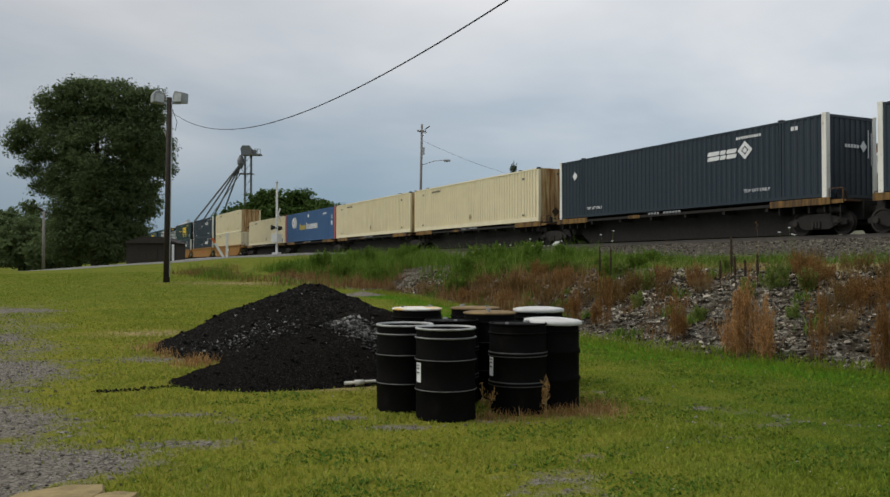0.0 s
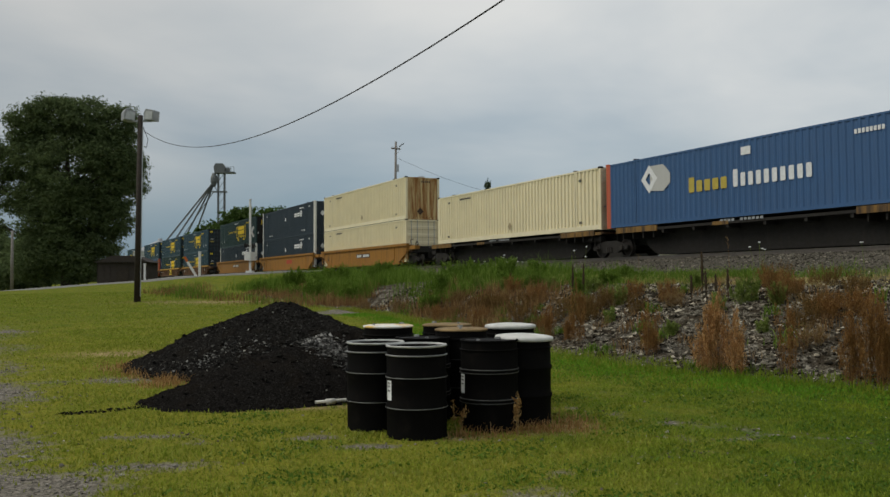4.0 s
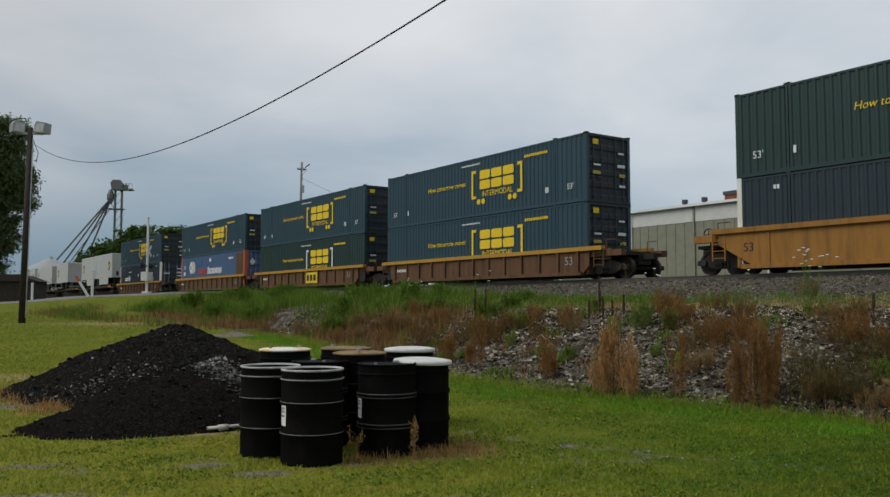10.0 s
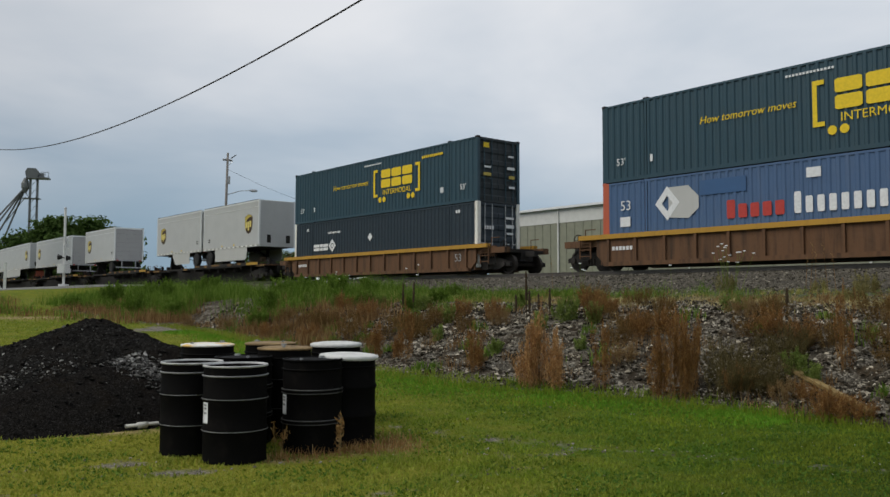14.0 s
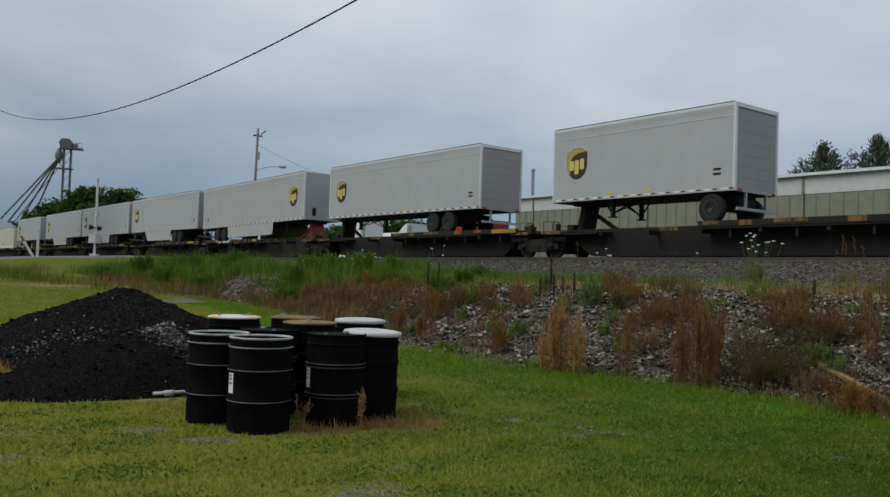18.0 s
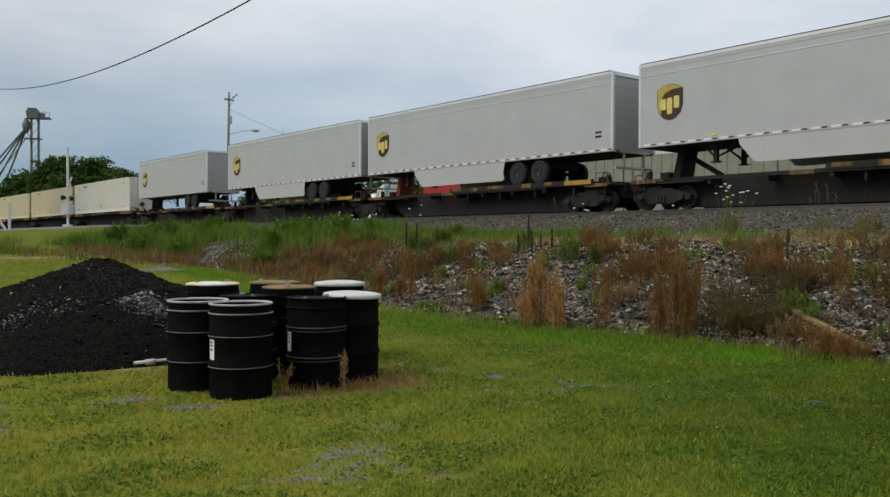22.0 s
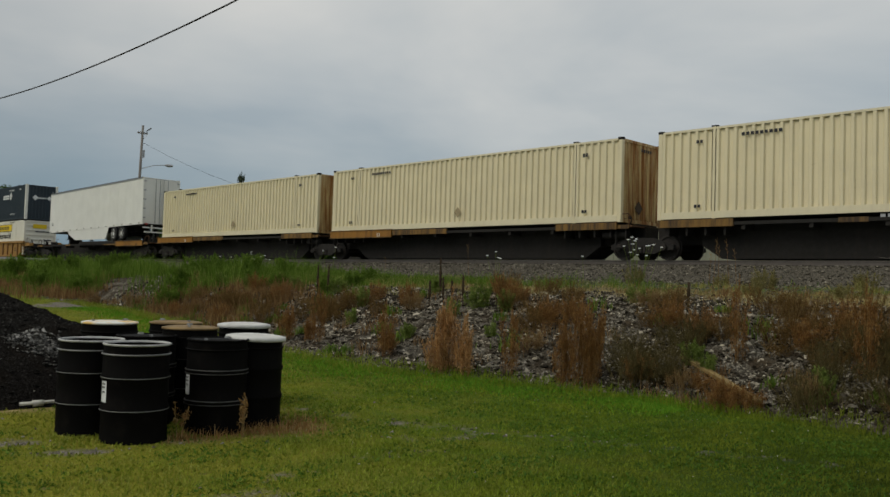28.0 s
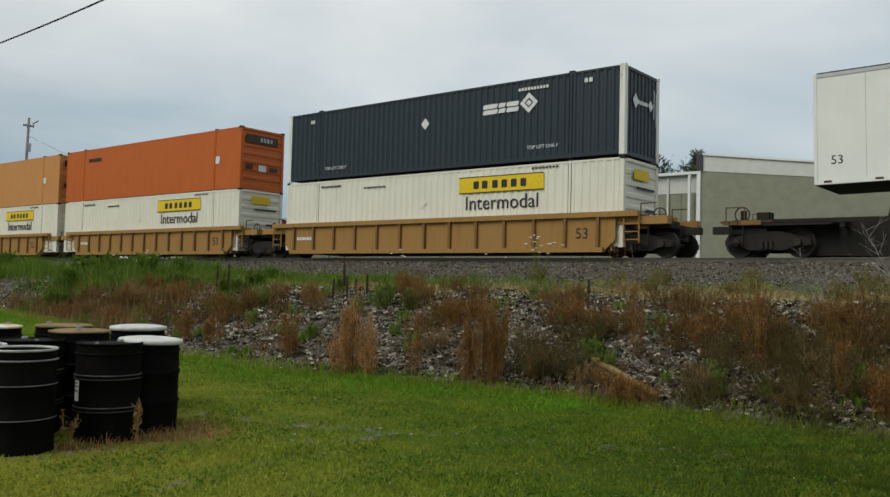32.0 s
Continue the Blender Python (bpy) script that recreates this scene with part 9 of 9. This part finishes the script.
P, h = tufts(560, 56, 0.24, 13.6, 18.6, 8, 24, rb, lambda o, s: 0.04 + 0.96 * smooth(14.2, 17.5, s) * (0.3 + 0.7 * patchy(o, s, 0.9, 2.0)))
tagged(new("bench_green_grass", blades("bench_green_grass", P, 0.55 * h, 0.006, 0.75, M_TALL, rb, True)), "green weedy growth on the bench below the track", "grass", kind="stuff")
P, h = tufts(150, 34, 0.2, 12.5, 16.5, -14, 24, rb)
tagged(new("bench_brown_grass", blades("bench_brown_grass", P, 0.3 * h, 0.007, 0.6, M_DRY, rb, True)), "brown dry tufts along the crest", "grass", kind="stuff")
P = scatter(40000, 14.0, 17.4, -14, 24, rb, lambda o, s: (0.15 + 0.85 * patchy(o, s, 0.8, 4.0)) * (1 - 0.45 * smooth(4, 12, s)))
tagged(new("bench_straw_grass", blades("bench_straw_grass", P, rb.uniform(0.03, 0.11, len(P)), 0.006, 1.6, M_STRAW, rb, True)), "pale straw-coloured dry grass on the bench", "grass", kind="stuff")
P = scatter(42000, 13.2, 16.2, -14, 15.5, rb, lambda o, s: (0.1 + 0.9 * patchy(o, s, 1.6, 1.3, -0.2, 0.3)) * smooth(13.4, 14.6, o) * (1 - smooth(15.2, 16.2, o)) * (1 - smooth(12.5, 15.5, s)))
tagged(new("crest_straw_grass", blades("crest_straw_grass", P, rb.uniform(0.03, 0.1, len(P)), 0.007, 1.8, M_PALESTRAW, rb, True)), "pale flattened straw along the crest of the bank", "grass", kind="stuff")
P = scatter(9000, 13.0, 20.5, -12, 26, rb, lambda o, s: patchy(o, s, 1.1, 6.0, 0.0, 0.4))
tagged(new("bench_weeds", blades("bench_weeds", P, rb.uniform(0.04, 0.16, len(P)), 0.008, 1.3, M_OLIVE, rb, True)), "low olive weeds on the bench", "weeds", kind="stuff")
P, h = tufts(330, 36, 0.16, 10.4, 13.2, -14, 26, rb, lambda o, s: 0.35 + 0.65 * smooth(7, 3, s))
tagged(new("bank_dry_grass", blades("bank_dry_grass", P, 0.36 * h, 0.005, 0.7, M_DRY, rb, True)), "rust brown dry grass between the bank's stones", "grass", kind="stuff")
P, h = tufts(120, 40, 0.14, 10.4, 13.2, -14, 26, rb, lambda o, s: 0.4 + 0.6 * smooth(4, 14, s))
tagged(new("bank_green_weeds", blades("bank_green_weeds", P, 0.42 * h, 0.011, 0.7, M_TALL, rb, True)), "patches of green weeds on the stony bank", "weeds", kind="stuff")
P, h = tufts(300, 40, 0.4, 4.5, 12.5, 28, 50, rb, lambda o, s: smooth(1.5, 0.3, np.abs(o - np.interp(s, [28, 36, 44, 50], [10.8, 8.2, 8.0, 10.5]))))
half = len(P) // 2
tagged(new("verge_brown_grass", blades("verge_brown_grass", P[:half], 0.62 * h[:half], 0.011, 0.5, M_DRY, rb, True)), "brown unmown grass along the far verge", "grass", kind="stuff")
tagged(new("verge_green_grass", blades("verge_green_grass", P[half:], 0.7 * h[half:], 0.011, 0.5, M_TALL, rb, True)), "green unmown grass along the far verge", "grass", kind="stuff")
P = scatter(60000, 8.9, 10.4, 5.5, 24, rb, lambda o, s: smooth(8.9, 10.0, o) * (0.25 + 0.75 * patchy(o, s, 1.7, 0.9, -0.4, 0.3)))
tagged(new("fresh_grass", blades("fresh_grass", P, rb.uniform(0.02, 0.055, len(P)), 0.009, 1.0, M_FRESH, rb)), "fresh bright green grass along the foot of the bank", "grass", kind="stuff")
P = scatter(12000, 10.0, 10.6, -10, 26, rb)
tagged(new("toe_grass", blades("toe_grass", P, rb.uniform(0.05, 0.16, len(P)), 0.006, 0.8, M_GRASS, rb, True)), "longer green grass along the foot of the bank", "grass", kind="stuff")
# dead grass round the drums
n = 7000
x, y = rb.normal(0.9, 0.8, n), rb.normal(8.75, 0.4, n)
k = rb.random(n) < zones(x, y)[3] * 1.2
for cx, cy in ((-0.41, 9.0), (0.01, 8.5), (0.74, 8.88), (1.14, 9.12), (-0.33, 10.25), (0.5, 9.75), (0.36, 10.5), (1.12, 10.45), (0.07, 9.42)):
    k &= np.hypot(x - cx, y - cy) > 0.3
P = np.stack([x[k], y[k], ground_z(x[k], y[k]) - 0.005], -1)
tagged(new("drum_dead_grass", blades("drum_dead_grass", P, 0.025 + 0.12 * rb.random(len(P)) ** 2, 0.004, 1.2, M_DEADTAN, rb, True)), "dead reddish grass round the drums", "grass", kind="stuff")
# reddish dead grass at the foot of the heap, in the gap between its loads
C = ((-4.55, 13.6, 0.22), (-4.15, 12.95, 0.2), (-3.5, 12.3, 0.2), (-3.45, 11.9, 0.16))
x = np.concatenate([cx + w * rb.standard_normal(240) for cx, cy, w in C])
y = np.concatenate([cy + w * rb.standard_normal(240) for cx, cy, w in C])
k = pile_z(x, y) < 0.08
P = np.stack([x[k], y[k], ground_z(x[k], y[k]) - 0.005], -1)
tagged(new("heap_dead_grass", blades("heap_dead_grass", P, 0.04 + 0.14 * rb.random(len(P)) ** 2, 0.006, 1.0, M_DEADTAN, rb, True)), "dead reddish grass at the foot of the heap", "grass", kind="stuff")
for i, (x, y, h, w) in enumerate(((1.0, 8.5, 0.62, 0.6), (0.40, 8.4, 0.42, 0.45))):
    g, (V, F) = weed_mesh(1.0, 0.14, 3, 66, 300 + i, size=0.022, lo=0.5)
    ob = thing("dry_stalk", "dried brown dock stalk standing before a drum", "weed", "dry stalks by the drums", pose(x, y, gz(x, y) - 0.01))
    ob.scale = (w, w, h)
    part("stem", g, M_STRAW, ob)
    part("seed_head", mesh_of("seed_head", V, F, M_DEADTAN), None, ob)


def dead_shrub(label, s, o, h, seed, lean):
    r = np.random.default_rng(seed)
    p = along(s, o, 0)
    ob = thing("dead_shrub", label, "shrub", "dead shrubs on the bank", pose(p.x, p.y, gz(p.x, p.y) - 0.03))
    for i in range(4):
        a = r.uniform(0, 6.283)
        tip = Vector((0.45 * math.cos(a) + lean, 0.45 * math.sin(a), 1)) * h * r.uniform(0.6, 1.0)
        g = Geo()
        mid = tip * 0.5 + Vector((r.normal(0, 0.05), r.normal(0, 0.05), 0))
        g.rod((0, 0, 0), mid, 0.007, 0.005, 5)
        g.rod(mid, tip, 0.005, 0.002, 5)
        for k in range(9):
            f = r.uniform(0.35, 0.95)
            q = mid * (f / 0.5) if f < 0.5 else mid.lerp(tip, (f - 0.5) / 0.5)
            e = q + Vector((r.normal(0, 0.16), r.normal(0, 0.16), r.uniform(0.04, 0.24))) * h
            g.rod(q, e, 0.003, 0.0012, 4, False)
            for j in range(2):
                m = q.lerp(e, r.uniform(0.4, 0.8))
                g.rod(m, m + Vector((r.normal(0, 0.07), r.normal(0, 0.07), r.uniform(0.02, 0.1))) * h, 0.0018, 0.001, 3, False)
        part("branch", g, M_DEADWOOD, ob)


M_DEADWOOD = plain("bleached_dead_wood", (0.30, 0.27, 0.24), 0.9, 0, 0.35, 9)
dead_shrub("bare bleached dead shrub on the crest of the bank", 3.46, 12.7, 1.0, 401, -0.25)
dead_shrub("bare bleached dead shrub leaning over the bank", 1.96, 12.3, 1.5, 402, -0.35)


def dead_stalk(s, o, h, lean):
    p = along(s, o, 0)
    ob = thing("grass_stalk", "thin brown dead stalk beside the ballast", "weed", "dead stalks by the ballast", pose(p.x, p.y, gz(p.x, p.y) - 0.02, lean, 0.6 * lean, 0))
    part("stem", Geo().rod((0, 0, 0), (0, 0, h), 0.006, 0.003, 6), M_DRY, ob)
    g = Geo()
    for k in range(4):
        g.rod((0, 0, h * (0.7 + 0.07 * k)), (0.05 * (-1) ** k, 0.02, h * (0.76 + 0.07 * k)), 0.006, 0.003, 4)
    part("seed_head", g, M_DRY, ob)


for i, (s, h) in enumerate(((18.66, 1.2), (10.3, 1.3), (10.1, 1.1), (9.8, 1.25), (9.65, 1.0), (10.5, 0.9), (22.6, 0.8))):
    dead_stalk(s, 20.0 + 0.3 * math.sin(3 * s), h, 4 * math.sin(5 * s))


# ---- what moves: the train, with its wheels ----
def motions():
    times = [0, 4, 8, 12, 16, 18.5, 19, 19.5, 20, 20.5, 21, 21.5, 24, 28, 32]
    for ob, u, z, tilt in movers:
        walk(ob, [(t, on_track(u - advance(t), z) @ pose(0, 0, 0, 0, -tilt, 0)) for t in times])
    first = wheelsets[0]
    walk(first, [(i / FPS, pose(0, 0, 0, 0, math.degrees(advance(i / FPS) / WHEEL_R) % 360.0, 0)) for i in range(32 * FPS + 1)])
    for w in wheelsets[1:]:
        w.rotation_mode = "QUATERNION"
        w.animation_data_create()
        w.animation_data.action = first.animation_data.action
        w.animation_data.action_slot = first.animation_data.action_slot


motions()
